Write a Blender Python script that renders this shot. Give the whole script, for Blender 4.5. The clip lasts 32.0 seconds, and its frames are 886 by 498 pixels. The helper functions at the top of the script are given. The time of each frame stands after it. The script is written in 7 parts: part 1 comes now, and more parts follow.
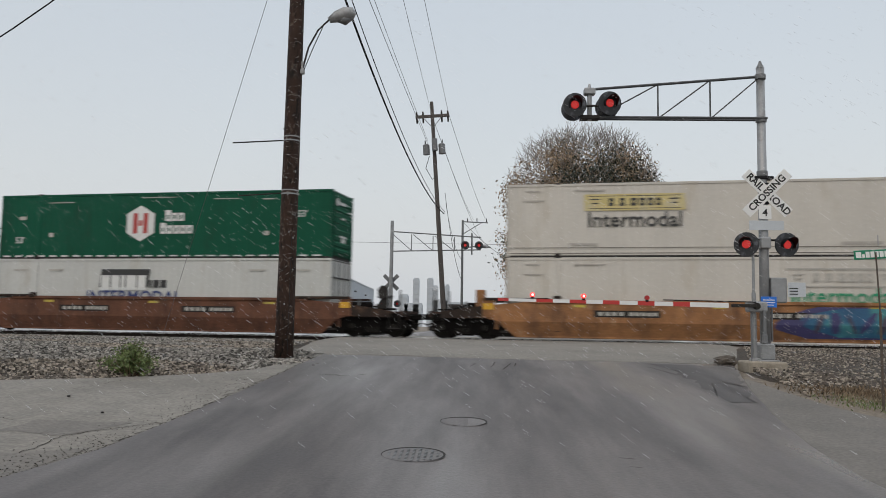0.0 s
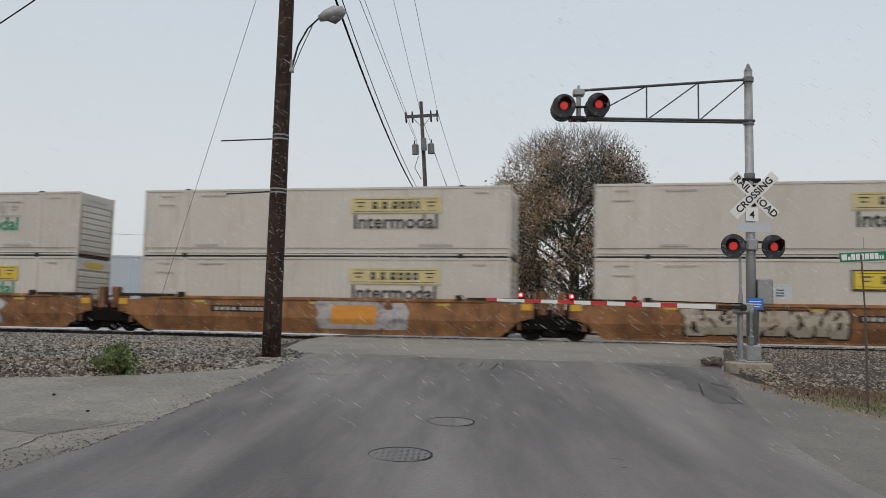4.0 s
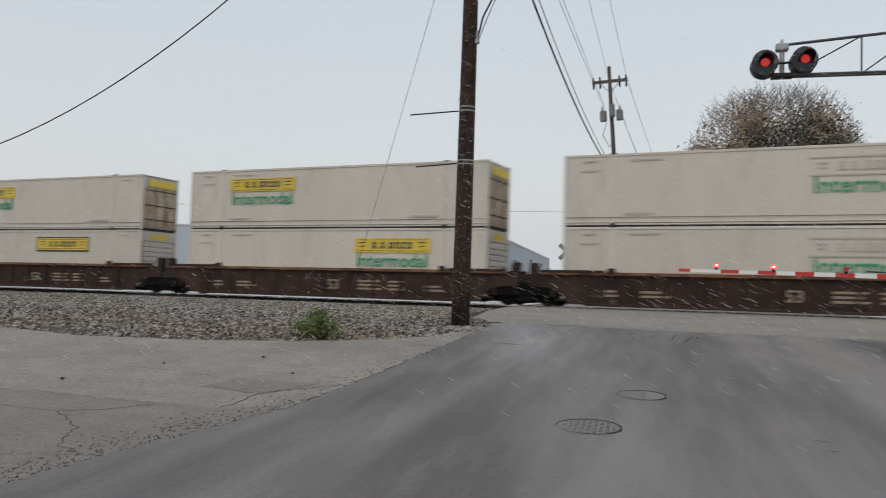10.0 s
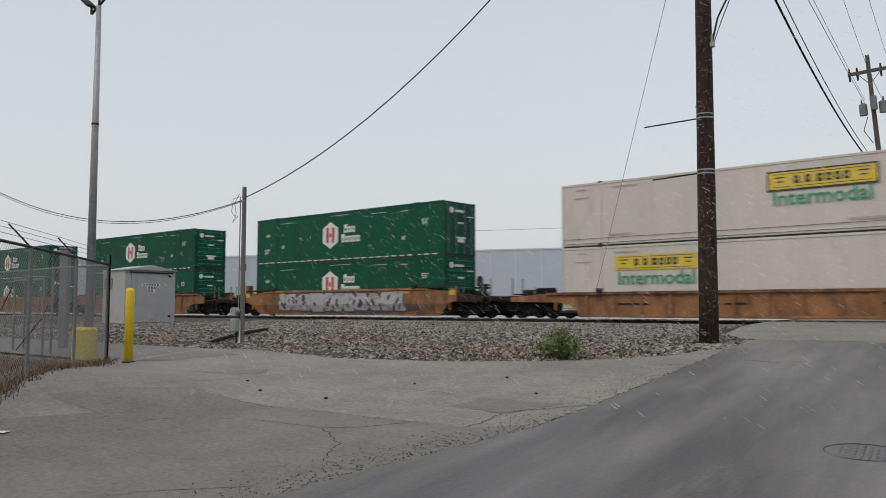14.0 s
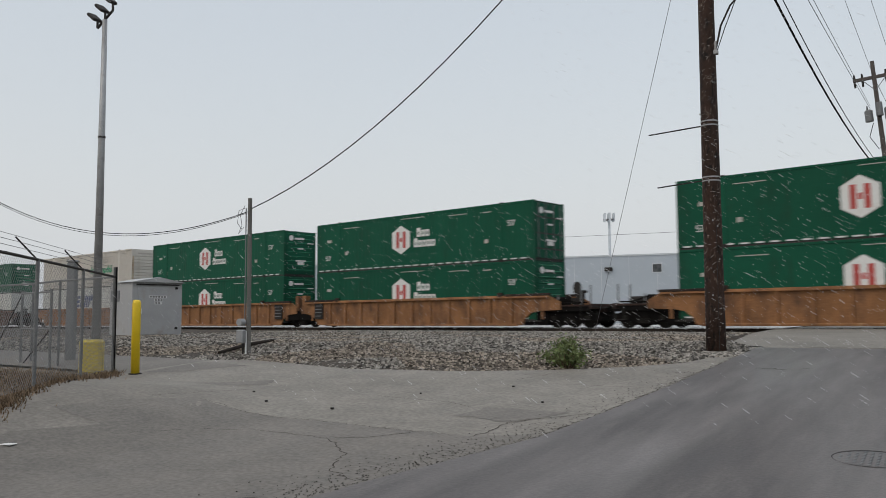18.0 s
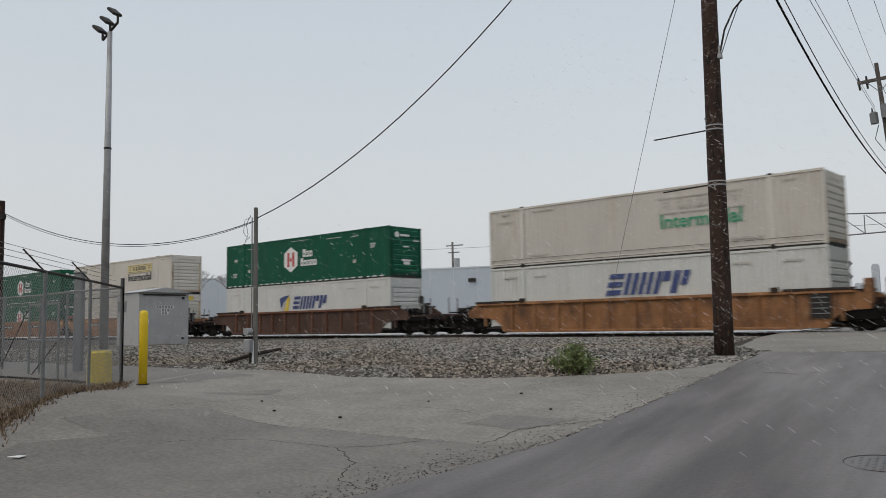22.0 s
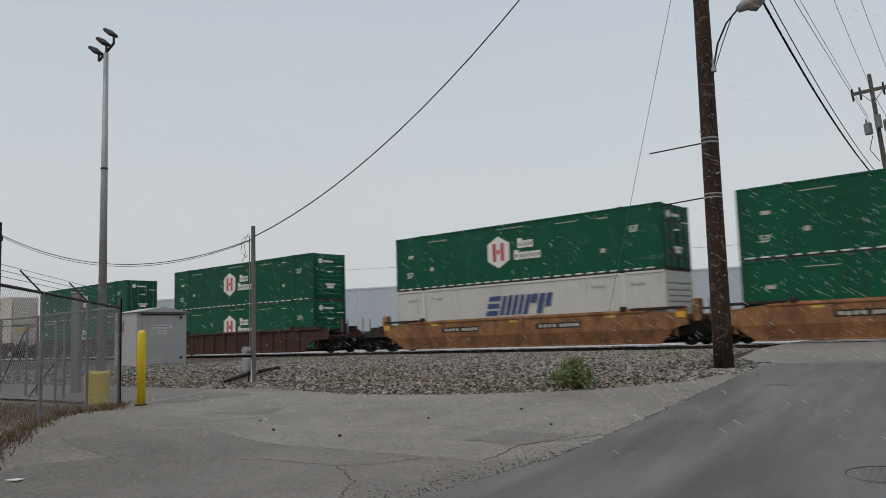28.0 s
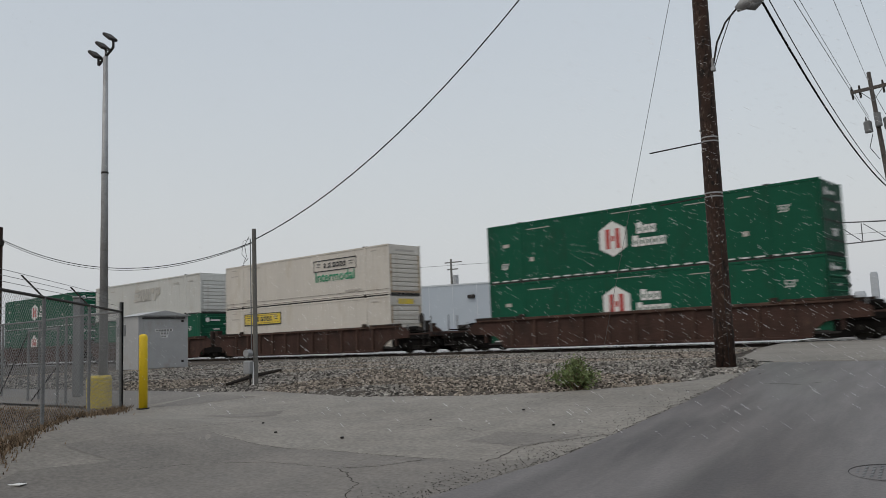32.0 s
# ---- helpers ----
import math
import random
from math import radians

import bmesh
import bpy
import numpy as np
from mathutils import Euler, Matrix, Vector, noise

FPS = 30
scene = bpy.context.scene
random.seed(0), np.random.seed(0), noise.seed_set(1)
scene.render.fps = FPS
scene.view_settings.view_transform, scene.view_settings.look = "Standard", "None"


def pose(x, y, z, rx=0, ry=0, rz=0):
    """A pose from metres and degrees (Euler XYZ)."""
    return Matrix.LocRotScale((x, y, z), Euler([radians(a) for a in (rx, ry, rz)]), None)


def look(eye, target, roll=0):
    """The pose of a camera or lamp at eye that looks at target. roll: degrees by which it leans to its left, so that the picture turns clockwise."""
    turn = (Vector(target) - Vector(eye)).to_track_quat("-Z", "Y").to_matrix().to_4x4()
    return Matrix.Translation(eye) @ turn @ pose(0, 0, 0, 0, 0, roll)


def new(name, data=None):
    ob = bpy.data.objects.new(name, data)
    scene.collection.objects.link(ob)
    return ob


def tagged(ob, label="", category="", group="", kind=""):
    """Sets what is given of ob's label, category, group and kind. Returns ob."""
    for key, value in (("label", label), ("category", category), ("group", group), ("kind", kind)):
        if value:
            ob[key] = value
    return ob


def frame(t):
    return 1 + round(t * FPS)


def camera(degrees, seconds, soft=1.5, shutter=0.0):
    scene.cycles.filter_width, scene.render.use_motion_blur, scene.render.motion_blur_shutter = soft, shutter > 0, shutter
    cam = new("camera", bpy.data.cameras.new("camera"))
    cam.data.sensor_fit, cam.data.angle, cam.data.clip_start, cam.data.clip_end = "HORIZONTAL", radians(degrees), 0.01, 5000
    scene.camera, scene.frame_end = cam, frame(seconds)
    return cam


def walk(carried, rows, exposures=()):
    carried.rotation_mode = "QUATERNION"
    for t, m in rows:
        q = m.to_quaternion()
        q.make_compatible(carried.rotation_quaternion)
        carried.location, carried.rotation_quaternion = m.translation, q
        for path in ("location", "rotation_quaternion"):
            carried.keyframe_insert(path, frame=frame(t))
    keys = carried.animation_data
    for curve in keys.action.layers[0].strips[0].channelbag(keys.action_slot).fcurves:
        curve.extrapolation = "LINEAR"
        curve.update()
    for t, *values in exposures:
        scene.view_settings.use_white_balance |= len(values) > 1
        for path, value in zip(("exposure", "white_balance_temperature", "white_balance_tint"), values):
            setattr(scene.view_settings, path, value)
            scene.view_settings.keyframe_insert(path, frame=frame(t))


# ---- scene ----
cam = camera(56.4, 32.0, soft=0.6, shutter=0.42)
PATH = [
    (0, (0.000, 0.000, 1.400), (-0.378, 9.949, 2.337), 0.91),
    (1, (-0.000, 0.001, 1.400), (-0.328, 9.950, 2.355), 0.99),
    (2, (-0.001, 0.002, 1.399), (-0.294, 9.951, 2.360), 1.06),
    (3.5, (-0.001, 0.003, 1.398), (-0.248, 9.955, 2.343), 1.22),
    (5.5, (-0.002, 0.004, 1.397), (-0.214, 9.959, 2.320), 1.07),
    (6.5, (-0.002, 0.005, 1.397), (-0.198, 9.961, 2.309), 0.97),
    (7, (-0.002, 0.005, 1.397), (-0.189, 9.960, 2.324), 0.89),
    (7.5, (-0.002, 0.010, 1.396), (-0.341, 9.961, 2.326), 0.88),
    (8, (-0.003, 0.014, 1.395), (-0.630, 9.952, 2.311), 1.04),
    (8.5, (-0.003, 0.018, 1.395), (-0.999, 9.928, 2.291), 1.22),
    (9, (-0.003, 0.023, 1.394), (-1.383, 9.889, 2.270), 1.38),
    (9.5, (-0.000, 0.043, 1.398), (-1.790, 9.851, 2.165), 1.50),
    (10, (0.003, 0.062, 1.402), (-2.462, 9.740, 1.923), 1.70),
    (10.5, (0.006, 0.082, 1.406), (-3.057, 9.593, 1.799), 1.15),
    (11, (0.009, 0.102, 1.410), (-3.676, 9.395, 1.668), 0.91),
    (11.5, (0.011, 0.095, 1.406), (-4.190, 9.170, 1.461), 0.84),
    (12, (0.012, 0.089, 1.403), (-4.508, 9.008, 1.340), 0.79),
    (12.5, (0.014, 0.082, 1.400), (-4.906, 8.788, 1.407), 0.52),
    (13, (0.015, 0.075, 1.397), (-5.112, 8.657, 1.643), 0.35),
    (13.5, (0.021, 0.076, 1.395), (-5.102, 8.649, 1.906), 0.20),
    (14, (0.027, 0.077, 1.392), (-5.082, 8.644, 2.115), 0.03),
    (15, (0.038, 0.079, 1.388), (-5.089, 8.631, 2.144), -0.08),
    (15.5, (0.044, 0.080, 1.385), (-5.098, 8.620, 2.181), -0.17),
    (17.5, (0.046, 0.081, 1.384), (-5.117, 8.604, 2.219), -0.37),
    (19, (0.043, 0.080, 1.386), (-5.130, 8.595, 2.246), -0.51),
    (20, (0.040, 0.079, 1.387), (-5.123, 8.600, 2.254), -0.63),
    (21, (0.037, 0.079, 1.390), (-5.183, 8.560, 2.296), -0.86),
    (22.5, (0.031, 0.078, 1.396), (-5.181, 8.560, 2.334), -1.07),
    (24, (0.026, 0.077, 1.401), (-5.194, 8.546, 2.416), -1.30),
    (25.5, (0.027, 0.078, 1.399), (-5.187, 8.543, 2.474), -1.49),
    (27.5, (0.028, 0.080, 1.398), (-5.155, 8.559, 2.507), -1.71),
    (29, (0.029, 0.080, 1.397), (-5.152, 8.560, 2.519), -1.89),
    (30.5, (0.028, 0.079, 1.398), (-5.154, 8.557, 2.526), -2.09),
    (32, (0.028, 0.078, 1.398), (-5.159, 8.552, 2.529), -2.21),
]
walk(cam, [(t, look(eye, target, roll)) for t, eye, target, roll in PATH],
     exposures=[(0, 0.0), (14, 0.02), (20, 0.0), (22, -0.04), (23.5, -0.11), (26, -0.14), (28, -0.15), (32, -0.15)])

# ---- sky and light ----
def overcast():
    w = bpy.data.worlds.new("overcast")
    scene.world = w
    w.use_nodes = True
    nt = w.node_tree
    bg = nt.nodes["Background"]
    sky = nt.nodes.new("ShaderNodeTexSky")
    sky.sky_type, sky.sun_disc = "NISHITA", False
    sky.sun_elevation, sky.sun_rotation = radians(50), radians(200)
    sky.air_density, sky.dust_density = 2.0, 6.0
    tc = nt.nodes.new("ShaderNodeTexCoord")
    sep = nt.nodes.new("ShaderNodeSeparateXYZ")
    ramp = nt.nodes.new("ShaderNodeValToRGB")
    cr = ramp.color_ramp
    cr.elements[0].position, cr.elements[0].color = 0.0, (0.59, 0.62, 0.655, 1)
    cr.elements[1].position, cr.elements[1].color = 1.0, (0.92, 0.95, 0.99, 1)
    for p, c in ((0.12, (0.585, 0.612, 0.65, 1)), (0.4, (0.52, 0.56, 0.61, 1)), (0.6, (0.70, 0.74, 0.79, 1))):
        e = cr.elements.new(p)
        e.color = c
    clouds = nt.nodes.new("ShaderNodeTexNoise")
    clouds.inputs["Scale"].default_value, clouds.inputs["Detail"].default_value = 1.3, 4
    soft = nt.nodes.new("ShaderNodeMapRange")
    soft.inputs["To Min"].default_value, soft.inputs["To Max"].default_value = 0.95, 1.05
    mul = nt.nodes.new("ShaderNodeMixRGB")
    mul.blend_type, mul.inputs[0].default_value = "MULTIPLY", 1.0
    mix = nt.nodes.new("ShaderNodeMixRGB")
    mix.inputs[0].default_value = 0.03
    L = nt.links.new
    L(tc.outputs["Generated"], sep.inputs[0])
    L(tc.outputs["Generated"], clouds.inputs["Vector"])
    L(sep.outputs["Z"], ramp.inputs[0])
    L(clouds.outputs["Fac"], soft.inputs["Value"])
    L(ramp.outputs[0], mul.inputs[1])
    L(soft.outputs[0], mul.inputs[2])
    L(mul.outputs[0], mix.inputs[1])
    L(sky.outputs[0], mix.inputs[2])
    L(mix.outputs[0], bg.inputs[0])
    bg.inputs[1].default_value = 1.0
    sun = new("sun", bpy.data.lights.new("sun", "SUN"))
    sun.data.energy, sun.data.angle, sun.data.color = 0.35, radians(60), (1.0, 0.97, 0.93)
    sun.matrix_world = look((-8, -20, 26), (0, 0, 0))


overcast()

# ---- materials ----
def mat(name, color, rough=0.6, metal=0.0, var=0.12, scale=3.0, fine=40.0, bump=0.15, spots=None, spot_scale=1.2, spot_at=(0.55, 0.7), rand=0.0, island=0.0,
        streak=1.0, worn=None, worn_scale=2.0, worn_at=(0.6, 0.68), grain=1.0, emit=None, emit_power=0.0, spec=0.5, stretch=(1, 1, 1), wet=None):
    """A weathered surface: base colour, coarse and fine variation, stains of another colour, relief."""
    m = bpy.data.materials.new(name)
    m.use_nodes = True
    nt = m.node_tree
    L, N = nt.links.new, nt.nodes.new
    b = nt.nodes["Principled BSDF"]
    b.inputs["Roughness"].default_value, b.inputs["Metallic"].default_value = rough, metal
    b.inputs["Specular IOR Level"].default_value = spec
    tc = N("ShaderNodeTexCoord")
    mp = N("ShaderNodeMapping")
    mp.inputs["Scale"].default_value = (stretch[0], stretch[1], stretch[2] / streak)
    L(tc.outputs["Object"], mp.inputs[0])
    n1, n2 = N("ShaderNodeTexNoise"), N("ShaderNodeTexNoise")
    n1.inputs["Scale"].default_value, n1.inputs["Detail"].default_value = scale, 6
    n2.inputs["Scale"].default_value, n2.inputs["Detail"].default_value = fine, 4
    L(mp.outputs[0], n1.inputs["Vector"])
    L(tc.outputs["Object"], n2.inputs["Vector"])
    add = N("ShaderNodeMath")
    add.operation = "MULTIPLY_ADD"
    add.inputs[1].default_value = grain
    L(n2.outputs["Fac"], add.inputs[0])
    L(n1.outputs["Fac"], add.inputs[2])
    val = N("ShaderNodeMapRange")
    val.inputs["From Min"].default_value, val.inputs["From Max"].default_value = 0.1 + 0.5 * grain, 0.9 + 0.5 * grain
    val.inputs["To Min"].default_value, val.inputs["To Max"].default_value = 1 - var, 1 + var
    L(add.outputs[0], val.inputs["Value"])
    base = N("ShaderNodeRGB")
    base.outputs[0].default_value = (*color, 1)
    out = base.outputs[0]
    if spots:
        n3 = N("ShaderNodeTexNoise")
        n3.inputs["Scale"].default_value, n3.inputs["Detail"].default_value, n3.inputs["Roughness"].default_value = spot_scale, 8, 0.65
        L(mp.outputs[0], n3.inputs["Vector"])
        rg = N("ShaderNodeMapRange")
        rg.inputs["From Min"].default_value, rg.inputs["From Max"].default_value = spot_at
        L(n3.outputs["Fac"], rg.inputs["Value"])
        mx = N("ShaderNodeMixRGB")
        mx.inputs[2].default_value = (*spots, 1)
        L(rg.outputs[0], mx.inputs[0])
        L(out, mx.inputs[1])
        out = mx.outputs[0]
    if worn:
        n4 = N("ShaderNodeTexNoise")
        n4.inputs["Scale"].default_value, n4.inputs["Detail"].default_value, n4.inputs["Roughness"].default_value = worn_scale, 9, 0.7
        mp2 = N("ShaderNodeMapping")
        mp2.inputs["Location"].default_value = (7.3, 2.1, 4.4)
        L(mp.outputs[0], mp2.inputs[0])
        L(mp2.outputs[0], n4.inputs["Vector"])
        rg2 = N("ShaderNodeMapRange")
        rg2.inputs["From Min"].default_value, rg2.inputs["From Max"].default_value = worn_at
        L(n4.outputs["Fac"], rg2.inputs["Value"])
        mx2 = N("ShaderNodeMixRGB")
        mx2.inputs[2].default_value = (*worn, 1)
        L(rg2.outputs[0], mx2.inputs[0])
        L(out, mx2.inputs[1])
        out = mx2.outputs[0]
    hsv = N("ShaderNodeHueSaturation")
    L(val.outputs[0], hsv.inputs["Value"])
    L(out, hsv.inputs["Color"])
    out = hsv.outputs[0]
    if rand or island:
        if island:
            src = N("ShaderNodeNewGeometry").outputs["Random Per Island"]
        else:
            src = N("ShaderNodeObjectInfo").outputs["Random"]
        r = N("ShaderNodeMapRange")
        r.inputs["To Min"].default_value, r.inputs["To Max"].default_value = 1 - (rand or island), 1 + (rand or island)
        L(src, r.inputs["Value"])
        h2 = N("ShaderNodeHueSaturation")
        L(r.outputs[0], h2.inputs["Value"])
        L(out, h2.inputs["Color"])
        out = h2.outputs[0]
    L(out, b.inputs["Base Color"])
    if bump:
        bp = N("ShaderNodeBump")
        bp.inputs["Strength"].default_value, bp.inputs["Distance"].default_value = bump, 0.02
        L(n2.outputs["Fac"], bp.inputs["Height"])
        L(bp.outputs[0], b.inputs["Normal"])
    rr = N("ShaderNodeMapRange")
    rr.inputs["To Min"].default_value, rr.inputs["To Max"].default_value = max(0.03, rough - 0.15), min(1, rough + 0.12)
    L(n1.outputs["Fac"], rr.inputs["Value"])
    if wet:
        # damp patches lie smoother than dry ones
        film = N("ShaderNodeTexNoise")
        film.inputs["Scale"].default_value, film.inputs["Detail"].default_value = 0.55, 5
        L(mp.outputs[0], film.inputs["Vector"])
        rr.inputs["From Min"].default_value, rr.inputs["From Max"].default_value = 0.36, 0.64
        rr.inputs["To Min"].default_value, rr.inputs["To Max"].default_value = wet
        L(film.outputs["Fac"], rr.inputs["Value"])
    L(rr.outputs[0], b.inputs["Roughness"])
    if emit:
        b.inputs["Emission Color"].default_value, b.inputs["Emission Strength"].default_value = (*emit, 1), emit_power
    return m


ASPHALT = mat("asphalt", (0.110, 0.094, 0.087), 0.5, var=0.30, scale=1.2, fine=30, grain=1.2, bump=0.14, spots=(0.056, 0.050, 0.049), spot_scale=0.55, spot_at=(0.44, 0.64), worn=(0.128, 0.115, 0.108), worn_scale=1.3, worn_at=(0.52, 0.74), stretch=(1, 0.14, 1), spec=0.48, wet=(0.25, 0.64))
ASPHALT_NEW = mat("asphalt_dark", (0.062, 0.054, 0.052), 0.5, var=0.30, scale=1.2, fine=30, grain=1.2, bump=0.14, spots=(0.038, 0.034, 0.034), spot_scale=0.55, spot_at=(0.44, 0.64), stretch=(1, 0.14, 1), spec=0.4, wet=(0.34, 0.68))
CONCRETE = mat("concrete", (0.205, 0.190, 0.168), 0.75, var=0.26, scale=2.2, fine=20, grain=1.6, bump=0.14, spots=(0.172, 0.158, 0.139), spot_scale=0.5, spot_at=(0.44, 0.62), worn=(0.13, 0.116, 0.099), worn_scale=4.0, worn_at=(0.62, 0.72), spec=0.25)
CONCRETE_D = mat("worn_concrete", (0.152, 0.139, 0.124), 0.72, var=0.28, scale=2.0, fine=22, grain=1.5, bump=0.14, spots=(0.128, 0.117, 0.104), spot_scale=0.6, spot_at=(0.44, 0.62), worn=(0.10, 0.09, 0.078), worn_scale=5.0, worn_at=(0.62, 0.72), spec=0.3)
CONCRETE_L = mat("concrete_panel", (0.21, 0.194, 0.172), 0.8, var=0.26, scale=1.4, fine=18, grain=2.0, bump=0.15, spots=(0.15, 0.139, 0.124), spot_scale=0.7, spot_at=(0.46, 0.7), spec=0.25)
WET_YARD = mat("wet_yard_concrete", (0.40, 0.39, 0.375), 0.3, var=0.15, scale=0.3, fine=6, bump=0.03, spots=(0.3, 0.29, 0.28), spot_scale=0.2, spot_at=(0.45, 0.65), spec=0.5)
FOUND = mat("tan_concrete", (0.31, 0.27, 0.215), 0.85, var=0.25, scale=4, fine=30, bump=0.3, spots=(0.22, 0.185, 0.14), spot_scale=3)
CRACK = mat("crack_dark", (0.055, 0.050, 0.045), 0.95, spec=0.0)
DIRT = mat("dirt", (0.17, 0.14, 0.108), 0.95, var=0.4, scale=3, fine=18, grain=1.6, bump=0.6, spots=(0.09, 0.07, 0.045), spot_scale=1.4)
# bed is darker than the stones: shade in their gaps is put into it
BALLAST = mat("ballast_bed", (0.072, 0.065, 0.058), 0.95, var=0.9, scale=26, fine=45, bump=1.0, spots=(0.09, 0.072, 0.058), spot_scale=0.5, spot_at=(0.45, 0.65), spec=0.1)
STONE = mat("ballast_stone", (0.260, 0.243, 0.220), 0.9, var=0.3, scale=3, fine=40, bump=0.3, island=0.88, spec=0.15)
STONE_B = mat("stone_brown", (0.262, 0.228, 0.192), 0.9, var=0.3, scale=3, fine=40, bump=0.3, island=0.88, spec=0.15)
RAIL = mat("rail_steel", (0.045, 0.036, 0.03), 0.8, 0.0, var=0.3, spec=0.1)
RAIL_TOP = mat("rail_head", (0.62, 0.62, 0.62), 0.28, 1.0, var=0.08)
TIE = mat("tie_wood", (0.028, 0.023, 0.019), 0.95, var=0.4, rand=0.3, spec=0.1)
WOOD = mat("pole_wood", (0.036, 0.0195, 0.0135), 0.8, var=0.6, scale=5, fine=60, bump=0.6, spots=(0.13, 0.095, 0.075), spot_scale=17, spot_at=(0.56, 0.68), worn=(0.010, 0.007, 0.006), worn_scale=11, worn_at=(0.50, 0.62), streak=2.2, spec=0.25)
# paler and greyer than WOOD: distance haze is mixed into the colour
WOOD_FAR = mat("pole_wood_hazed", (0.085, 0.073, 0.066), 0.85, var=0.3, scale=4, bump=0.4, streak=6)
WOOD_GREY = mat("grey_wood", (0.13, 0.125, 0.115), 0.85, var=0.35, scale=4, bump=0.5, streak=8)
GALV = mat("galvanised", (0.31, 0.315, 0.32), 0.5, 0.5, var=0.2, scale=5, spots=(0.20, 0.195, 0.19), spot_scale=4, spot_at=(0.52, 0.72))
GALV_D = mat("galvanised_dull", (0.17, 0.175, 0.18), 0.6, 0.3, var=0.15)
BLACK = mat("black_paint", (0.007, 0.007, 0.008), 0.6, var=0.3, spec=0.2)
CHORD = mat("dark_truss_steel", (0.075, 0.078, 0.082), 0.6, 0.3, var=0.25)
FLASHER = mat("flasher_black", (0.026, 0.028, 0.033), 0.55, var=0.5, spots=(0.13, 0.14, 0.16), spot_scale=8, spot_at=(0.52, 0.70))
SIGN_W = mat("sign_white", (0.75, 0.75, 0.74), 0.4, var=0.05)
SIGN_K = mat("sign_black", (0.015, 0.015, 0.015), 0.5)
SIGN_G = mat("sign_green", (0.0, 0.19, 0.10), 0.4, var=0.08)
SIGN_B = mat("sign_blue", (0.02, 0.16, 0.62), 0.4, var=0.06)
IRON = mat("manhole_iron", (0.112, 0.104, 0.100), 0.5, 0.1, var=0.3, scale=6, bump=0.4)
RED = mat("reflective_red", (0.50, 0.035, 0.03), 0.4, var=0.08)
LIT = mat("lit_red_lens", (0.5, 0.02, 0.02), 0.3, emit=(1.0, 0.055, 0.05), emit_power=0.34)
GATE_LIT = mat("gate_lamp_lens", (0.6, 0.02, 0.02), 0.3, emit=(1.0, 0.015, 0.012), emit_power=2.5)
DIM = mat("dim_red_lens", (0.25, 0.02, 0.02), 0.25, emit=(1.0, 0.05, 0.05), emit_power=0.09)
HOT = mat("gate_lamp_core", (0.8, 0.6, 0.6), 0.3, emit=(1.0, 0.55, 0.5), emit_power=2.0)
FENCE_M = mat("fence_steel", (0.155, 0.157, 0.158), 0.7, 0.2, var=0.35, scale=6, spots=(0.15, 0.15, 0.15), spot_scale=7)
YELLOW = mat("yellow_paint", (0.72, 0.50, 0.012), 0.5, var=0.08, scale=4)
AMBER = mat("amber_plate", (0.62, 0.34, 0.025), 0.5, var=0.12)
YELLOW_D = mat("yellow_faded", (0.50, 0.39, 0.06), 0.7, var=0.18, scale=4, spots=(0.34, 0.27, 0.08))
HUT = mat("hut_metal", (0.37, 0.37, 0.37), 0.5, 0.2, var=0.12, scale=2, spots=(0.33, 0.31, 0.29), spot_scale=1.5)
WIRE = mat("wire_black", (0.012, 0.012, 0.013), 0.8, spec=0.1)
WIRE_G = mat("wire_steel", (0.12, 0.12, 0.125), 0.5, 0.4)
MESH_G = mat("mesh_galvanised", (0.19, 0.195, 0.20), 0.6, 0.2, var=0.2)
C_WHITE = mat("container_white", (0.545, 0.512, 0.462), 0.55, var=0.10, scale=0.7, fine=12, bump=0.08, spots=(0.44, 0.39, 0.32), spot_scale=1.3, spot_at=(0.56, 0.8), worn=(0.30, 0.20, 0.12), worn_scale=1.7, worn_at=(0.69, 0.80), rand=0.06, streak=3.5, spec=0.3)
C_COLD = mat("container_cold_white", (0.53, 0.532, 0.508), 0.55, var=0.10, scale=0.7, fine=12, bump=0.08, spots=(0.42, 0.39, 0.34), spot_scale=1.3, spot_at=(0.56, 0.8), rand=0.05, streak=4, spec=0.3)
C_GREEN = mat("container_green", (0.0075, 0.080, 0.045), 0.55, var=0.18, scale=0.7, fine=14, bump=0.08, spots=(0.012, 0.058, 0.034), spot_scale=1.1, rand=0.10, streak=3, spec=0.12)
LOGO_FAINT = mat("faint_stencil", (0.40, 0.37, 0.33), 0.6, var=0.25, scale=14)
LOGO_SEAM = mat("seam_dark", (0.16, 0.14, 0.115), 0.7, var=0.5, scale=1.5)
LOGO_TAN = mat("tan_stencil", (0.26, 0.205, 0.15), 0.8, var=0.4, scale=6)
LOGO_O = mat("spray_orange", (0.62, 0.26, 0.035), 0.6, var=0.2)
END_STAIN = mat("end_stain", (0.45, 0.37, 0.26), 0.75, var=0.4, scale=1.6, spots=(0.26, 0.16, 0.09), spot_scale=2.2, spot_at=(0.46, 0.62), streak=3)
LOGO_PALE = mat("logo_pale_yellow", (0.56, 0.46, 0.2), 0.55, var=0.15, spots=(0.5, 0.46, 0.34), spot_scale=1.6, spot_at=(0.46, 0.7))
C_DARK = mat("gap_shade_and_bars", (0.03, 0.028, 0.026), 0.8)
STEEL_D = mat("dark_hardware", (0.030, 0.027, 0.025), 0.7, 0.1, var=0.3, spec=0.2)
LOGO_Y = mat("logo_yellow", (0.68, 0.50, 0.04), 0.5, var=0.08, spots=(0.46, 0.38, 0.17), spot_scale=2, spot_at=(0.5, 0.75), rand=0.12)
LOGO_K = mat("logo_black", (0.03, 0.03, 0.03), 0.5)
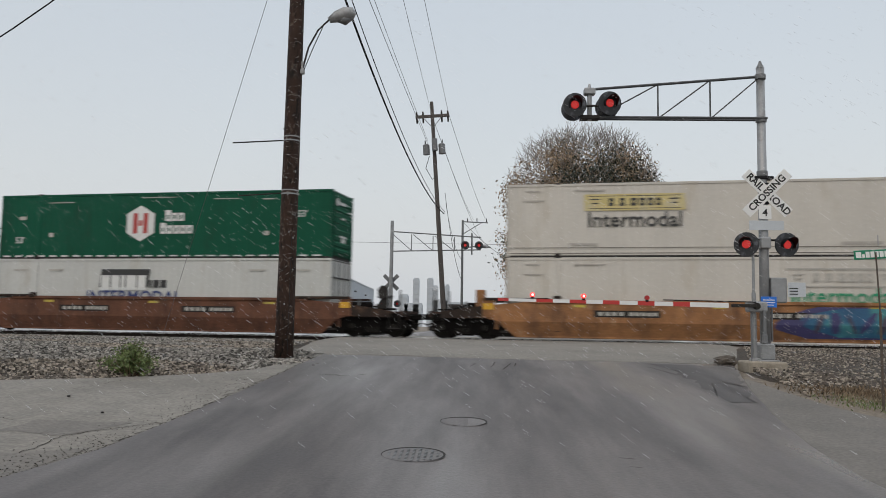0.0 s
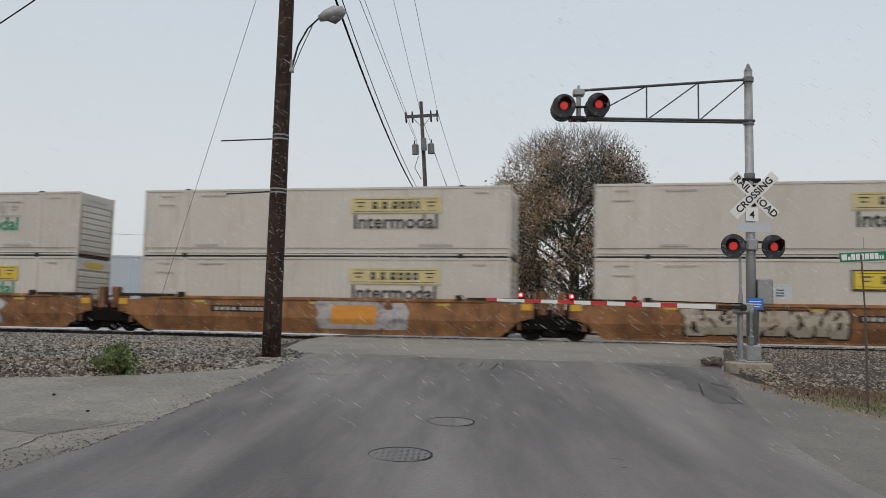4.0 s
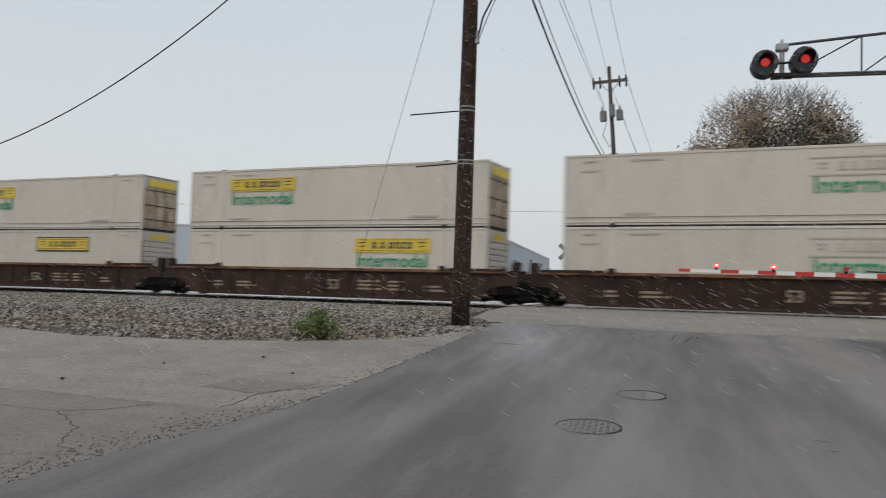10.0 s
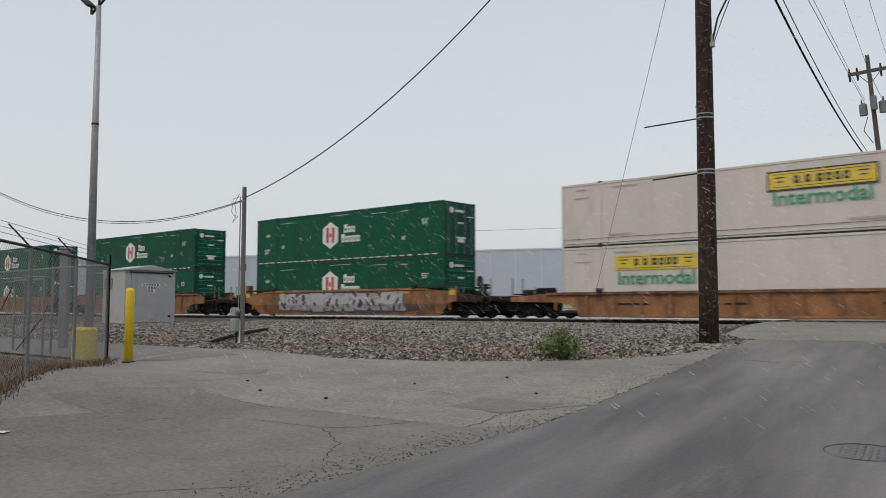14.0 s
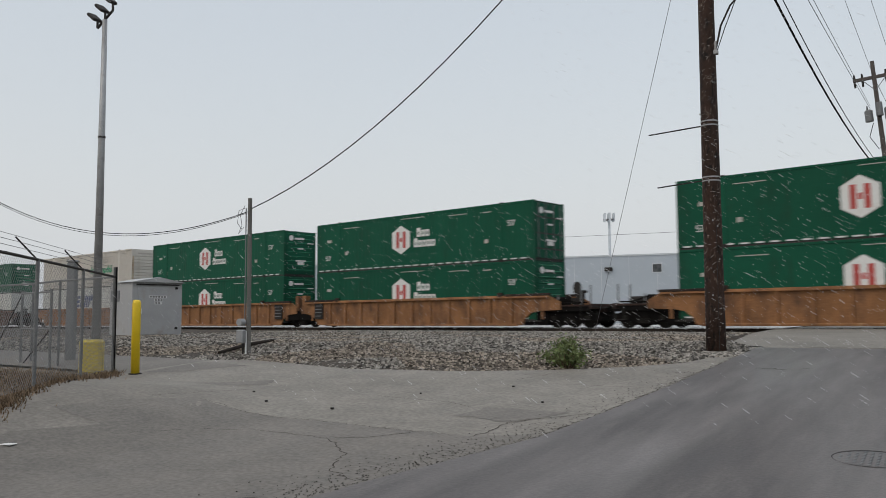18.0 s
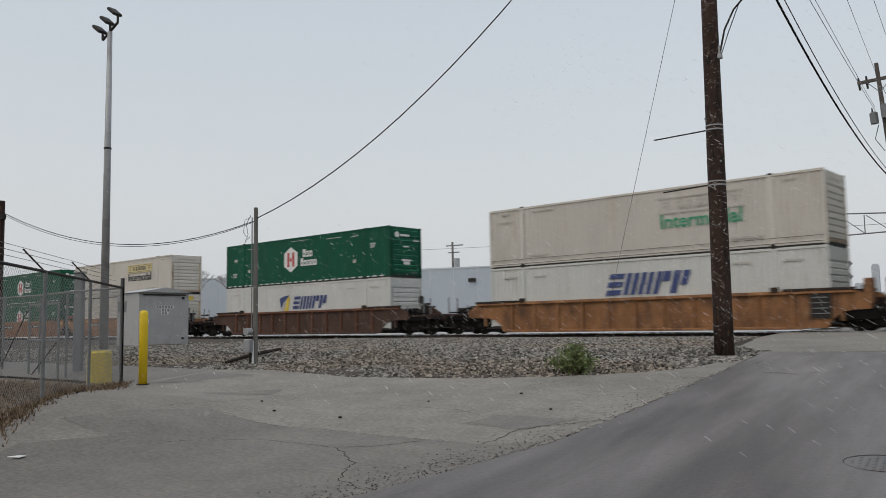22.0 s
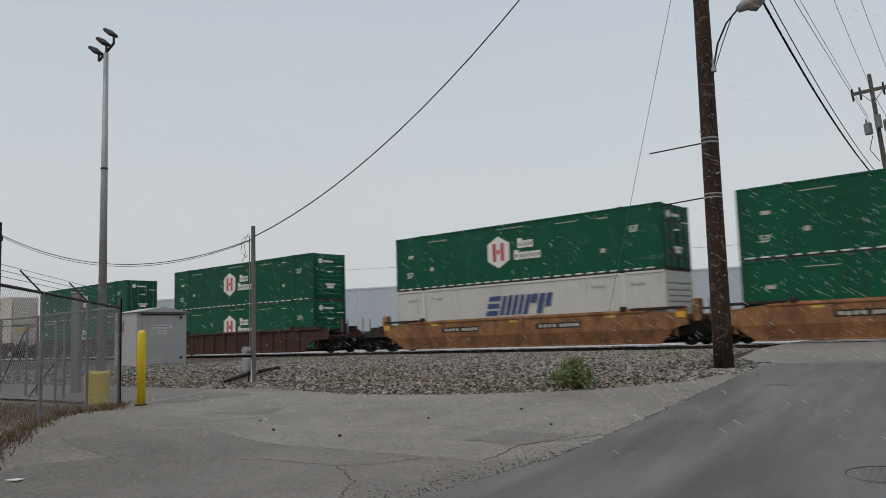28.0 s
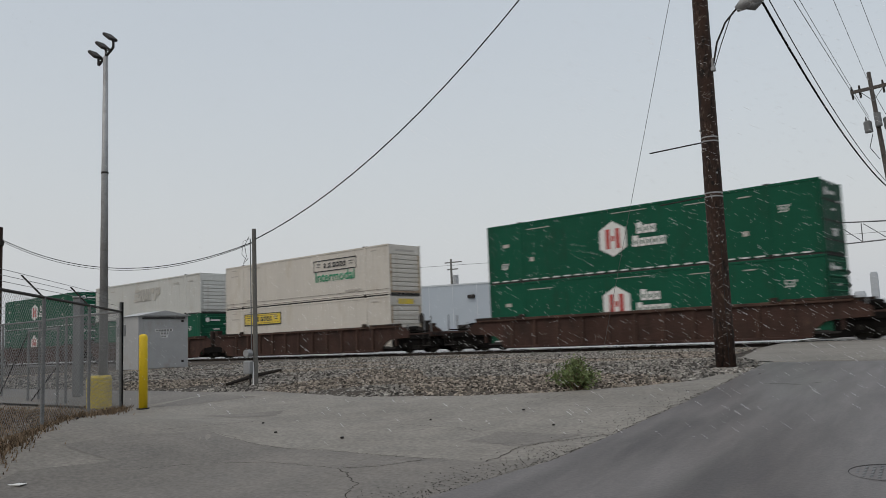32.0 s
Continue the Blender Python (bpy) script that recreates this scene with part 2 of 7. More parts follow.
LOGO_GREY = mat("logo_worn_grey", (0.42, 0.40, 0.36), 0.5)
LOGO_GREEN = mat("logo_green", (0.02, 0.26, 0.13), 0.5, var=0.1)
LOGO_BLUE = mat("logo_blue", (0.03, 0.05, 0.16), 0.5)
LOGO_W = mat("logo_white", (0.68, 0.68, 0.66), 0.5, var=0.1, spots=(0.5, 0.48, 0.45), spot_scale=3)
LOGO_RED = mat("logo_red", (0.42, 0.055, 0.045), 0.5, var=0.15)
RUST_E = mat("rust_streaks", (0.36, 0.27, 0.19), 0.8, var=0.35, scale=2, spots=(0.20, 0.11, 0.06), spot_scale=3, spot_at=(0.5, 0.62))
GRAF_K = mat("graffiti_dark", (0.06, 0.05, 0.08), 0.6, var=0.3)
STONE_D = mat("dark_grit", (0.095, 0.088, 0.08), 0.9, var=0.3, island=0.7, spec=0.1)
W_ORANGE = mat("well_orange", (0.29, 0.140, 0.062), 0.8, var=0.4, scale=1.2, fine=14, bump=0.25, spots=(0.11, 0.060, 0.038), spot_scale=1.4, spot_at=(0.44, 0.68), worn=(0.36, 0.26, 0.18), worn_scale=2.6, worn_at=(0.6, 0.74), rand=0.14, streak=2.0, spec=0.2)
W_RUST = mat("well_rust", (0.062, 0.035, 0.028), 0.85, var=0.45, scale=1.2, fine=14, bump=0.3, spots=(0.036, 0.025, 0.021), spot_scale=1.4, spot_at=(0.45, 0.7), worn=(0.15, 0.095, 0.07), worn_scale=2.6, worn_at=(0.6, 0.76), rand=0.14, streak=2.0, spec=0.15)
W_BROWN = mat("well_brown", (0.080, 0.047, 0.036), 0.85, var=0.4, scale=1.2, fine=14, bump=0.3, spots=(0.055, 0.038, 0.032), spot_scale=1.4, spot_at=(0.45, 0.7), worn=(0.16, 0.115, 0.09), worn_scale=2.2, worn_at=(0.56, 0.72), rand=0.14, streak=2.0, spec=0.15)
W_DARK = mat("well_dark", (0.048, 0.030, 0.025), 0.85, var=0.45, scale=1.2, fine=14, bump=0.3, spots=(0.025, 0.019, 0.017), spot_scale=1.4, spot_at=(0.45, 0.7), worn=(0.11, 0.075, 0.06), worn_scale=2.6, worn_at=(0.62, 0.78), rand=0.1, streak=2.0, spec=0.15)
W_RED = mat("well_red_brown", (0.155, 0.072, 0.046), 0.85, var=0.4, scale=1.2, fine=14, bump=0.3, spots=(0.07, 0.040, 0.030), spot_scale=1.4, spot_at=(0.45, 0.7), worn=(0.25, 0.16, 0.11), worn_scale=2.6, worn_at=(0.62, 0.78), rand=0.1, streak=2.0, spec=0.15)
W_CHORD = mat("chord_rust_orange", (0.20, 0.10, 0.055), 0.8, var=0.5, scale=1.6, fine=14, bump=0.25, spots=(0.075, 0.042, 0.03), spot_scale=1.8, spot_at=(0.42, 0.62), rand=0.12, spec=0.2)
LEDGE = mat("ledge_brown", (0.034, 0.025, 0.021), 0.85, var=0.5, scale=2, spots=(0.085, 0.05, 0.032), spot_scale=3, spot_at=(0.52, 0.66), spec=0.15)
GRAF_T = mat("graffiti_tan", (0.40, 0.35, 0.28), 0.7, var=0.25, spots=(0.22, 0.16, 0.12), spot_scale=3, spot_at=(0.5, 0.65))
GRAF_L = mat("graffiti_pale_grey", (0.40, 0.385, 0.39), 0.7, var=0.25, spots=(0.20, 0.18, 0.2), spot_scale=2.6, spot_at=(0.5, 0.66))
GRAF_D = mat("graffiti_charcoal", (0.085, 0.075, 0.08), 0.7, var=0.4, spots=(0.2, 0.17, 0.17), spot_scale=2.2, spot_at=(0.52, 0.68))
GRAF_V = mat("graffiti_violet", (0.05, 0.045, 0.13), 0.6, var=0.3)
POST_R = mat("rusty_post", (0.085, 0.066, 0.052), 0.8, var=0.4, scale=5)
TRUCK = mat("truck_iron", (0.008, 0.007, 0.0065), 0.9, var=0.5, spec=0.1)
WHEEL = mat("wheel_steel", (0.016, 0.014, 0.012), 0.7, 0.1, var=0.4, spec=0.15)
GRAF_W = mat("graffiti_white", (0.52, 0.50, 0.50), 0.6, var=0.2, spots=(0.36, 0.33, 0.35), spot_scale=2.4, spot_at=(0.5, 0.6))
GRAF_B = mat("graffiti_blue", (0.025, 0.10, 0.20), 0.6, var=0.3, spots=(0.06, 0.24, 0.25), spot_scale=1.2, spot_at=(0.48, 0.62))
GRAF_G = mat("graffiti_grey", (0.3, 0.28, 0.26), 0.6, var=0.2, spots=(0.1, 0.09, 0.09), spot_scale=2.4, spot_at=(0.46, 0.56))
WAREHOUSE = mat("warehouse_panel", (0.385, 0.43, 0.48), 0.6, var=0.06, scale=0.4, fine=10, bump=0.05)
# low-contrast pale tones carry the haze over the far towers
HAZE_WALL = mat("haze_tinted_concrete", (0.46, 0.495, 0.535), 0.9, var=0.03, scale=0.02, fine=0.1, bump=0, spec=0.1)
HAZE_GLASS = mat("haze_tinted_glass", (0.44, 0.475, 0.515), 0.7, var=0.03, scale=0.02, fine=0.1, bump=0, spec=0.1)
WAREHOUSE_T = mat("warehouse_trim", (0.5, 0.53, 0.56), 0.6)
DARKGLASS = mat("dark_opening", (0.06, 0.065, 0.07), 0.3)
BRICK_W = mat("whitewashed_brick", (0.52, 0.50, 0.46), 0.85, var=0.15, scale=2, fine=9, bump=0.5, spots=(0.25, 0.19, 0.14), spot_scale=1.3, spot_at=(0.52, 0.62))
PLASTER = mat("cream_plaster", (0.56, 0.53, 0.48), 0.8, var=0.08, scale=0.6, fine=9, bump=0.15, spots=(0.42, 0.38, 0.33), spot_scale=0.5, spot_at=(0.55, 0.7))
BARK = mat("bark", (0.09, 0.085, 0.07), 0.9, var=0.3)
TWIG = mat("twig", (0.19, 0.165, 0.145), 0.9, var=0.3, island=0.3)
LEAF_B = mat("brown_leaf", (0.33, 0.240, 0.160), 0.8, var=0.25, island=0.4, spec=0.2)
LEAF_G = mat("dark_green_leaf", (0.062, 0.068, 0.052), 0.7, var=0.3, island=0.45, spec=0.2)
WEED = mat("weed_leaf", (0.125, 0.16, 0.062), 0.7, var=0.3, island=0.5, spec=0.2)
DRY = mat("dry_grass", (0.165, 0.120, 0.080), 0.9, var=0.4, island=0.7, spec=0.1)
DRY_L = mat("dry_verge", (0.23, 0.19, 0.13), 0.9, var=0.3, island=0.4)
FLECK = mat("stuck_snow", (0.36, 0.32, 0.29), 0.7, var=0.5, scale=8, bump=0)
SNOW = mat("snow_flake", (0.9, 0.9, 0.92), 0.7, var=0.02, bump=0)
FAR_TREE = mat("far_branches", (0.33, 0.31, 0.31), 0.9)


# ---- mesh tools ----
class Shape:
    """Vertices and faces of one mesh, gathered piece by piece."""

    def __init__(self):
        self.v, self.f = [], []

    def put(self, verts, faces):
        n = len(self.v)
        self.v += [tuple(p) for p in verts]
        self.f += [tuple(i + n for i in q) for q in faces]
        return self

    def box(self, x0, x1, y0, y1, z0, z1, b=0.0):
        """A box, its edges chamfered by b."""
        if b <= 0:
            p = [(x, y, z) for z in (z0, z1) for x, y in ((x0, y0), (x1, y0), (x1, y1), (x0, y1))]
            return self.put(p, [(3, 2, 1, 0), (4, 5, 6, 7), (0, 1, 5, 4), (1, 2, 6, 5), (2, 3, 7, 6), (3, 0, 4, 7)])
        ring = lambda d: [(x0 + b + d, y0 + d), (x1 - b - d, y0 + d), (x1 - d, y0 + b + d), (x1 - d, y1 - b - d), (x1 - b - d, y1 - d), (x0 + b + d, y1 - d), (x0 + d, y1 - b - d), (x0 + d, y0 + b + d)]
        rows = [(b * 0.7, z0), (0, z0 + b), (0, z1 - b), (b * 0.7, z1)]
        p = [(x, y, z) for d, z in rows for x, y in ring(d)]
        f = [tuple(range(7, -1, -1)), tuple(range(24, 32))]
        f += [(8 * k + i, 8 * k + (i + 1) % 8, 8 * k + 8 + (i + 1) % 8, 8 * k + 8 + i) for k in range(3) for i in range(8)]
        return self.put(p, f)

    def tube(self, points, radii, n=8, cap=True):
        """A round bar along points."""
        pts = [Vector(p) for p in points]
        radii = [radii] * len(pts) if isinstance(radii, (int, float)) else radii
        base = len(self.v)
        side = None
        for i, p in enumerate(pts):
            a = (pts[min(i + 1, len(pts) - 1)] - pts[max(i - 1, 0)]).normalized()
            if side is None:
                side = a.cross(Vector((0, 0, 1)) if abs(a.z) < 0.9 else Vector((1, 0, 0))).normalized()
            side = (side - a * side.dot(a)).normalized()
            other = a.cross(side)
            self.v += [tuple(p + (side * math.cos(t) + other * math.sin(t)) * radii[i]) for t in (2 * math.pi * k / n for k in range(n))]
        for i in range(len(pts) - 1):
            for k in range(n):
                a, b = base + i * n + k, base + i * n + (k + 1) % n
                self.f.append((a, b, b + n, a + n))
        if cap:
            self.f.append(tuple(range(base + n - 1, base - 1, -1)))
            self.f.append(tuple(range(len(self.v) - n, len(self.v))))
        return self

    def slab(self, outline, y0, y1):
        """A plate with an outline in x, z and a thickness in y."""
        n = len(outline)
        p = [(x, y0, z) for x, z in outline] + [(x, y1, z) for x, z in outline]
        return self.put(p, [tuple(range(n)), tuple(range(2 * n - 1, n - 1, -1))] + [(i, i + n, (i + 1) % n + n, (i + 1) % n) for i in range(n)])

    def disc(self, c, axis, r, t, n=16, r2=None):
        c, axis = Vector(c), Vector(axis).normalized()
        return self.tube([c - axis * t / 2, c + axis * t / 2], [r, r2 if r2 is not None else r], n)

    def moved(self, m):
        self.v = [tuple(m @ Vector(p)) for p in self.v]
        return self

    def mesh(self, name, material, smooth=False):
        me = bpy.data.meshes.new(name)
        me.from_pydata(self.v, [], self.f)
        me.materials.append(material)
        if smooth:
            me.shade_smooth()
        me.update()
        return me


def part(name, shape, material, parent, label="", at=None, kind="", smooth=False):
    """Links a shape (or a ready mesh) as one mesh object under a thing or a part."""
    me = shape if isinstance(shape, bpy.types.Mesh) else shape.mesh(name, material, smooth)
    ob = new(name, me)
    ob.parent = parent
    if at is not None:
        ob.matrix_basis = at
    if label:
        ob["label"] = label
    if kind:
        ob["kind"] = kind
    return ob


def thing(name, label, category, at=None, group="", kind="", shape=None, material=None, smooth=False):
    ob = new(name, shape.mesh(name, material, smooth) if shape else None)
    if at is not None:
        ob.matrix_world = at
    return tagged(ob, label, category, group, kind)


TEXTS = {}


def lettering(word, size, material, bold=0.0):
    """A word as a thin mesh, standing in x, z, centred, facing -y."""
    key = (word, size, material.name)
    if key not in TEXTS:
        cu = bpy.data.curves.new("word", "FONT")
        cu.body, cu.size, cu.extrude, cu.offset = word, size, 0.002, bold
        cu.align_x, cu.align_y, cu.resolution_u = "CENTER", "CENTER", 3
        ob = bpy.data.objects.new("word", cu)
        scene.collection.objects.link(ob)
        me = bpy.data.meshes.new_from_object(ob.evaluated_get(bpy.context.evaluated_depsgraph_get()))
        me.transform(Matrix.Rotation(radians(90), 4, "X"))
        me.materials.clear()
        me.materials.append(material)
        bpy.data.objects.remove(ob)
        TEXTS[key] = me
    return TEXTS[key]


# ---- lie of the land ----
def smooth_max(a, b, k):
    h = max(0.0, k - abs(a - b)) / k
    return max(a, b) + h * h * k / 4


def land(x, y):
    """Height of the ground: a road that climbs to the railway."""
    slope = -0.44 + 0.07 * y - 0.02 * min(8, max(-20, x))
    a, b = (min(1.0, max(0.0, q)) for q in ((-6.5 - x) / 3.0, (9.6 - y) / 3.2))
    slope += 0.35 * a * a * (3 - 2 * a) * b * b * (3 - 2 * b)
    return -smooth_max(-smooth_max(slope, -0.1, 0.3), -0.8, 0.3)


TURN = radians(-10.26)
ALONG = Vector((math.cos(TURN), math.sin(TURN), 0))
ACROSS = Vector((-math.sin(TURN), math.cos(TURN), 0))
RAIL_Z = 0.93
TRACK = Vector((0, 33.13, 0)) + ACROSS * 1.295


def on_track(s, off=0.0, z=0.0):
    p = TRACK + ALONG * s + ACROSS * off
    return Vector((p.x, p.y, RAIL_Z + z))


def track_pose(s, z=0.0):
    return Matrix.Translation(on_track(s, 0, z)) @ Matrix.Rotation(TURN, 4, "Z")


def sheet(name, spot, nu, nv, lift, material, label="", category="", parent=None, rough=0.0):
    """A piece of ground: spot(u, v) gives x, y (and z); otherwise it lies on the land, lifted."""
    v = []
    for j in range(nv + 1):
        for i in range(nu + 1):
            p = spot(i / nu, j / nv)
            z = p[2] if len(p) > 2 else land(p[0], p[1]) + lift
            if rough:
                z += rough * noise.noise((p[0] * 1.7, p[1] * 1.7, 3.1)) + rough * 0.6 * noise.noise((p[0] * 6, p[1] * 6, 1))
            v.append((p[0], p[1], z))
    w = nu + 1
    f = [(j * w + i, j * w + i + 1, (j + 1) * w + i + 1, (j + 1) * w + i) for j in range(nv) for i in range(nu)]
    me = bpy.data.meshes.new(name)
    me.from_pydata(v, [], f)
    me.materials.append(material)
    me.shade_smooth()
    ob = new(name, me)
    if parent:
        ob.parent = parent
    else:
        tagged(ob, label, category, kind="structure")
    return ob


def between(points, y):
    return float(np.interp(y, [p[0] for p in points], [p[1] for p in points]))


ROAD_L = [(-40, -4.6), (0, -4.5), (3.6, -4.27), (5.6, -4.0), (6.8, -3.72), (7.8, -3.47), (9.6, -3.33), (11.8, -3.2), (13.8, -3.12), (17.6, -3.17)]
ROAD_R = [(-40, 3.9), (4, 3.6), (7.7, 3.56), (9.15, 3.66), (11.3, 4.0), (14, 4.56), (16, 5.05), (17.8, 5.48)]
EDGE = [(-60, 11.5), (-12.7, 11.5), (-11.3, 11.85), (-8.8, 11.4), (-6.8, 11.8), (-5.5, 12.4), (-4.4, 13.25), (-3.75, 14.1), (-3.3, 16.3), (-3.0, 17.7)]


def y_track(x):
    """The y of the rail line at x."""
    return TRACK.y + (x - TRACK.x) * math.tan(TURN)

# ---- ground ----
def far_spread(u, reach):
    w = 2 * u - 1
    return math.copysign(abs(w) ** 3, w) * reach


sheet("ground", lambda u, v: (far_spread(u, 2500), 16 + far_spread(v, 2500)), 150, 150, -0.07, DIRT, "brown gravelly dirt with sparse dry grass", "ground")
sheet("road", lambda u, v: (lambda y: (between(ROAD_L, y) + u * (between(ROAD_R, y) - between(ROAD_L, y)), y))(-40 + 57.7 * v ** 0.55), 24, 120, 0.035, ASPHALT,
      "damp grey asphalt road climbing to the crossing", "road", rough=0.001)
def apron(u, v):
    x = -12.2 + 9.6 * u
    y = -30 + (between(EDGE, x) + 30) * v ** 0.5
    return (max(x, between([(-30, -6.9), (3.1, -6.9), (9.55, -12.3)], y)), y)


sheet("pavement", apron, 100, 180, 0.015, CONCRETE,
      "weathered cracked concrete apron beside the road", "concrete apron", rough=0.001)
sheet("pavement_yard", lambda u, v: (-30 + 18 * u, 9.55 + (11.6 - 9.55) * v), 30, 8, 0.012, CONCRETE_D, "worn concrete strip behind the fence corner", "concrete apron", rough=0.001)
sheet("pavement_right", lambda u, v: (lambda y: (between(ROAD_R, y) + u * (between([(-30, 9), (9.5, 6.6), (11.4, 5.51), (12.2, 5.22), (13.5, 5.06), (15.2, 4.95)], y) - between(ROAD_R, y)), y))(-30 + 45.2 * v ** 0.5),
      10, 70, 0.02, CONCRETE_D, "worn concrete strip at the roadside", "concrete strip", rough=0.001)


def bed_height(x, y, v):
    """The ballast heaps up beyond the apron and drops to the ties."""
    hump = land(x, y) + 0.03 + 0.14 * math.sin(math.pi * min(1, v * 1.7)) * (1 if v < 0.59 else 0.0)
    near = min(1.0, max(0.0, (y_track(x) - 2.2 - y) / 4.0))
    return min(hump, 0.86) * near + 0.752 * (1 - near) - 0.07 * max(0.0, 1 - v / 0.025)


BED_END = [(14, -3.1), (17.2, -3.1), (17.8, -4.0), (32, -5.9), (40, -6.2)]


def ballast_left(u, v):
    x = -70 + 66.8 * u ** 0.45
    y0, y1 = between(EDGE, x) - 0.12, y_track(x) + 3.2
    y = y0 + (y1 - y0) * v
    x_limit = between(BED_END, y)
    xx = min(x, x_limit) if u > 0.6 else x
    return (xx, y, bed_height(x, y, v) - 0.10 * max(0.0, 1 - (x_limit - xx) / 0.35) - 0.10 * max(0.0, 1 - math.hypot(xx + 3.6, y - 15.7) / 1.2))


sheet("ballast_bed", ballast_left, 60, 60, 0, BALLAST, "grey and brown crushed stone ballast beside the track", "ballast", rough=0.05)
def ballast_right(u, v):
    x0 = 5.45 + 70 * u ** 2
    y = 14.4 + (y_track(x0) + 3.2 - 14.4) * v ** 1.3
    x = x0 + (1 - u) * max(0, y - 17.0) * 0.27
    rim = max(0.0, 1 - v / 0.16) ** 2 + max(0.0, 1 - (x0 - 5.45) / 0.5)
    return (x, y, land(x, y) + 0.05 - 0.13 * min(1.0, rim))


sheet("ballast_bed_far_side", ballast_right, 50, 50, 0, BALLAST, "grey and brown crushed stone ballast by the signal mast", "ballast", rough=0.03)


def crossing(u, v):
    y = 17.65 + 24.0 * v
    run = min(1.0, max(0.0, (y - 17.65) / 11.0))
    xl, xr = -4.2 - 2.0 * min(1, (y - 17.65) / 14.5), 5.45 + 4.1 * min(1, (y - 17.65) / 11)
    x = xl + u * (xr - xl)
    return (x, y + 0.35 * (u - 0.5) * (1 - v), land(x, y) + 0.045 + (0.918 - land(x, y) - 0.045) * run - (0.16 * max(0.0, 1 - min(u, 1 - u) / 0.045) if v > 0.01 else 0.0))


sheet("crossing_panel", crossing, 40, 60, 0, CONCRETE_L, "pale concrete surface of the level crossing", "level crossing")
sheet("crossing_corner", lambda u, v: (-4.5 + 1.5 * u, 16.7 + 1.4 * v), 12, 12, 0.03, CONCRETE_L, "pale concrete corner beside the crossing", "level crossing", rough=0.004)
sheet("road_beyond", lambda u, v: (-5 + 13 * u, 41.6 + 160 * v, 0.9), 4, 12, 0, ASPHALT, "grey asphalt street beyond the tracks", "road")
sheet("yard_beyond", lambda u, v: (-150 + 143.5 * u, y_track(-150 + 143.5 * u) + 3.3 + 34 * v, 0.86), 30, 8, 0, WET_YARD, "pale wet concrete yard beyond the tracks", "yard")
sheet("yard_beyond_right", lambda u, v: (9.0 + 60 * u, y_track(9.0 + 60 * u) + 3.3 + 8 * v, 0.86), 14, 4, 0, WET_YARD, "pale wet concrete yard beyond the tracks", "yard")
sheet("seam", lambda u, v: (-3.1 + 8.5 * u, 17.58 + 0.35 * (u - 0.5) + 0.09 * v + 0.05 * math.sin(9 * u), land(-3.1 + 8.5 * u, 17.62 + 0.35 * (u - 0.5)) + 0.033 + 0.02 * v), 40, 1, 0, CONCRETE_L, "narrow pale seam where asphalt meets concrete", "seam")


def crack_line(points, width, lift, name="crack", wild=1.0):
    s = Shape()
    pts = []
    for (x0, y0), (x1, y1) in zip(points, points[1:]):
        n = max(2, int(math.hypot(x1 - x0, y1 - y0) / 0.06))
        for k in range(n):
            t = k / n
            j = 0.07 * noise.noise((x0 * 3 + t * 9, y0 * 3, 0.5)) + 0.08 * noise.noise((x0 + t * 40, y0, 2.5))
            j *= wild
            pts.append((x0 + (x1 - x0) * t + j, y0 + (y1 - y0) * t + j * 0.7))
    pts.append(points[-1])
    v, f = [], []
    for i, (x, y) in enumerate(pts):
        a, b = pts[max(0, i - 1)], pts[min(len(pts) - 1, i + 1)]
        d = Vector((b[0] - a[0], b[1] - a[1]))
        d = d.normalized() if d.length else Vector((1, 0))
        w = width * (0.5 + 0.7 * abs(noise.noise((x * 5, y * 5, 7)))) if 0 < i < len(pts) - 1 else width * 0.1
        for sgn in (-1, 1):
            px, py = x - d.y * w * sgn, y + d.x * w * sgn
            v.append((px, py, land(px, py) + lift))
    for i in range(len(pts) - 1):
        f.append((2 * i, 2 * i + 1, 2 * i + 3, 2 * i + 2))
    s.put(v, f)
    return thing(name, "thin dark crack in the pavement", "crack", kind="structure", shape=s, material=CRACK)


for run in ([(-7.38, 5.9), (-7.02, 6.57), (-6.47, 6.85), (-5.46, 6.85)], [(-5.46, 6.85), (-5.01, 6.48), (-4.81, 6.32), (-4.72, 6.03), (-4.52, 5.77), (-4.18, 5.59)],
            [(-5.46, 6.85), (-5.08, 7.07), (-4.84, 7.45)], [(-8.44, 7.07), (-8.47, 8.0), (-8.48, 8.8)], [(-5.3, 4.04), (-5.07, 4.37), (-4.46, 4.86)],
            [(-6.54, 9.24), (-5.37, 9.19), (-4.94, 8.97)], [(-4.13, 7.53), (-4.12, 8.32), (-3.91, 8.67), (-3.44, 9.24)], [(-4.78, 11.1), (-4.02, 11.14), (-3.35, 11.26)],
            [(-5.47, 11.22), (-5.16, 12.3)], [(-8.09, 7.55), (-7.21, 7.46), (-6.17, 7.56), (-5.19, 7.51), (-4.42, 7.53)]):
    crack_line(run, 0.0085 if run[0][0] in (-5.46, -4.13) else 0.0055, 0.0205, wild=0.55)
for run in ([(-2.53, 13.55), (-2.3, 13.58), (-2.0, 13.43)], [(-2.53, 13.52), (-2.3, 13.5), (-2.05, 13.42)], [(-1.9, 13.6), (-1.76, 13.76)], [(1.42, 8.25), (1.6, 8.21)], [(1.46, 7.88), (1.61, 7.83)], [(0.35, 15.6), (0.45, 16.6)], [(0.55, 15.2), (0.75, 16.4)], [(0.8, 15.9), (0.85, 16.5)], [(-0.05, 15.5), (0.05, 16.2)],
            [(3.7, 15.3), (3.45, 16.6)], [(3.95, 15.6), (3.85, 16.1)], [(-2.9, 15.0), (-2.82, 14.7)]):
    crack_line(run, 0.013, 0.044, wild=0.3)


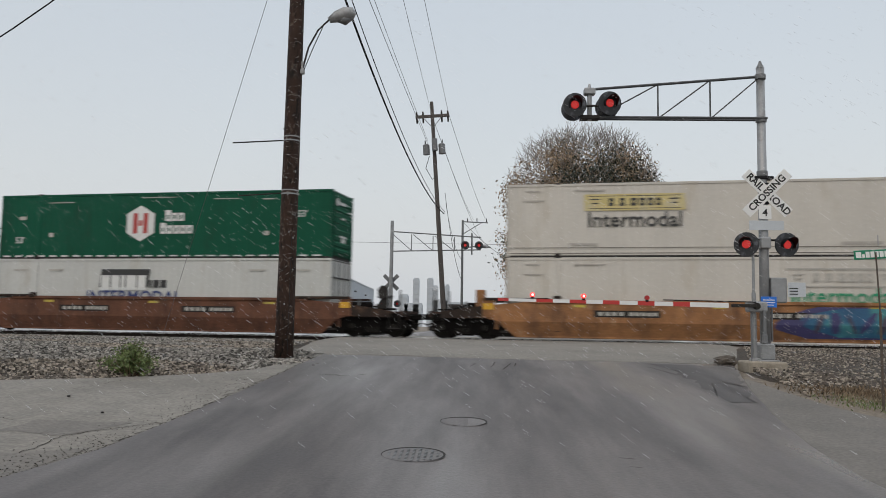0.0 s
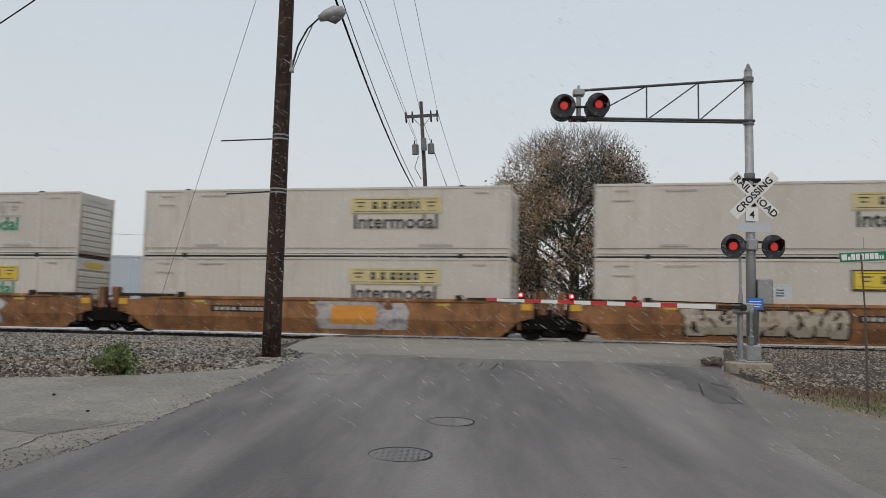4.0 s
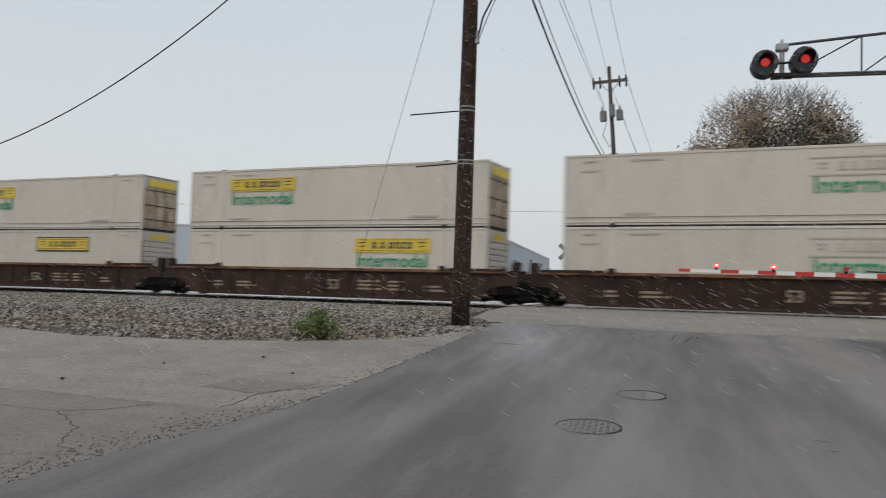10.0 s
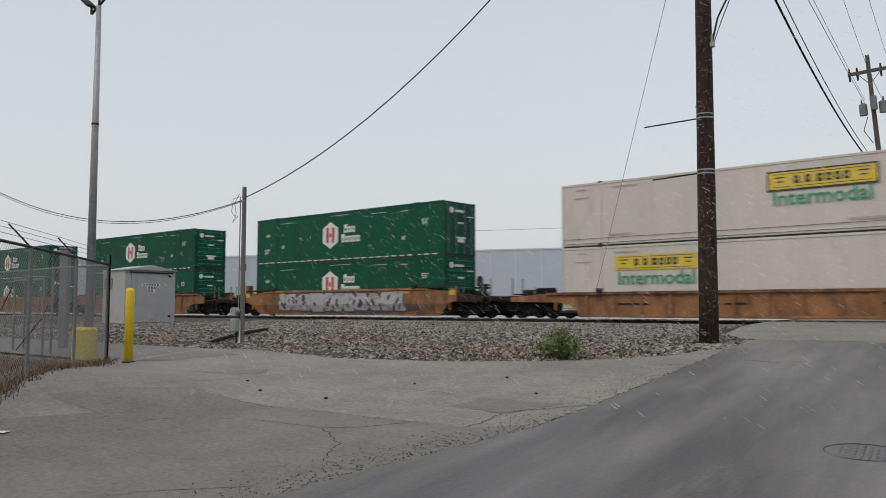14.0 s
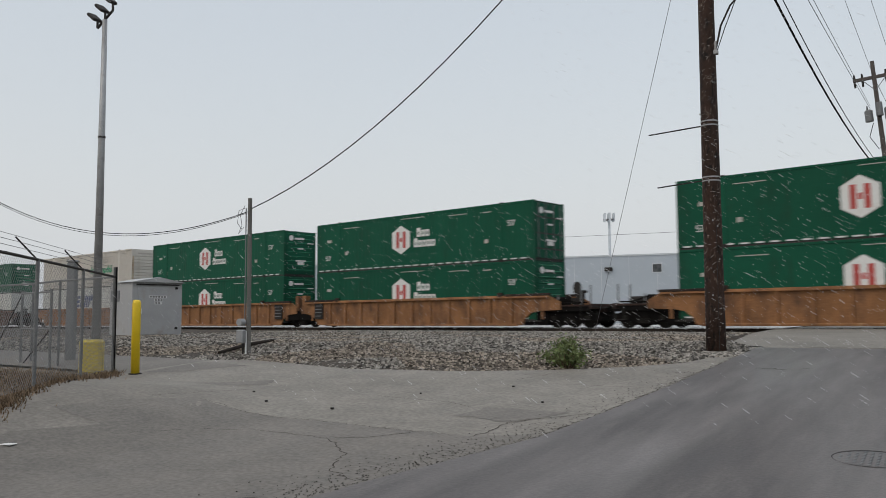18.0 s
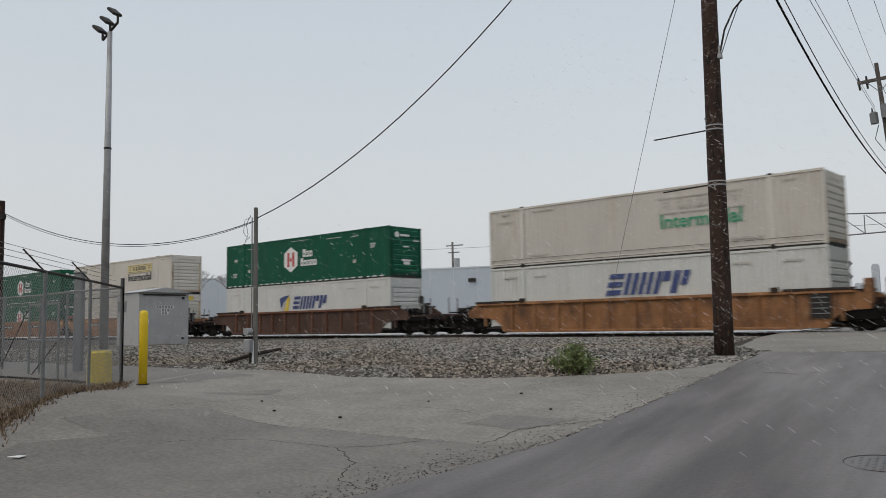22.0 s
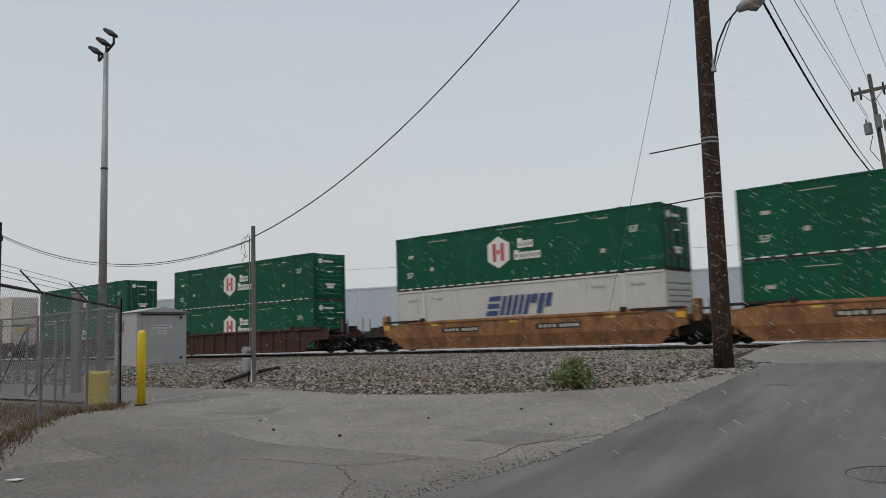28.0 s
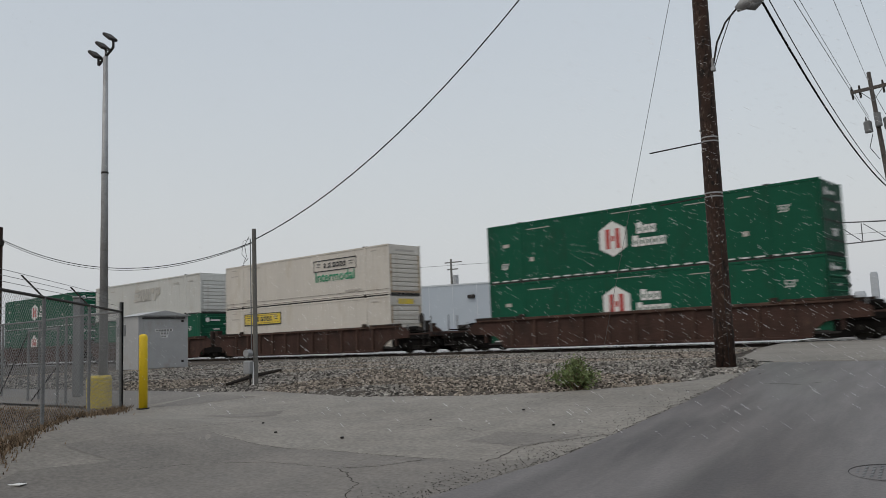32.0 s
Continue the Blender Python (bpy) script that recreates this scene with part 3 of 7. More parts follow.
crack_line([(between(ROAD_L, y) - 0.03, y) for y in np.arange(7.5, 17.2, 0.6)], 0.016, 0.028, "road_edge_line")


def patch(name, points, lift, material, label, category, ragged=0.08):
    """A piece of paving with an uneven edge, laid over the ground."""
    cx, cy = sum(p[0] for p in points) / len(points), sum(p[1] for p in points) / len(points)
    rim = []
    for (x0, y0), (x1, y1) in zip(points, points[1:] + points[:1]):
        for k in range(10):
            x, y = x0 + (x1 - x0) * k / 10, y0 + (y1 - y0) * k / 10
            j = ragged * (noise.noise((x * 2.1, y * 2.1, 6.0)) + 0.6 * noise.noise((x * 7, y * 7, 2.0)))
            rim.append((x + j, y + j))
    s, rings = Shape(), 6
    v = [(cx + (x - cx) * q / rings, cy + (y - cy) * q / rings) for q in range(1, rings + 1) for x, y in rim]
    n = len(rim)
    f = [tuple(range(n))] + [(q * n + i, q * n + n + i, q * n + n + (i + 1) % n, q * n + (i + 1) % n) for q in range(rings - 1) for i in range(n)]
    s.put([(x, y, land(x, y) + lift) for x, y in v], f)
    return thing(name, label, category, kind="structure", shape=s, material=material)


patch("asphalt_patch", [(3.7, 17.4), (3.85, 16.4), (3.8, 15.0), (3.72, 13.4), (3.75, 12.2), (4.08, 12.2), (4.42, 13.7), (5.0, 16.0), (5.3, 17.3)], 0.0382, ASPHALT_NEW, "newer dark asphalt along the road edge by the signal", "road patch", 0.2)
OLD = "darker worn concrete slab with hairline cracks"
patch("pavement_slab", [(-7.81, 5.85), (-8.61, 5.83), (-8.43, 6.63), (-8.09, 7.55)], 0.0182, CONCRETE_D, OLD, "concrete apron", 0.05)
patch("pavement_slab", [(-7.81, 5.85), (-8.09, 7.55), (-7.21, 7.46), (-6.17, 7.56), (-5.19, 7.51), (-4.42, 7.53), (-4.1, 7.56), (-3.62, 7.9), (-3.75, 6.8), (-4.03, 5.6), (-4.3, 3.6), (-4.5, 0.5), (-6.9, 0.5), (-6.9, 3.0), (-8.1, 5.02)], 0.0182, CONCRETE_D, OLD, "concrete apron", 0.05)
patch("pavement_slab", [(-4.92, 8.44), (-4.79, 9.1), (-3.75, 9.12), (-4.13, 8.36), (-4.63, 8.49)], 0.0182, CONCRETE_D, OLD, "concrete apron", 0.12)
patch("pavement_slab", [(-12.1, 11.3), (-10.8, 11.15), (-11.41, 9.95), (-11.95, 9.75)], 0.0182, CONCRETE_D, OLD, "concrete apron", 0.04)
patch("pavement_slab", [(-9.9, 9.1), (-9.0, 9.9), (-8.75, 9.45), (-9.3, 8.95)], 0.0182, CONCRETE_D, OLD, "concrete apron", 0.06)


def manhole(x, y, r, dotted):
    z = land(x, y) + 0.026
    tilt = Matrix.Translation((x, y, z)) @ Matrix.Rotation(radians(4), 4, "X")
    ob = thing("manhole_cover", "round iron manhole cover set in the asphalt" + (", studded" if dotted else ""), "manhole cover", tilt, "manhole covers in the road")
    s = Shape()
    n = 40
    for k in range(n):
        a, b = 2 * math.pi * k / n, 2 * math.pi * (k + 1) / n
        q = [(rr * math.cos(t), rr * math.sin(t), zz) for t in (a, b) for rr, zz in ((r * 0.93, 0.012), (r, 0.016))]
        s.put(q, [(0, 1, 3, 2)])
    part("rim", s, STEEL_D, ob)
    part("lid", Shape().disc((0, 0, 0.002), (0, 0, 1), r * 0.93, 0.012, 40), ASPHALT if not dotted else IRON, ob)
    if dotted:
        for a in range(-4, 5):
            for b in range(-4, 5):
                if math.hypot(a, b) < 4.3:
                    part("stud", STUD, None, ob, at=pose(a * r * 0.19, b * r * 0.19, 0.013))


STUD = Shape().disc((0, 0, 0), (0, 0, 1), 0.016, 0.006, 6).mesh("stud", GALV_D)
manhole(-0.10, 9.89, 0.28, False)
manhole(-0.56, 8.06, 0.31, True)


# ---- railway track ----
def railway():
    ob = thing("railway_track", "steel rails on dark timber ties, worn shiny on top", "railway track", track_pose(0), kind="structure")
    for y in (-0.7525, 0.7525):
        r = part("rail", Shape().box(-420, 500, y - 0.07, y + 0.07, -0.17, -0.15).box(-420, 500, y - 0.012, y + 0.012, -0.15, -0.03).box(-420, 500, y - 0.036, y + 0.036, -0.03, -0.004), RAIL, ob)
        part("running_surface", Shape().box(-420, 500, y - 0.037, y + 0.037, -0.028, 0.0, 0.004), RAIL_TOP, r, "polished rail head")
    tie = Shape().box(-0.115, 0.115, -1.3, 1.3, -0.3, -0.16, 0.01).mesh("tie", TIE)
    for k in range(280):
        s = -100 + k * 0.56
        if not -7.5 < s < 11:
            part("tie", tie, None, ob, at=pose(s, 0, 0, 0, 0, random.uniform(-0.7, 0.7)))


railway()


# ---- the train ----
HALF, WIDE, TALL = 8.075, 1.295, 2.896
CACHE = {}


def cached(key, make):
    if key not in CACHE:
        CACHE[key] = make()
    return CACHE[key]


def wavy_side(y, depth, pitch, z0, z1, x0, x1):
    """A corrugated sheet in x, z, its waves towards -y."""
    s = Shape()
    n = max(1, int((x1 - x0) / pitch))
    p = (x1 - x0) / n
    xs = []
    for k in range(n):
        a = x0 + k * p
        xs += [(a, 0), (a + p * 0.3, 0), (a + p * 0.5, depth), (a + p * 0.8, depth)]
    xs.append((x1, 0))
    v = [(x, y + (d if y < 0 else -d), z) for x, d in xs for z in (z0, z1)]
    s.put(v, [(2 * i, 2 * i + 2, 2 * i + 3, 2 * i + 1) for i in range(len(xs) - 1)])
    return s


def container(kind, style, lx, at, label, base=0):
    """A 53 ft box: ribbed or smooth sides, rails, posts at the lifting points, ends and its markings."""
    paint = {"hexagon": C_GREEN, "slant": C_COLD, "blocky": C_COLD}.get(kind, C_WHITE)
    key = paint.name + str(base)
    ob = thing("shipping_container", label, "container", at, "containers on the train")
    deep, pitch = (0.042, 0.23) if base else (0.010, 0.30)
    part("side_panel", cached(("near", key), lambda: wavy_side(-WIDE + 0.02, deep, pitch, 0.14, TALL - 0.1, -HALF + 0.1, HALF - 0.1).mesh("side_panel", paint)), None, ob)
    part("side_panel", cached(("far", key), lambda: Shape().box(-HALF + 0.1, HALF - 0.1, WIDE - 0.05, WIDE - 0.02, 0.14, TALL - 0.1).mesh("side_panel", paint)), None, ob)
    part("roof", cached(("roof", key), lambda: Shape().box(-HALF + 0.06, HALF - 0.06, -WIDE + 0.05, WIDE - 0.05, TALL - 0.045, TALL - 0.02).mesh("roof", paint)), None, ob)
    # near-black floor edge paints the shade below the rail and between boxes
    part("floor", cached("floor", lambda: Shape().box(-HALF + 0.06, HALF - 0.06, -WIDE + 0.03, WIDE - 0.03, -0.03, 0.12).mesh("floor", C_DARK)), None, ob)
    for y in (-WIDE, WIDE - 0.06):
        part("top_rail", cached(("top", key, y), lambda: Shape().box(-HALF, HALF, y, y + 0.06, TALL - 0.1, TALL, 0.008).mesh("top_rail", paint)), None, ob)
        part("bottom_rail", cached(("bot", key, y), lambda: Shape().box(-HALF, HALF, y, y + 0.06, 0.05, 0.17, 0.008).mesh("bottom_rail", paint)), None, ob)
    for x in (-HALF, HALF - 0.09):
        for y in (-WIDE - 0.002, WIDE - 0.088):
            part("corner_post", cached(("post", key, x, y), lambda: Shape().box(x, x + 0.09, y, y + 0.09, 0.0, TALL + 0.002, 0.012).mesh("corner_post", paint)), None, ob)
    for x in (-6.05, 6.05):
        part("lifting_post", cached(("lift", key, x), lambda: Shape().box(x - 0.09, x + 0.09, -WIDE - 0.008, -WIDE + 0.05, 0.0, TALL - 0.02, 0.008).mesh("lifting_post", paint)), None, ob)
        part("casting", cached(("cast", x), lambda: Shape().box(x - 0.1, x + 0.1, -WIDE - 0.016, WIDE + 0.004, TALL - 0.03, TALL + 0.035, 0.012).mesh("casting", STEEL_D)), None, ob, "dark corner casting")
        part("connector", cached(("conn", x), lambda: Shape().box(x - 0.11, x + 0.11, -WIDE - 0.018, -WIDE + 0.1, -0.02, 0.12, 0.012).mesh("connector", STEEL_D)), None, ob, "dark interbox connector")
    # ends: horizontal corrugation on the bulkhead, rods and bars on the doors
    has_doors = style == "ygd" or kind == "blocky" or (kind == "hexagon" and "stacked" in label and int(at.translation.x) % 2 == 0)
    if has_doors:
        for y0, y1 in ((-WIDE + 0.09, -0.008), (0.008, WIDE - 0.09)):
            part("door", cached(("door", key, y0), lambda: Shape().box(HALF - 0.05, HALF - 0.02, y0, y1, 0.1, TALL - 0.1).mesh("door", paint)), None, ob)
    else:
        part("end_panel", cached(("end", key), lambda: Shape().box(HALF - 0.09, HALF - 0.06, -WIDE + 0.08, WIDE - 0.08, 0.06, TALL - 0.06).mesh("end_panel", paint)), None, ob)
        rib = cached(("end_rib", key), lambda: Shape().box(HALF - 0.062, HALF - 0.004, -WIDE + 0.22, WIDE - 0.22, -0.105, 0.105, 0.02).mesh("end_rib", paint))
        for k in range(8):
            part("end_rib", rib, None, ob, at=pose(0, 0, 0.36 + k * 0.255))
        part("end_header", cached(("head", key), lambda: Shape().box(HALF - 0.062, HALF - 0.012, -WIDE + 0.1, WIDE - 0.1, 2.34, TALL - 0.08, 0.015).mesh("end_header", paint)), None, ob)
        if kind == "cream":
            part("marking", cached("end_text", lambda: Shape().box(HALF - 0.014, HALF - 0.008, -0.75, 0.75, 2.5, 2.62).mesh("marking", LOGO_FAINT)), None, ob)
            for y in (-WIDE + 0.09, WIDE - 0.24):
                part("rust_streak", cached(("end_rust", y), lambda: Shape().box(HALF - 0.03, HALF - 0.018, y, y + 0.15, 0.2, 2.3).mesh("rust_streak", END_STAIN)), None, ob, "rust-stained end corner")
            if "rail car" in label:
                part("logo_panel", cached("end_label", lambda: Shape().box(HALF - 0.014, HALF - 0.004, -0.62, 0.62, 2.42, 2.72).mesh("logo_panel", LOGO_Y)), None, ob, "small yellow label")
    if has_doors:
        for y in (-0.95, -0.35, 0.35, 0.95):
            part("lock_rod", cached(("rod", y), lambda: Shape().tube([(HALF, y, 0.1), (HALF, y, TALL - 0.12)], 0.02, 6).mesh("lock_rod", GALV_D)), None, ob, "steel lock rod")
        for z in (0.55, 1.3, 2.1):
            part("hinge_bar", cached(("bar", z), lambda: Shape().box(HALF - 0.01, HALF + 0.012, -1.15, 1.15, z - 0.03, z + 0.03).mesh("hinge_bar", C_DARK)), None, ob)
    part("end_panel", cached(("back", key), lambda: Shape().box(-HALF + 0.02, -HALF + 0.05, -WIDE + 0.08, WIDE - 0.08, 0.05, TALL - 0.05).mesh("end_panel", paint)), None, ob)
    F = -WIDE - 0.004

    def plate(name, shape, material, text=""):
        return part(name, shape, material, ob, text)

    def block(x0, x1, z0, z1, slant=0.0, y=F, t=0.004):
        return Shape().slab([(x0, z0), (x1, z0), (x1 + slant, z1), (x0 + slant, z1)], y - t, y + 0.004)

    if kind == "cream":
        for a in ((-7.3, -6.75), (-5.4, -4.2), (6.55, 7.1)):
            plate("marking", block(a[0], a[1], 2.58, 2.64), LOGO_FAINT)
        plate("marking", block(-7.4, -6.6, 2.2, 2.25), LOGO_FAINT)
        plate("marking", block(-5.6, -4.5, 0.44, 0.53), LOGO_FAINT)
        plate("marking", block(4.3, 5.7, 0.44, 0.53), LOGO_FAINT)
        plate("stripe", block(-HALF + 0.1, HALF - 0.1, 0.34, 0.362, y=F - 0.006), LOGO_SEAM, "thin dark seam line")
        plate("stripe", block(-HALF + 0.1, HALF - 0.1, 0.12, 0.15, y=F - 0.002), LOGO_SEAM, "thin dark seam line")
        yellow = style in ("y", "yp", "yb", "yg", "ygd", "yo")
        z0, z1 = (1.80, 2.45)
        if style in ("yo", "yb"):
            plate("logo_border", block(lx - 2.0, lx + 2.0, z0 - 0.08, z1 + 0.06), LOGO_K, "black logo border")
        if yellow:
            plate("logo_panel", block(lx - 1.92, lx + 1.92, z0, z1, y=F - 0.005), LOGO_PALE if style == "yp" else LOGO_Y, "yellow logo panel")
            for z in (z0 + 0.07, z1 - 0.09):
                plate("logo_line", block(lx - 1.75, lx + 1.75, z, z + 0.022, y=F - 0.01), LOGO_K, "thin black logo line")
        else:
            for z in (z0, z1):
                plate("logo_line", block(lx - 1.92, lx + 1.92, z - 0.03, z + 0.03), LOGO_GREY if style == "f" else LOGO_K, "faded logo line")
            if style == "fk":
                for x in (lx - 1.92, lx + 1.92):
                    plate("logo_line", block(x - 0.02, x + 0.02, z0, z1), LOGO_K, "black logo line")
        ink = LOGO_K if style != "f" else LOGO_GREY
        x = lx - 0.98
        for w, h in ((0.2, 0.3), (0.05, 0.06), (0.2, 0.3), (0.05, 0.06), (0.24, 0.3), (0.23, 0.3), (0.23, 0.3), (0.2, 0.3)):
            plate("logo_bar", block(x, x + w, 1.98, 1.98 + h, y=F - 0.01), ink, "plain logo bar")
            if h > 0.1:
                plate("logo_slot", block(x + w * 0.34, x + w * 0.66, 2.1 if x < lx else 2.06, 2.19, y=F - 0.013), {"yp": LOGO_PALE, "f": paint, "fk": paint}.get(style, LOGO_Y))
            x += w + 0.085
        for sx in (-1, 1):
            plate("logo_bar", block(lx + sx * 1.5 - 0.2, lx + sx * 1.5 + 0.2, 2.22, 2.27, y=F - 0.01), ink, "thin logo bar")
            plate("logo_bar", block(lx + sx * 1.5 - 0.13, lx + sx * 1.5 + 0.13, 2.06, 2.11, y=F - 0.01), ink, "thin logo bar")
        if style != "yo":
            ink = LOGO_K if style in ("y", "yp") else LOGO_GREEN
            part("lettering", lettering("Intermodal", 0.82, ink, 0.012), None, ob, "word Intermodal in heavy letters", at=pose(lx, F - 0.006, 1.42))
        if has_doors:
            part("logo_panel", Shape().box(HALF + 0.012, HALF + 0.024, -0.95, 0.95, 2.3, 2.68), LOGO_Y, ob, "yellow door panel")
            part("rust_streak", Shape().box(HALF - 0.015, HALF - 0.006, -WIDE + 0.12, WIDE - 0.12, 0.2, 2.28), END_STAIN, ob, "rust-stained doors")
        part("rust_streak", Shape().box(HALF - 0.01, HALF + 0.002, -WIDE + 0.1, WIDE - 0.1, 0.14, 0.22), RUST_E, ob, "rusty foot of the end wall")
    elif kind == "hexagon":
        hexa = [(lx + 0.68 * sx, 1.53 + z) for sx, z in ((0, -0.80), (1, -0.42), (1, 0.42), (0, 0.80), (-1, 0.42), (-1, -0.42))]
        plate("emblem", Shape().slab(hexa, F - 0.006, F), LOGO_W, "white hexagon emblem")
        for sx in (-1, 1):
            plate("emblem_bar", block(lx + sx * 0.25 - 0.11, lx + sx * 0.25 + 0.11, 1.08, 1.98, y=F - 0.008), LOGO_RED, "red bar")
        plate("emblem_bar", block(lx - 0.08, lx + 0.08, 1.42, 1.66, y=F - 0.008), LOGO_RED, "small red block")
        for row, (z, n, x0) in enumerate(((1.62, 3, lx + 1.2), (1.06, 5, lx + 0.98))):
            for k in range(n):
                plate("logo_bar", block(x0 + k * 0.32, x0 + k * 0.32 + 0.27, z, z + (0.48 if k == 0 else 0.36)), LOGO_W, "white logo bar")
                plate("logo_slot", block(x0 + k * 0.32 + 0.09, x0 + k * 0.32 + 0.18, z + 0.1, z + 0.26, y=F - 0.006), C_GREEN)
        n = 26
        dash = Shape()
        for k in range(n):
            x = -HALF + 0.25 + k * (2 * HALF - 0.5) / n
            dash.put(*(lambda q: (q.v, q.f))(block(x, x + 0.36, 0.06, 0.12)))
        part("reflector_strip", cached("dashes", lambda: dash.mesh("reflector_strip", LOGO_W)), None, ob, "dashed white reflector strip", kind="stuff")
        for x, z, w, h in ((-7.1, 1.75, 0.36, 0.16), (-5.5, 0.95, 0.22, 0.2), (5.0, 0.95, 0.22, 0.2), (-5.6, 2.5, 1.3, 0.035), (2.6, 2.55, 1.2, 0.035), (4.9, 2.5, 0.5, 0.05), (-0.9, 2.66, 1.7, 0.03)):
            plate("marking", block(x, x + w, z, z + h), LOGO_GREY)
        part("lettering", lettering("53'", 0.4, LOGO_W, 0.004), None, ob, "white 53 foot mark", at=pose(6.7, F - 0.004, 1.85))
        part("lettering", lettering("53'", 0.4, LOGO_W, 0.004), None, ob, "white 53 foot mark", at=pose(-7.0, F - 0.004, 0.8))
        part("roundel", Shape().disc((HALF + 0.008, -0.72, 2.42), (1, 0, 0), 0.17, 0.014, 12), LOGO_W, ob, "white roundel")
        for y0, y1, z, h in ((-0.45, 0.3, 2.34, 0.12), (-0.2, 0.25, 1.72, 0.08), (-0.35, 0.45, 0.92, 0.10), (-0.2, 0.3, 0.72, 0.18), (0.6, 1.1, 2.1, 0.06)):
            part("marking", Shape().box(HALF + 0.0, HALF + 0.014, y0, y1, z, z + h), LOGO_W, ob)
        edge = cached("end_edge", lambda: Shape().box(HALF - 0.002, HALF + 0.004, -0.95, 0.95, -0.012, 0.012).mesh("rib_edge", LOGO_GREEN))
        for k in range(0 if has_doors else 9):
            part("rib_edge", edge, None, ob, at=pose(0, 0, 0.40 + k * 0.285))
    elif kind in ("slant", "blocky"):
        if kind == "slant":
            ink = LOGO_BLUE if style != "grey" else LOGO_GREY
            if style == "flag":
                plate("emblem", Shape().slab([(lx - 2.75, 2.02), (lx - 2.6, 1.35), (lx - 2.35, 1.75), (lx - 1.75, 2.2), (lx - 2.3, 2.15)], F - 0.006, F), LOGO_BLUE, "dark blue flag shape")
                plate("emblem", Shape().slab([(lx - 2.6, 1.35), (lx - 2.35, 1.08), (lx - 2.1, 1.7), (lx - 2.2, 1.85)], F - 0.006, F), LOGO_GREY, "pale grey flag stripe")
                plate("emblem", Shape().slab([(lx - 2.3, 1.08), (lx - 1.9, 1.08), (lx - 1.72, 2.1), (lx - 1.95, 2.05), (lx - 2.08, 1.7)], F - 0.006, F), LOGO_Y, "yellow flag stripe")
            x = lx - 1.9 if style != "flag" else lx - 1.45
            k = 1.0 if style != "flag" else 0.82
            # a slanted row of plain bars
            def bars(x, w, spec):
                for bx, by, bw, bh in spec:
                    sl = 0.3 * bh
                    z = 1.32 + by * 0.95 * k
                    plate("logo_bar", block(x + bx * w + 0.3 * by * 0.95 * k, x + (bx + bw) * w + 0.3 * by * 0.95 * k, z, z + bh * 0.95 * k, 0.3 * bh * 0.95 * k), ink, "slanted logo bar")
            bars(x, 0.75 * k, [(0, 0, 1, 0.24), (0, 0.38, 1, 0.24), (0, 0.76, 1, 0.24)])
            bars(x + 0.88 * k, 0.95 * k, [(0, 0, 0.24, 1), (0.38, 0, 0.24, 1), (0.76, 0, 0.24, 1)])
            bars(x + 1.96 * k, 0.22 * k, [(0, 0, 1, 1)])
            bars(x + 2.32 * k, 0.68 * k, [(0, 0, 0.35, 1), (0.45, 0.55, 0.5, 0.45)])
            bars(x + 3.1 * k, 0.75 * k, [(0, 0, 0.4, 1), (0.55, 0.35, 0.4, 0.65)])
        else:
            x = lx - 1.7
            plate("logo_shadow", block(x - 0.1, x + 2.3, 1.62, 2.42, 0.1), LOGO_K, "black block behind the logo")
            for w in (0.42, 0.42, 0.18, 0.5, 0.4):
                plate("logo_bar", block(x, x + w, 1.5, 2.15, y=F - 0.006), LOGO_W, "plain logo bar")
                x += w + 0.07
            for w in (0.12, 0.28, 0.26):
                plate("logo_bar", block(x + 0.1, x + w + 0.1, 1.62, 1.95, y=F - 0.006), LOGO_K, "plain logo bar")
                x += w + 0.08
            part("lettering", lettering("INTERMODAL", 0.75, LOGO_BLUE, 0.01), None, ob, "word INTERMODAL in blue", at=pose(lx - 0.1, F - 0.006, 1.18))
        for x in (-7.2, -5.4, 4.4, 6.4):
            plate("marking", block(x, x + 0.7, 2.35, 2.43), LOGO_GREY)
    return ob


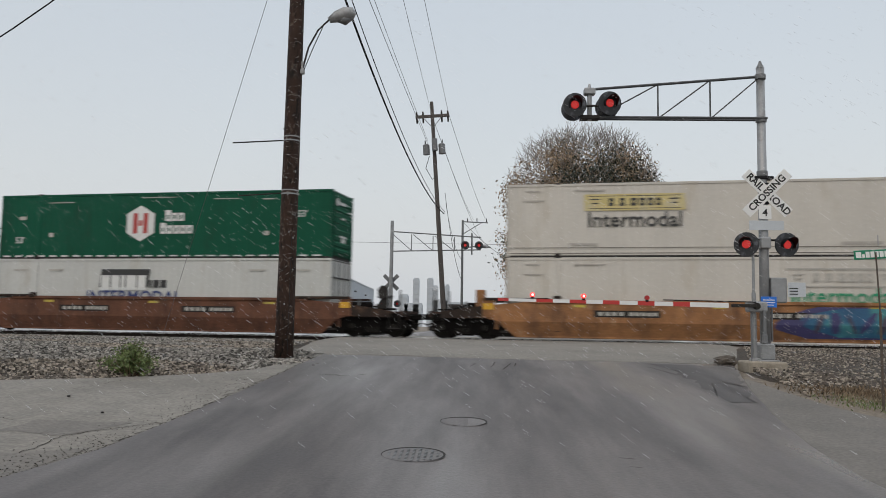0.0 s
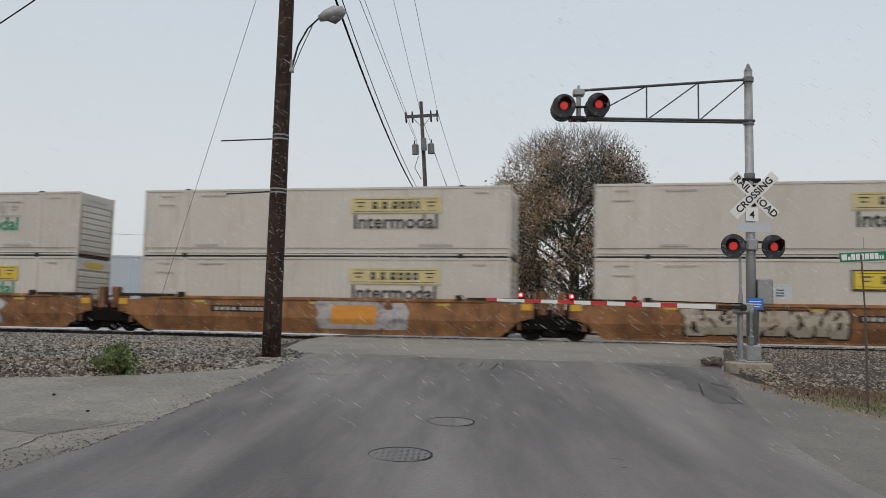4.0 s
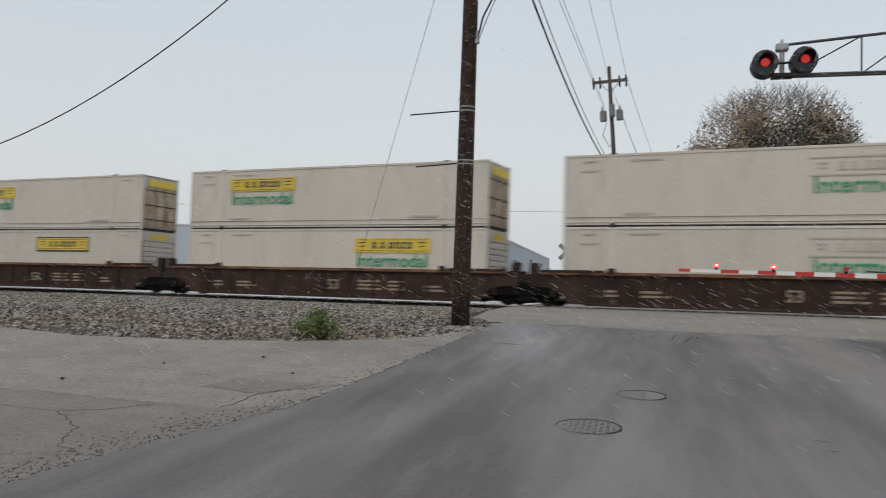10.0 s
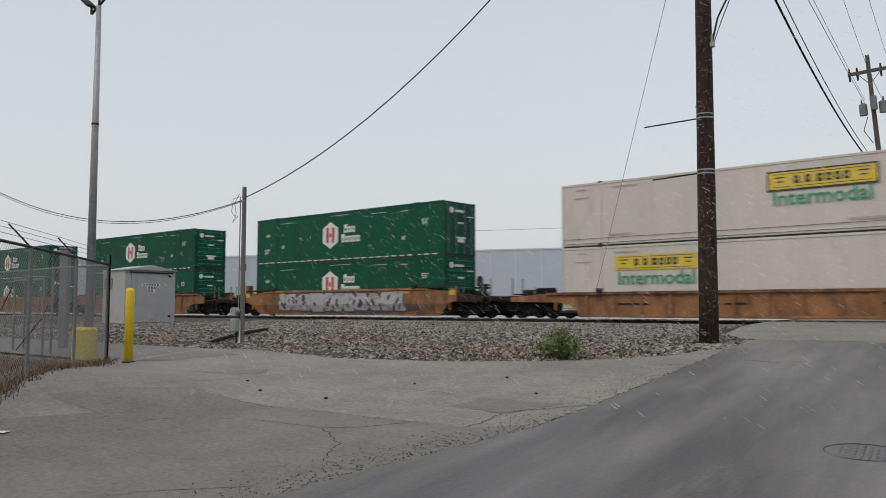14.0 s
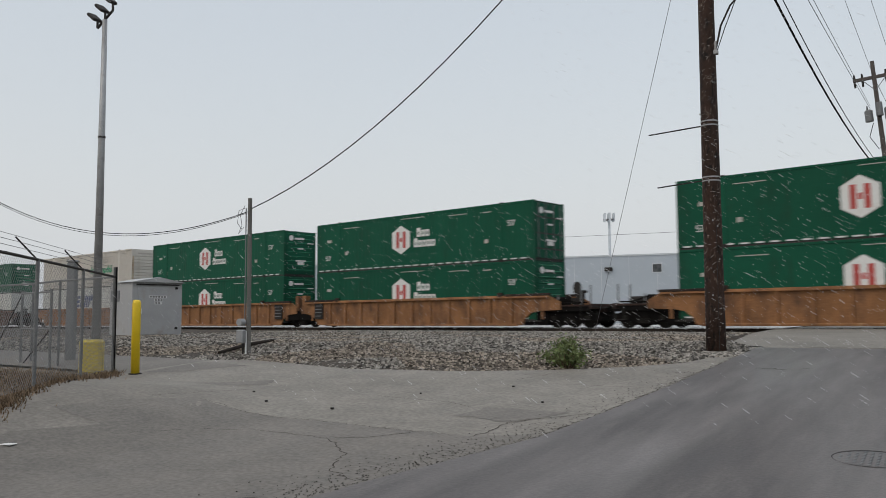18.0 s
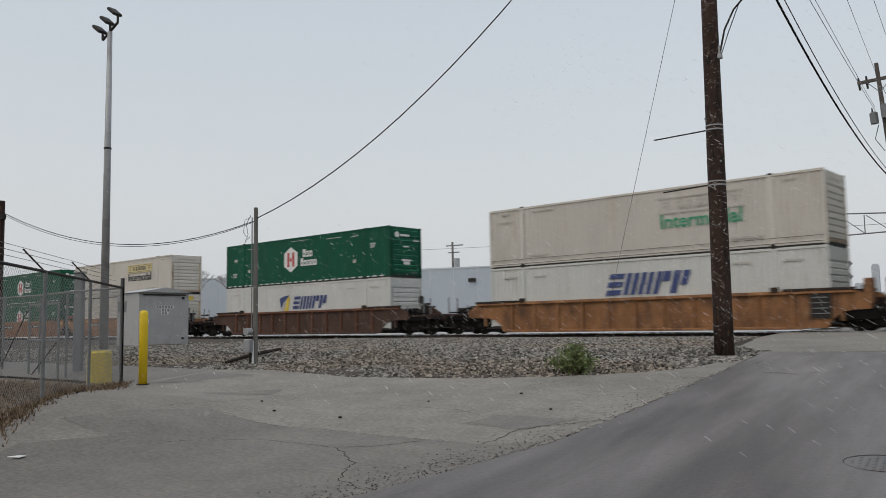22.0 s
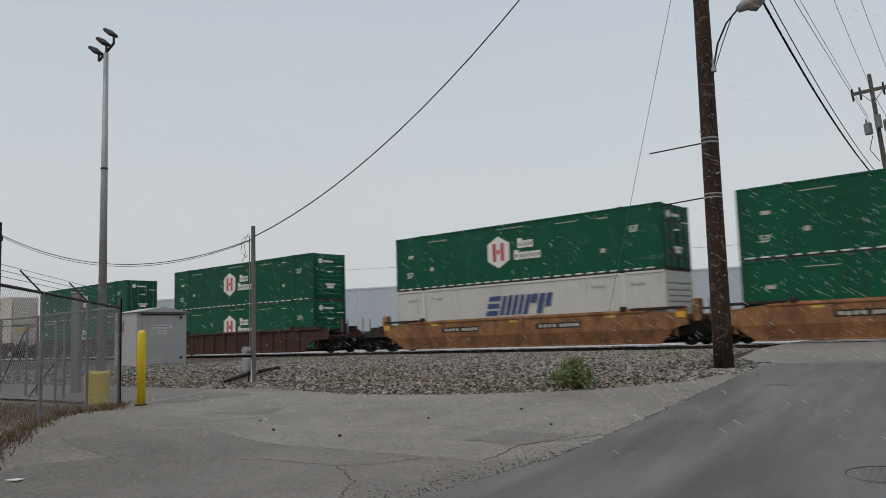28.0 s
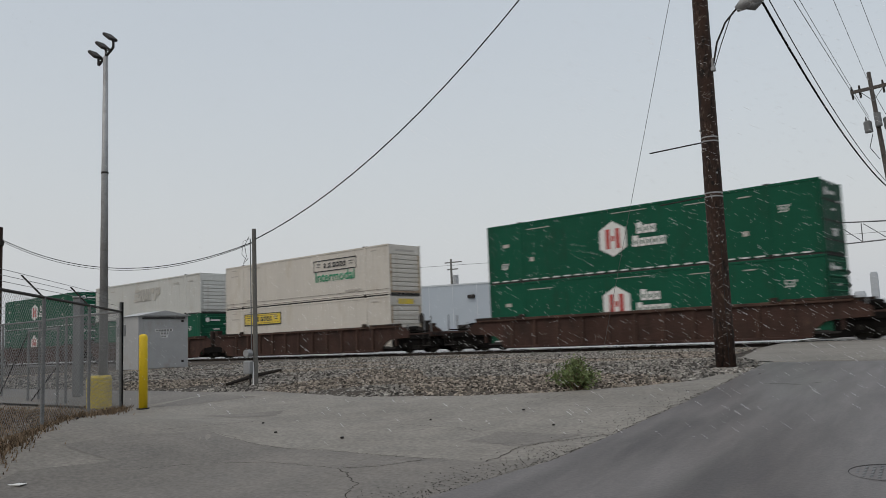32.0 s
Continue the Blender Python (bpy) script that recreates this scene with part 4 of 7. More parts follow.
def bogie(x, owner):
    """A two-axle truck: side frames with springs and bearing caps, four wheels on the rails."""
    # second, lower box is added black fill for the shade between the wheels
    t = part("truck", cached("bolster", lambda: Shape().box(-0.3, 0.3, -1.15, 1.15, 0.42, 0.82, 0.03).box(-1.25, 1.25, -0.6, 0.6, 0.2, 0.7, 0.05).mesh("truck", TRUCK)), None, owner, "dark iron wheel truck", at=pose(x, 0, 0))
    frame_outline = [(-1.3, 0.64), (-1.32, 0.36), (-0.98, 0.24), (-0.62, 0.30), (-0.46, 0.13), (0.46, 0.13), (0.62, 0.30), (0.98, 0.24), (1.32, 0.36), (1.3, 0.64), (0.62, 0.84), (-0.62, 0.84)]
    for y in (-1.07, 0.95):
        part("side_frame", cached(("sf", y), lambda: Shape().slab(frame_outline, y, y + 0.12).mesh("side_frame", TRUCK)), None, t)
    spring = cached("spring", lambda: Shape().tube([(0, 0, 0.2), (0, 0, 0.44)], 0.07, 8).mesh("spring", WHEEL))
    for q in (-0.2, 0.0, 0.2):
        part("spring", spring, None, t, at=pose(q, -1.1, 0))
    for ax in (-0.89, 0.89):
        for y in (-0.755, 0.755):
            part("wheel", cached("wheel", lambda: Shape().disc((0, 0, 0), (0, 1, 0), 0.455, 0.13, 24).mesh("wheel", WHEEL)), None, t, at=pose(ax, y, 0.455))
        part("axle", cached("axle", lambda: Shape().tube([(0, -1.0, 0), (0, 1.0, 0)], 0.09, 8).mesh("axle", TRUCK)), None, t, at=pose(ax, 0, 0.455))
        part("bearing_cap", cached("cap", lambda: Shape().disc((0, -1.1, 0), (0, 1, 0), 0.11, 0.1, 10).mesh("bearing_cap", WHEEL)), None, t, at=pose(ax, 0, 0.455))
    for q in (-1.4, 1.4):
        part("brake_beam", cached("beam", lambda: Shape().box(-0.1, 0.1, -0.8, 0.8, 0.3, 0.5, 0.03).mesh("brake_beam", TRUCK)), None, t, at=pose(q, 0, 0))


SILL_TOP = {"deep": 1.52, "rib": 1.50, "low": 1.16, "dark": 1.38}
# how the side sill runs out over the truck, from its lower edge up to its top
RUN_OUT = {
    ("rib", "coupled"): ((7.3, 0.14), (7.45, 0.42), (7.8, 0.70), (8.3, 0.80), (9.5, 0.84), (9.5, 1.2), (8.9, 1.5)),
    ("rib", "joint"): ((7.9, 0.14), (8.1, 0.45), (8.5, 0.74), (8.9, 0.80), (9.45, 0.82), (9.45, 1.25), (9.0, 1.5)),
    ("low", "coupled"): ((7.1, 0.14), (7.3, 0.45), (7.7, 0.68), (8.4, 0.76), (11.0, 0.80), (11.0, 1.02), (9.2, 1.16)),
    ("dark", "coupled"): ((7.3, 0.14), (7.5, 0.45), (7.9, 0.70), (8.4, 0.78), (10.4, 0.80), (10.4, 1.2), (9.6, 1.38)),
    ("dark", "joint"): ((7.8, 0.14), (8.0, 0.45), (8.4, 0.74), (8.9, 0.80), (9.5, 0.82), (9.5, 1.2), (9.1, 1.38)),
}


def folded_face(z):
    """How far the folded side of a deep car stands out at height z."""
    return -1.43 + 0.19 * max(0.0, 0.72 - z) / 0.58


def paint_blob(cx, width, lo, hi, lean, proud, seed, square=0.4, uneven=0.28):
    """A rounded, uneven patch of paint that follows the folded side."""
    s, rows = Shape(), []
    n = 12
    for k in range(n + 1):
        q = k / n
        z = lo + (hi - lo) * q
        half = width / 2 * math.sin(math.pi * (0.07 + 0.86 * q)) ** square * (1 + uneven * noise.noise((seed * 1.7, q * 3.1, 0.3)))
        x = cx + lean * (q - 0.5) + 0.1 * width * noise.noise((seed * 2.3, q * 2.7, 8.1))
        rows.append(((x - half, folded_face(z) - proud, z), (x + half, folded_face(z) - proud, z)))
    for (a, b), (c, d) in zip(rows, rows[1:]):
        s.put([a, b, d, c], [(0, 1, 2, 3)])
    return s


def graffiti(owner, tag, owner_paint):
    """Spray-painted letters: a dark outline, a pale fill, and dark counters and strokes."""
    colour, x0, x1, lo, hi = tag.split()
    x, x1, lo, hi = float(x0), float(x1), float(lo), float(hi)
    fill, rim = {"white": (GRAF_W, GRAF_G), "blue": (GRAF_B, GRAF_V), "grey": (GRAF_T, LEDGE), "bold": (GRAF_L, GRAF_K), "patch": (GRAF_L, GRAF_L)}[colour]
    if colour == "patch":
        g = part("graffiti", paint_blob(x + 1.45, 2.9, lo, hi, 0, 0.014, 1.2, 0.1, 0.05), GRAF_L, owner, "grey-white painted-over patch")
        part("orange_fill", paint_blob(x + 1.65, 1.95, lo + 0.2, hi - 0.18, 0, 0.018, 2.2, 0.04, 0.04), LOGO_O, g, "bright orange rectangle")
        part("letter_fill", paint_blob(x + 3.35, 1.25, lo, hi - 0.06, 0, 0.016, 4.1, 0.22, 0.12), GRAF_L, g, "grey-white spray-painted fill")
        part("letter_counter", paint_blob(x + 3.15, 0.4, hi - 0.35, hi + 0.02, 0.05, 0.02, 3.4), owner_paint, g, "orange gap between letters")
        part("letter_stroke", paint_blob(x + 3.4, 0.07, lo + 0.1, hi - 0.4, 0.02, 0.02, 5.4), GRAF_G, g)
        return
    if colour == "blue":
        g = part("graffiti", paint_blob((x + x1) / 2, x1 - x, lo, hi, 0, 0.004, 5.1), GRAF_V, owner, "violet sprayed background")
        part("letter_fill", paint_blob((x + x1) / 2 + 0.35, x1 - x - 1.1, lo + 0.06, hi - 0.05, 0.1, 0.008, 2.4), GRAF_B, g, "teal and blue sprayed fill")
        for q in range(9):
            part("letter_stroke", paint_blob(x + 0.9 + q * 0.55, 0.13 + 0.1 * (q % 3), lo + 0.2, hi - 0.2 - 0.08 * (q % 2), 0.5 - 0.25 * (q % 4), 0.012, q + 0.7), GRAF_K if q % 2 else GRAF_V, g)
        return
    if colour == "white":
        c, w = (x + x1) / 2, x1 - x
        g = part("graffiti", paint_blob(c, w + 0.25, lo, hi, 0, 0.004, 6.3, 0.16, 0.1), GRAF_G, owner, "grey sprayed outline")
        part("letter_fill", paint_blob(c, w, lo + 0.05, hi - 0.05, 0, 0.008, 6.3, 0.16, 0.1), GRAF_W, g, "white rounded spray-painted fill")
        for q in range(5):
            part("letter_stroke", paint_blob(x + 0.5 + 0.75 * q, 0.5 - 0.08 * (q % 2), hi - 0.47 - 0.06 * (q % 3), hi - 0.36 - 0.05 * (q % 3), 0.3 if q % 2 else -0.3, 0.012, q + 0.4, 0.6), GRAF_G, g)
            part("letter_stroke", paint_blob(x + 0.42 + 0.75 * q, 0.06, lo + 0.25, hi - 0.5, 0.1 - 0.08 * (q % 3), 0.012, q + 1.4, 0.3), GRAF_G, g)
        return
    rng = random.Random(int(x * 10) + 90)
    if colour == "bold":
        part("graffiti", paint_blob((x + x1) / 2 + 0.5, x1 - x + 1.6, 0.2, 1.5, 0, 0.002, 3.3), GRAF_D, owner, "dark grey painted background")
    k = 0
    while x < x1 - 0.2:
        w = rng.uniform(0.55, 0.95) * {"blue": 1.25, "bold": 1.45}.get(colour, 1.0)
        lean, top, foot = rng.uniform(-0.2, 0.25), hi - rng.uniform(0, 0.12), lo + rng.uniform(0, 0.1)
        g = part("graffiti", paint_blob(x + w / 2, w * 1.22, foot, top, lean, 0.004 + 0.0015 * (k % 3), k + x, 0.2, 0.6), rim, owner, "dark outlined graffiti letter shape")
        part("letter_fill", paint_blob(x + w / 2, w * 0.95, foot + 0.06, top - 0.06, lean, 0.009 + 0.0015 * (k % 3), k + x, 0.2, 0.6), fill, g, "spray-painted fill")
        for q in range(rng.choice((1, 2, 2))):
            zc = foot + (top - foot) * rng.uniform(0.25, 0.75)
            part("letter_counter", paint_blob(x + w * rng.uniform(0.35, 0.65), w * rng.uniform(0.1, 0.3), zc - rng.uniform(0.05, 0.3), zc + rng.uniform(0.04, 0.25), rng.uniform(-0.3, 0.3), 0.0145, q + k * 3.0), rim, g)
        x, k = x + w * 0.94, k + 1


def well_car(at, paint, sort, left, right, label, tag=""):
    """One well of a double-stack car: deep side sills, raised ends, platforms, trucks, couplers, brake gear."""
    ob = thing("well_car", label, "rail car", at, "well cars of the train")
    T = SILL_TOP[sort]
    ribbed = sort != "deep"
    key = (paint.name, sort, left, right)
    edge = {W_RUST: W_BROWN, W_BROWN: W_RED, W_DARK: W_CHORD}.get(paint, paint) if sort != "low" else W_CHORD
    if ribbed:
        r, l = RUN_OUT[sort, right], [(-x, z) for x, z in RUN_OUT[sort, left]]
        side = [l[0]] + list(r) + l[:0:-1]
    upper = [(-8.4, 0.72), (8.4, 0.72), (8.95, 0.86), (8.95, 1.34), (6.9, 1.52), (-6.9, 1.52), (-8.95, 1.34), (-8.95, 0.86)]
    for y in (-1.43, 1.37):
        part("side_sill", cached(("sill", key, y), lambda: Shape().slab(side if ribbed else upper, y + (0.08 if ribbed and y < 0 else 0), y + (0.14 if ribbed and y < 0 else 0.06)).mesh("side_sill", paint)), None, ob)
        if not ribbed:
            q = -1 if y < 0 else 1
            lower = [(-8.4, q * 1.43, 0.72), (8.4, q * 1.43, 0.72), (8.15, q * 1.35, 0.48), (7.72, q * 1.24, 0.14), (-7.72, q * 1.24, 0.14), (-8.15, q * 1.35, 0.48)]
            part("lower_sill", cached(("lsill", key, y), lambda: Shape().put(lower + [(a, b - q * 0.06, c) for a, b, c in lower], [(0, 1, 2, 5), (5, 2, 3, 4), (11, 8, 7, 6), (10, 9, 8, 11), (3, 9, 10, 4)]).mesh("lower_sill", paint)), None, ob, "lower side sheet folded inwards")
        lx = 7.1 if not ribbed else 8.9
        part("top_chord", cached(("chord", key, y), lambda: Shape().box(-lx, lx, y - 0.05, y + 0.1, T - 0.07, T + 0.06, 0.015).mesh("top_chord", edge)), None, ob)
        part("bottom_chord", cached(("bchord", key, y), lambda: (Shape().box(-7.1, 7.1, y - 0.05, y + 0.1, 0.09, 0.2, 0.02) if ribbed else Shape().box(-7.7, 7.7, -1.25 if y < 0 else 1.1, -1.1 if y < 0 else 1.25, 0.10, 0.2, 0.02)).mesh("bottom_chord", paint)), None, ob)
    for sx in (-1, 1):
        a, b = sorted((sx * 6.35, sx * 8.95))
        for y0 in (-1.5, 1.28):
            if sort != "low":
                part("end_ledge", cached(("ledge", key, sx, y0), lambda: Shape().box(a, b, y0, y0 + 0.22, T + 0.02, T + 0.13, 0.015).mesh("end_ledge", LEDGE)), None, ob, "dark brown raised ledge")
        part("end_bulkhead", cached(("bulk", key, sx), lambda: Shape().box(min(sx * 8.4, sx * 8.5), max(sx * 8.4, sx * 8.5), -1.34, 1.34, 0.4, T - 0.2).mesh("end_bulkhead", paint)), None, ob)
        c, d = sorted((sx * 5.9, sx * 6.2))
        part("guide_lug", cached(("lug", key, sx), lambda: Shape().box(c, d, -1.52, -1.36, T, T + 0.22, 0.03).mesh("guide_lug", LEDGE)), None, ob)
        if sort == "deep":
            e, g = sorted((sx * 8.52, sx * 9.0))
            part("end_post", cached(("epost", key, sx), lambda: Shape().box(e, g, -1.46, -1.30, 0.84, T + 0.12, 0.03).mesh("end_post", paint)), None, ob)
            part("marker_plate", cached(("mark", sx, T), lambda: Shape().box(e + 0.03, g - 0.03, -1.475, -1.455, T - 0.34, T - 0.10).mesh("marker_plate", AMBER)), None, ob, "yellow marker plate")
    part("well_floor", cached("well_floor", lambda: Shape().box(-8.3, 8.3, -1.25, 1.25, 0.27, 0.355).mesh("well_floor", STEEL_D)), None, ob)
    if ribbed:
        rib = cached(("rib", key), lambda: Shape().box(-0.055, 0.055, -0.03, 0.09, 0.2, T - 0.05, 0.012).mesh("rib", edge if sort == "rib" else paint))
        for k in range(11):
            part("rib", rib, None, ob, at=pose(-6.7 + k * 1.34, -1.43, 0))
        if sort == "dark":
            part("lettering", lettering("53", 0.62, LOGO_TAN, 0.01), None, ob, "pale figures 53", at=pose(0.62, -1.462, 0.66))
            for q, (x, w) in enumerate(((1.85, 1.2), (3.4, 0.8), (-4.9, 1.1), (-6.3, 0.5), (5.2, 0.9))):
                for r in range(3 - (q > 1)):
                    part("stencil_bar", cached(("sten", q, r), lambda: Shape().box(x, x + w * (1, 0.85, 0.95)[r], -1.36, -1.352, 0.48 + 0.17 * r, 0.57 + 0.17 * r).mesh("stencil_bar", LOGO_TAN)), None, ob, "faded stencil bar")
        elif sort == "low":
            for q, (x, w) in enumerate(((-5.2, 1.5), (-0.4, 0.9), (5.3, 0.6))):
                part("stencil_bar", cached(("stl", q), lambda: Shape().box(x, x + w, -1.36, -1.352, 0.62, 0.72).mesh("stencil_bar", LEDGE)), None, ob, "faded dark stencil bar")
        if sort == "rib" and paint == W_ORANGE:
            for sx, kind in ((-1, left), (1, right)):
                if kind == "joint":
                    p = part("ladder_panel", cached(("lad", sx), lambda: Shape().box(min(sx * 7.35, sx * 8.1), max(sx * 7.35, sx * 8.1), -1.45, -1.36, 0.5, 1.46, 0.02).mesh("ladder_panel", STEEL_D)), None, ob, "black ladder panel")
                    for r in range(4):
                        part("rung", cached(("rung", sx, r), lambda: Shape().box(min(sx * 7.45, sx * 8.0), max(sx * 7.45, sx * 8.0), -1.475, -1.452, 0.66 + 0.2 * r, 0.70 + 0.2 * r).mesh("rung", GALV_D)), None, p, "steel rung")
    else:
        for x in (-3.4,) if tag.startswith("patch") else (-3.4, 2.6):
            n = part("number_panel", cached(("np", x), lambda: Shape().box(x - 1.25, x + 1.25, -1.437, -1.43, 0.93, 1.19).mesh("number_panel", STEEL_D)), None, ob, "dark number panel")
            for q in (-0.98, -0.72, -0.46, -0.2, 0.18, 0.40, 0.62, 0.84, 1.06):
                part("number_bar", cached(("nb", x, q), lambda: Shape().box(x + q - 0.09, x + q + 0.07, -1.442, -1.437, 0.99, 1.13).mesh("number_bar", LOGO_GREY)), None, n, "pale number bar")
        for x in (-5.2, 5.4, 0.0):
            part("marker_plate", cached(("mk", x), lambda: Shape().box(x - 0.24, x + 0.24, -1.437, -1.43, 1.3, 1.4).mesh("marker_plate", YELLOW_D)), None, ob, "yellow reflector plate")
    if tag:
        graffiti(ob, tag, paint)
    for sx, kind in ((-1, left), (1, right)):
        if kind == "coupled":
            part("platform", cached(("plat", sx), lambda: Shape().box(min(sx * 8.5, sx * 11.15), max(sx * 8.5, sx * 11.15), -1.3, 1.3, 0.98, 1.06, 0.02).box(min(sx * 8.5, sx * 11.2), max(sx * 8.5, sx * 11.2), -0.45, 0.45, 0.72, 0.98, 0.03).mesh("platform", W_DARK)), None, ob)
            part("end_sill", cached(("esill", sx), lambda: Shape().box(min(sx * 11.1, sx * 11.2), max(sx * 11.1, sx * 11.2), -1.4, 1.4, 0.85, 1.1, 0.02).mesh("end_sill", W_DARK)), None, ob)
            part("coupler", cached(("coup", sx), lambda: Shape().box(min(sx * 11.2, sx * 11.72), max(sx * 11.2, sx * 11.72), -0.12, 0.12, 0.74, 0.98, 0.03).mesh("coupler", TRUCK)), None, ob)
            for x, h in ((11.05, 0.85), (10.55, 0.85), (9.3, 0.45)) if sx > 0 else ((11.0, 0.85), (10.4, 0.8), (9.7, 0.4)):
                part("grab_post", cached(("gp", sx, x), lambda: Shape().tube([(sx * x, -1.2, 1.0), (sx * x, -1.2, 1.1 + h)], 0.036, 6).mesh("grab_post", GALV_D)), None, ob)
            if sx > 0:
                b = part("brake_stand", cached("bstand", lambda: Shape().box(10.15, 10.5, -1.05, -0.75, 1.04, 1.66, 0.04).box(10.05, 10.6, -1.1, -0.7, 1.6, 1.72, 0.03).mesh("brake_stand", STEEL_D)), None, ob, "grimy hand brake stand")
                if sort != "low":
                    part("brake_wheel", cached("bwheel", lambda: Shape().disc((10.3, -1.12, 1.86), (0.3, 1, 0), 0.27, 0.05, 16).mesh("brake_wheel", STEEL_D)), None, b)
            else:
                part("walkway_grate", cached("grate", lambda: Shape().box(-10.4, -9.2, -1.1, -0.5, 1.16, 1.24, 0.02).box(-9.9, -9.3, -1.0, -0.6, 1.24, 1.36, 0.03).mesh("walkway_grate", STEEL_D)), None, ob)
            if sx < 0 and sort == "deep":
                part("end_stop", cached(("estop", paint.name), lambda: Shape().box(-9.3, -8.95, -1.3, -0.9, 1.04, T + 0.45, 0.03).mesh("end_stop", LEDGE if paint != W_ORANGE else paint)), None, ob, "upright steel stop block")
            if sort == "deep":
                part("end_extension", cached(("eext", sx), lambda: Shape().slab([(sx * 8.9, 0.84), (sx * 10.7, 0.82), (sx * 10.7, 1.08), (sx * 9.6, 1.24), (sx * 8.9, 1.34)][::sx], -1.40, -1.33).mesh("end_extension", LEDGE)), None, ob, "grimy side plate over the truck")
            part("step", cached(("st", sx), lambda: Shape().box(min(sx * 10.6, sx * 11.1), max(sx * 10.6, sx * 11.1), -1.44, -1.36, 0.35, 0.4).tube([(sx * 10.62, -1.4, 0.36), (sx * 10.62, -1.4, 1.0)], 0.02, 5).tube([(sx * 11.08, -1.4, 0.36), (sx * 11.08, -1.4, 1.0)], 0.02, 5).mesh("step", STEEL_D)), None, ob, "steel sill step")
            part("gear_box", cached(("gb", sx), lambda: Shape().box(min(sx * 10.0, sx * 10.5), max(sx * 9.6, sx * 10.2), -1.2, -0.5, 1.05, 1.38, 0.06).mesh("gear_box", STEEL_D)), None, ob)
            c0, c1 = sorted((sx * 8.3, sx * 11.0))
            part("underframe", cached(("uf", sx), lambda: Shape().box(c0, c1, -1.28, 1.28, 0.74, 0.985, 0.03).box(min(sx * 7.3, sx * 8.7), max(sx * 7.3, sx * 8.7), -1.2, 1.2, 0.12, 0.76, 0.03).mesh("underframe", TRUCK)), None, ob, "grimy black underframe")
            part("air_tank", cached(("tank", sx), lambda: Shape().tube([(sx * 8.75, -0.85, 1.26), (sx * 8.8, -0.85, 1.26), (sx * 9.75, -0.85, 1.26), (sx * 9.8, -0.85, 1.26)], [0.12, 0.2, 0.2, 0.12], 12).mesh("air_tank", TRUCK)), None, ob, "grimy air tank")
            part("brake_rod", cached(("brod", sx), lambda: Shape().tube([(sx * 8.6, -1.22, 1.12), (sx * 10.9, -1.22, 1.16)], 0.04, 6).tube([(sx * 8.9, -1.2, 1.05), (sx * 9.5, -1.2, 1.4), (sx * 10.3, -1.2, 1.15)], 0.035, 6).mesh("brake_rod", TRUCK)), None, ob)
            part("air_hose", cached(("hose", sx), lambda: Shape().tube([(sx * 11.15, -0.35, 0.9), (sx * 11.3, -0.36, 0.62), (sx * 11.5, -0.3, 0.52), (sx * 11.7, -0.25, 0.6)], 0.03, 6).mesh("air_hose", TRUCK)), None, ob)
            part("cut_lever", cached(("cut", sx), lambda: Shape().tube([(sx * 11.25, -1.3, 1.0), (sx * 11.3, -0.6, 0.9), (sx * 11.3, 0, 0.95)], 0.02, 6).mesh("cut_lever", STEEL_D)), None, ob)
            bogie(sx * 9.85, ob)
        else:
            part("platform", cached(("plat_j", sx), lambda: Shape().box(min(sx * 8.5, sx * 9.6), max(sx * 8.5, sx * 9.6), -1.1, 1.1, 0.95, 1.1, 0.02).box(min(sx * 8.9, sx * 9.66), max(sx * 8.9, sx * 9.66), -0.5, 0.5, 0.7, 1.25, 0.03).mesh("platform", W_DARK)), None, ob)
            part("end_stop", cached(("estopj", sx, paint.name), lambda: Shape().box(min(sx * 9.2, sx * 9.5), max(sx * 9.2, sx * 9.5), -1.25, -0.85, 1.0, T + 0.42, 0.03).mesh("end_stop", LEDGE if paint != W_ORANGE else paint)), None, ob, "upright steel stop block")
            for x, h in ((8.75, 0.5), (9.1, 0.6)):
                part("grab_post", cached(("gpj", sx, x), lambda: Shape().tube([(sx * x, -1.0, 1.05), (sx * x, -1.0, 1.1 + h)], 0.03, 6).mesh("grab_post", STEEL_D)), None, ob)
            c0, c1 = sorted((sx * 8.2, sx * 9.68))
            part("underframe", cached(("ufj", sx), lambda: Shape().box(c0, c1, -1.28, 1.28, 0.42, 0.955, 0.03).mesh("underframe", TRUCK)), None, ob, "grimy black underframe")
            if sx < 0:
                bogie(-9.7, ob)
    return ob


HEX, CREAM, SLANT = "hexagon", "cream", "slant"
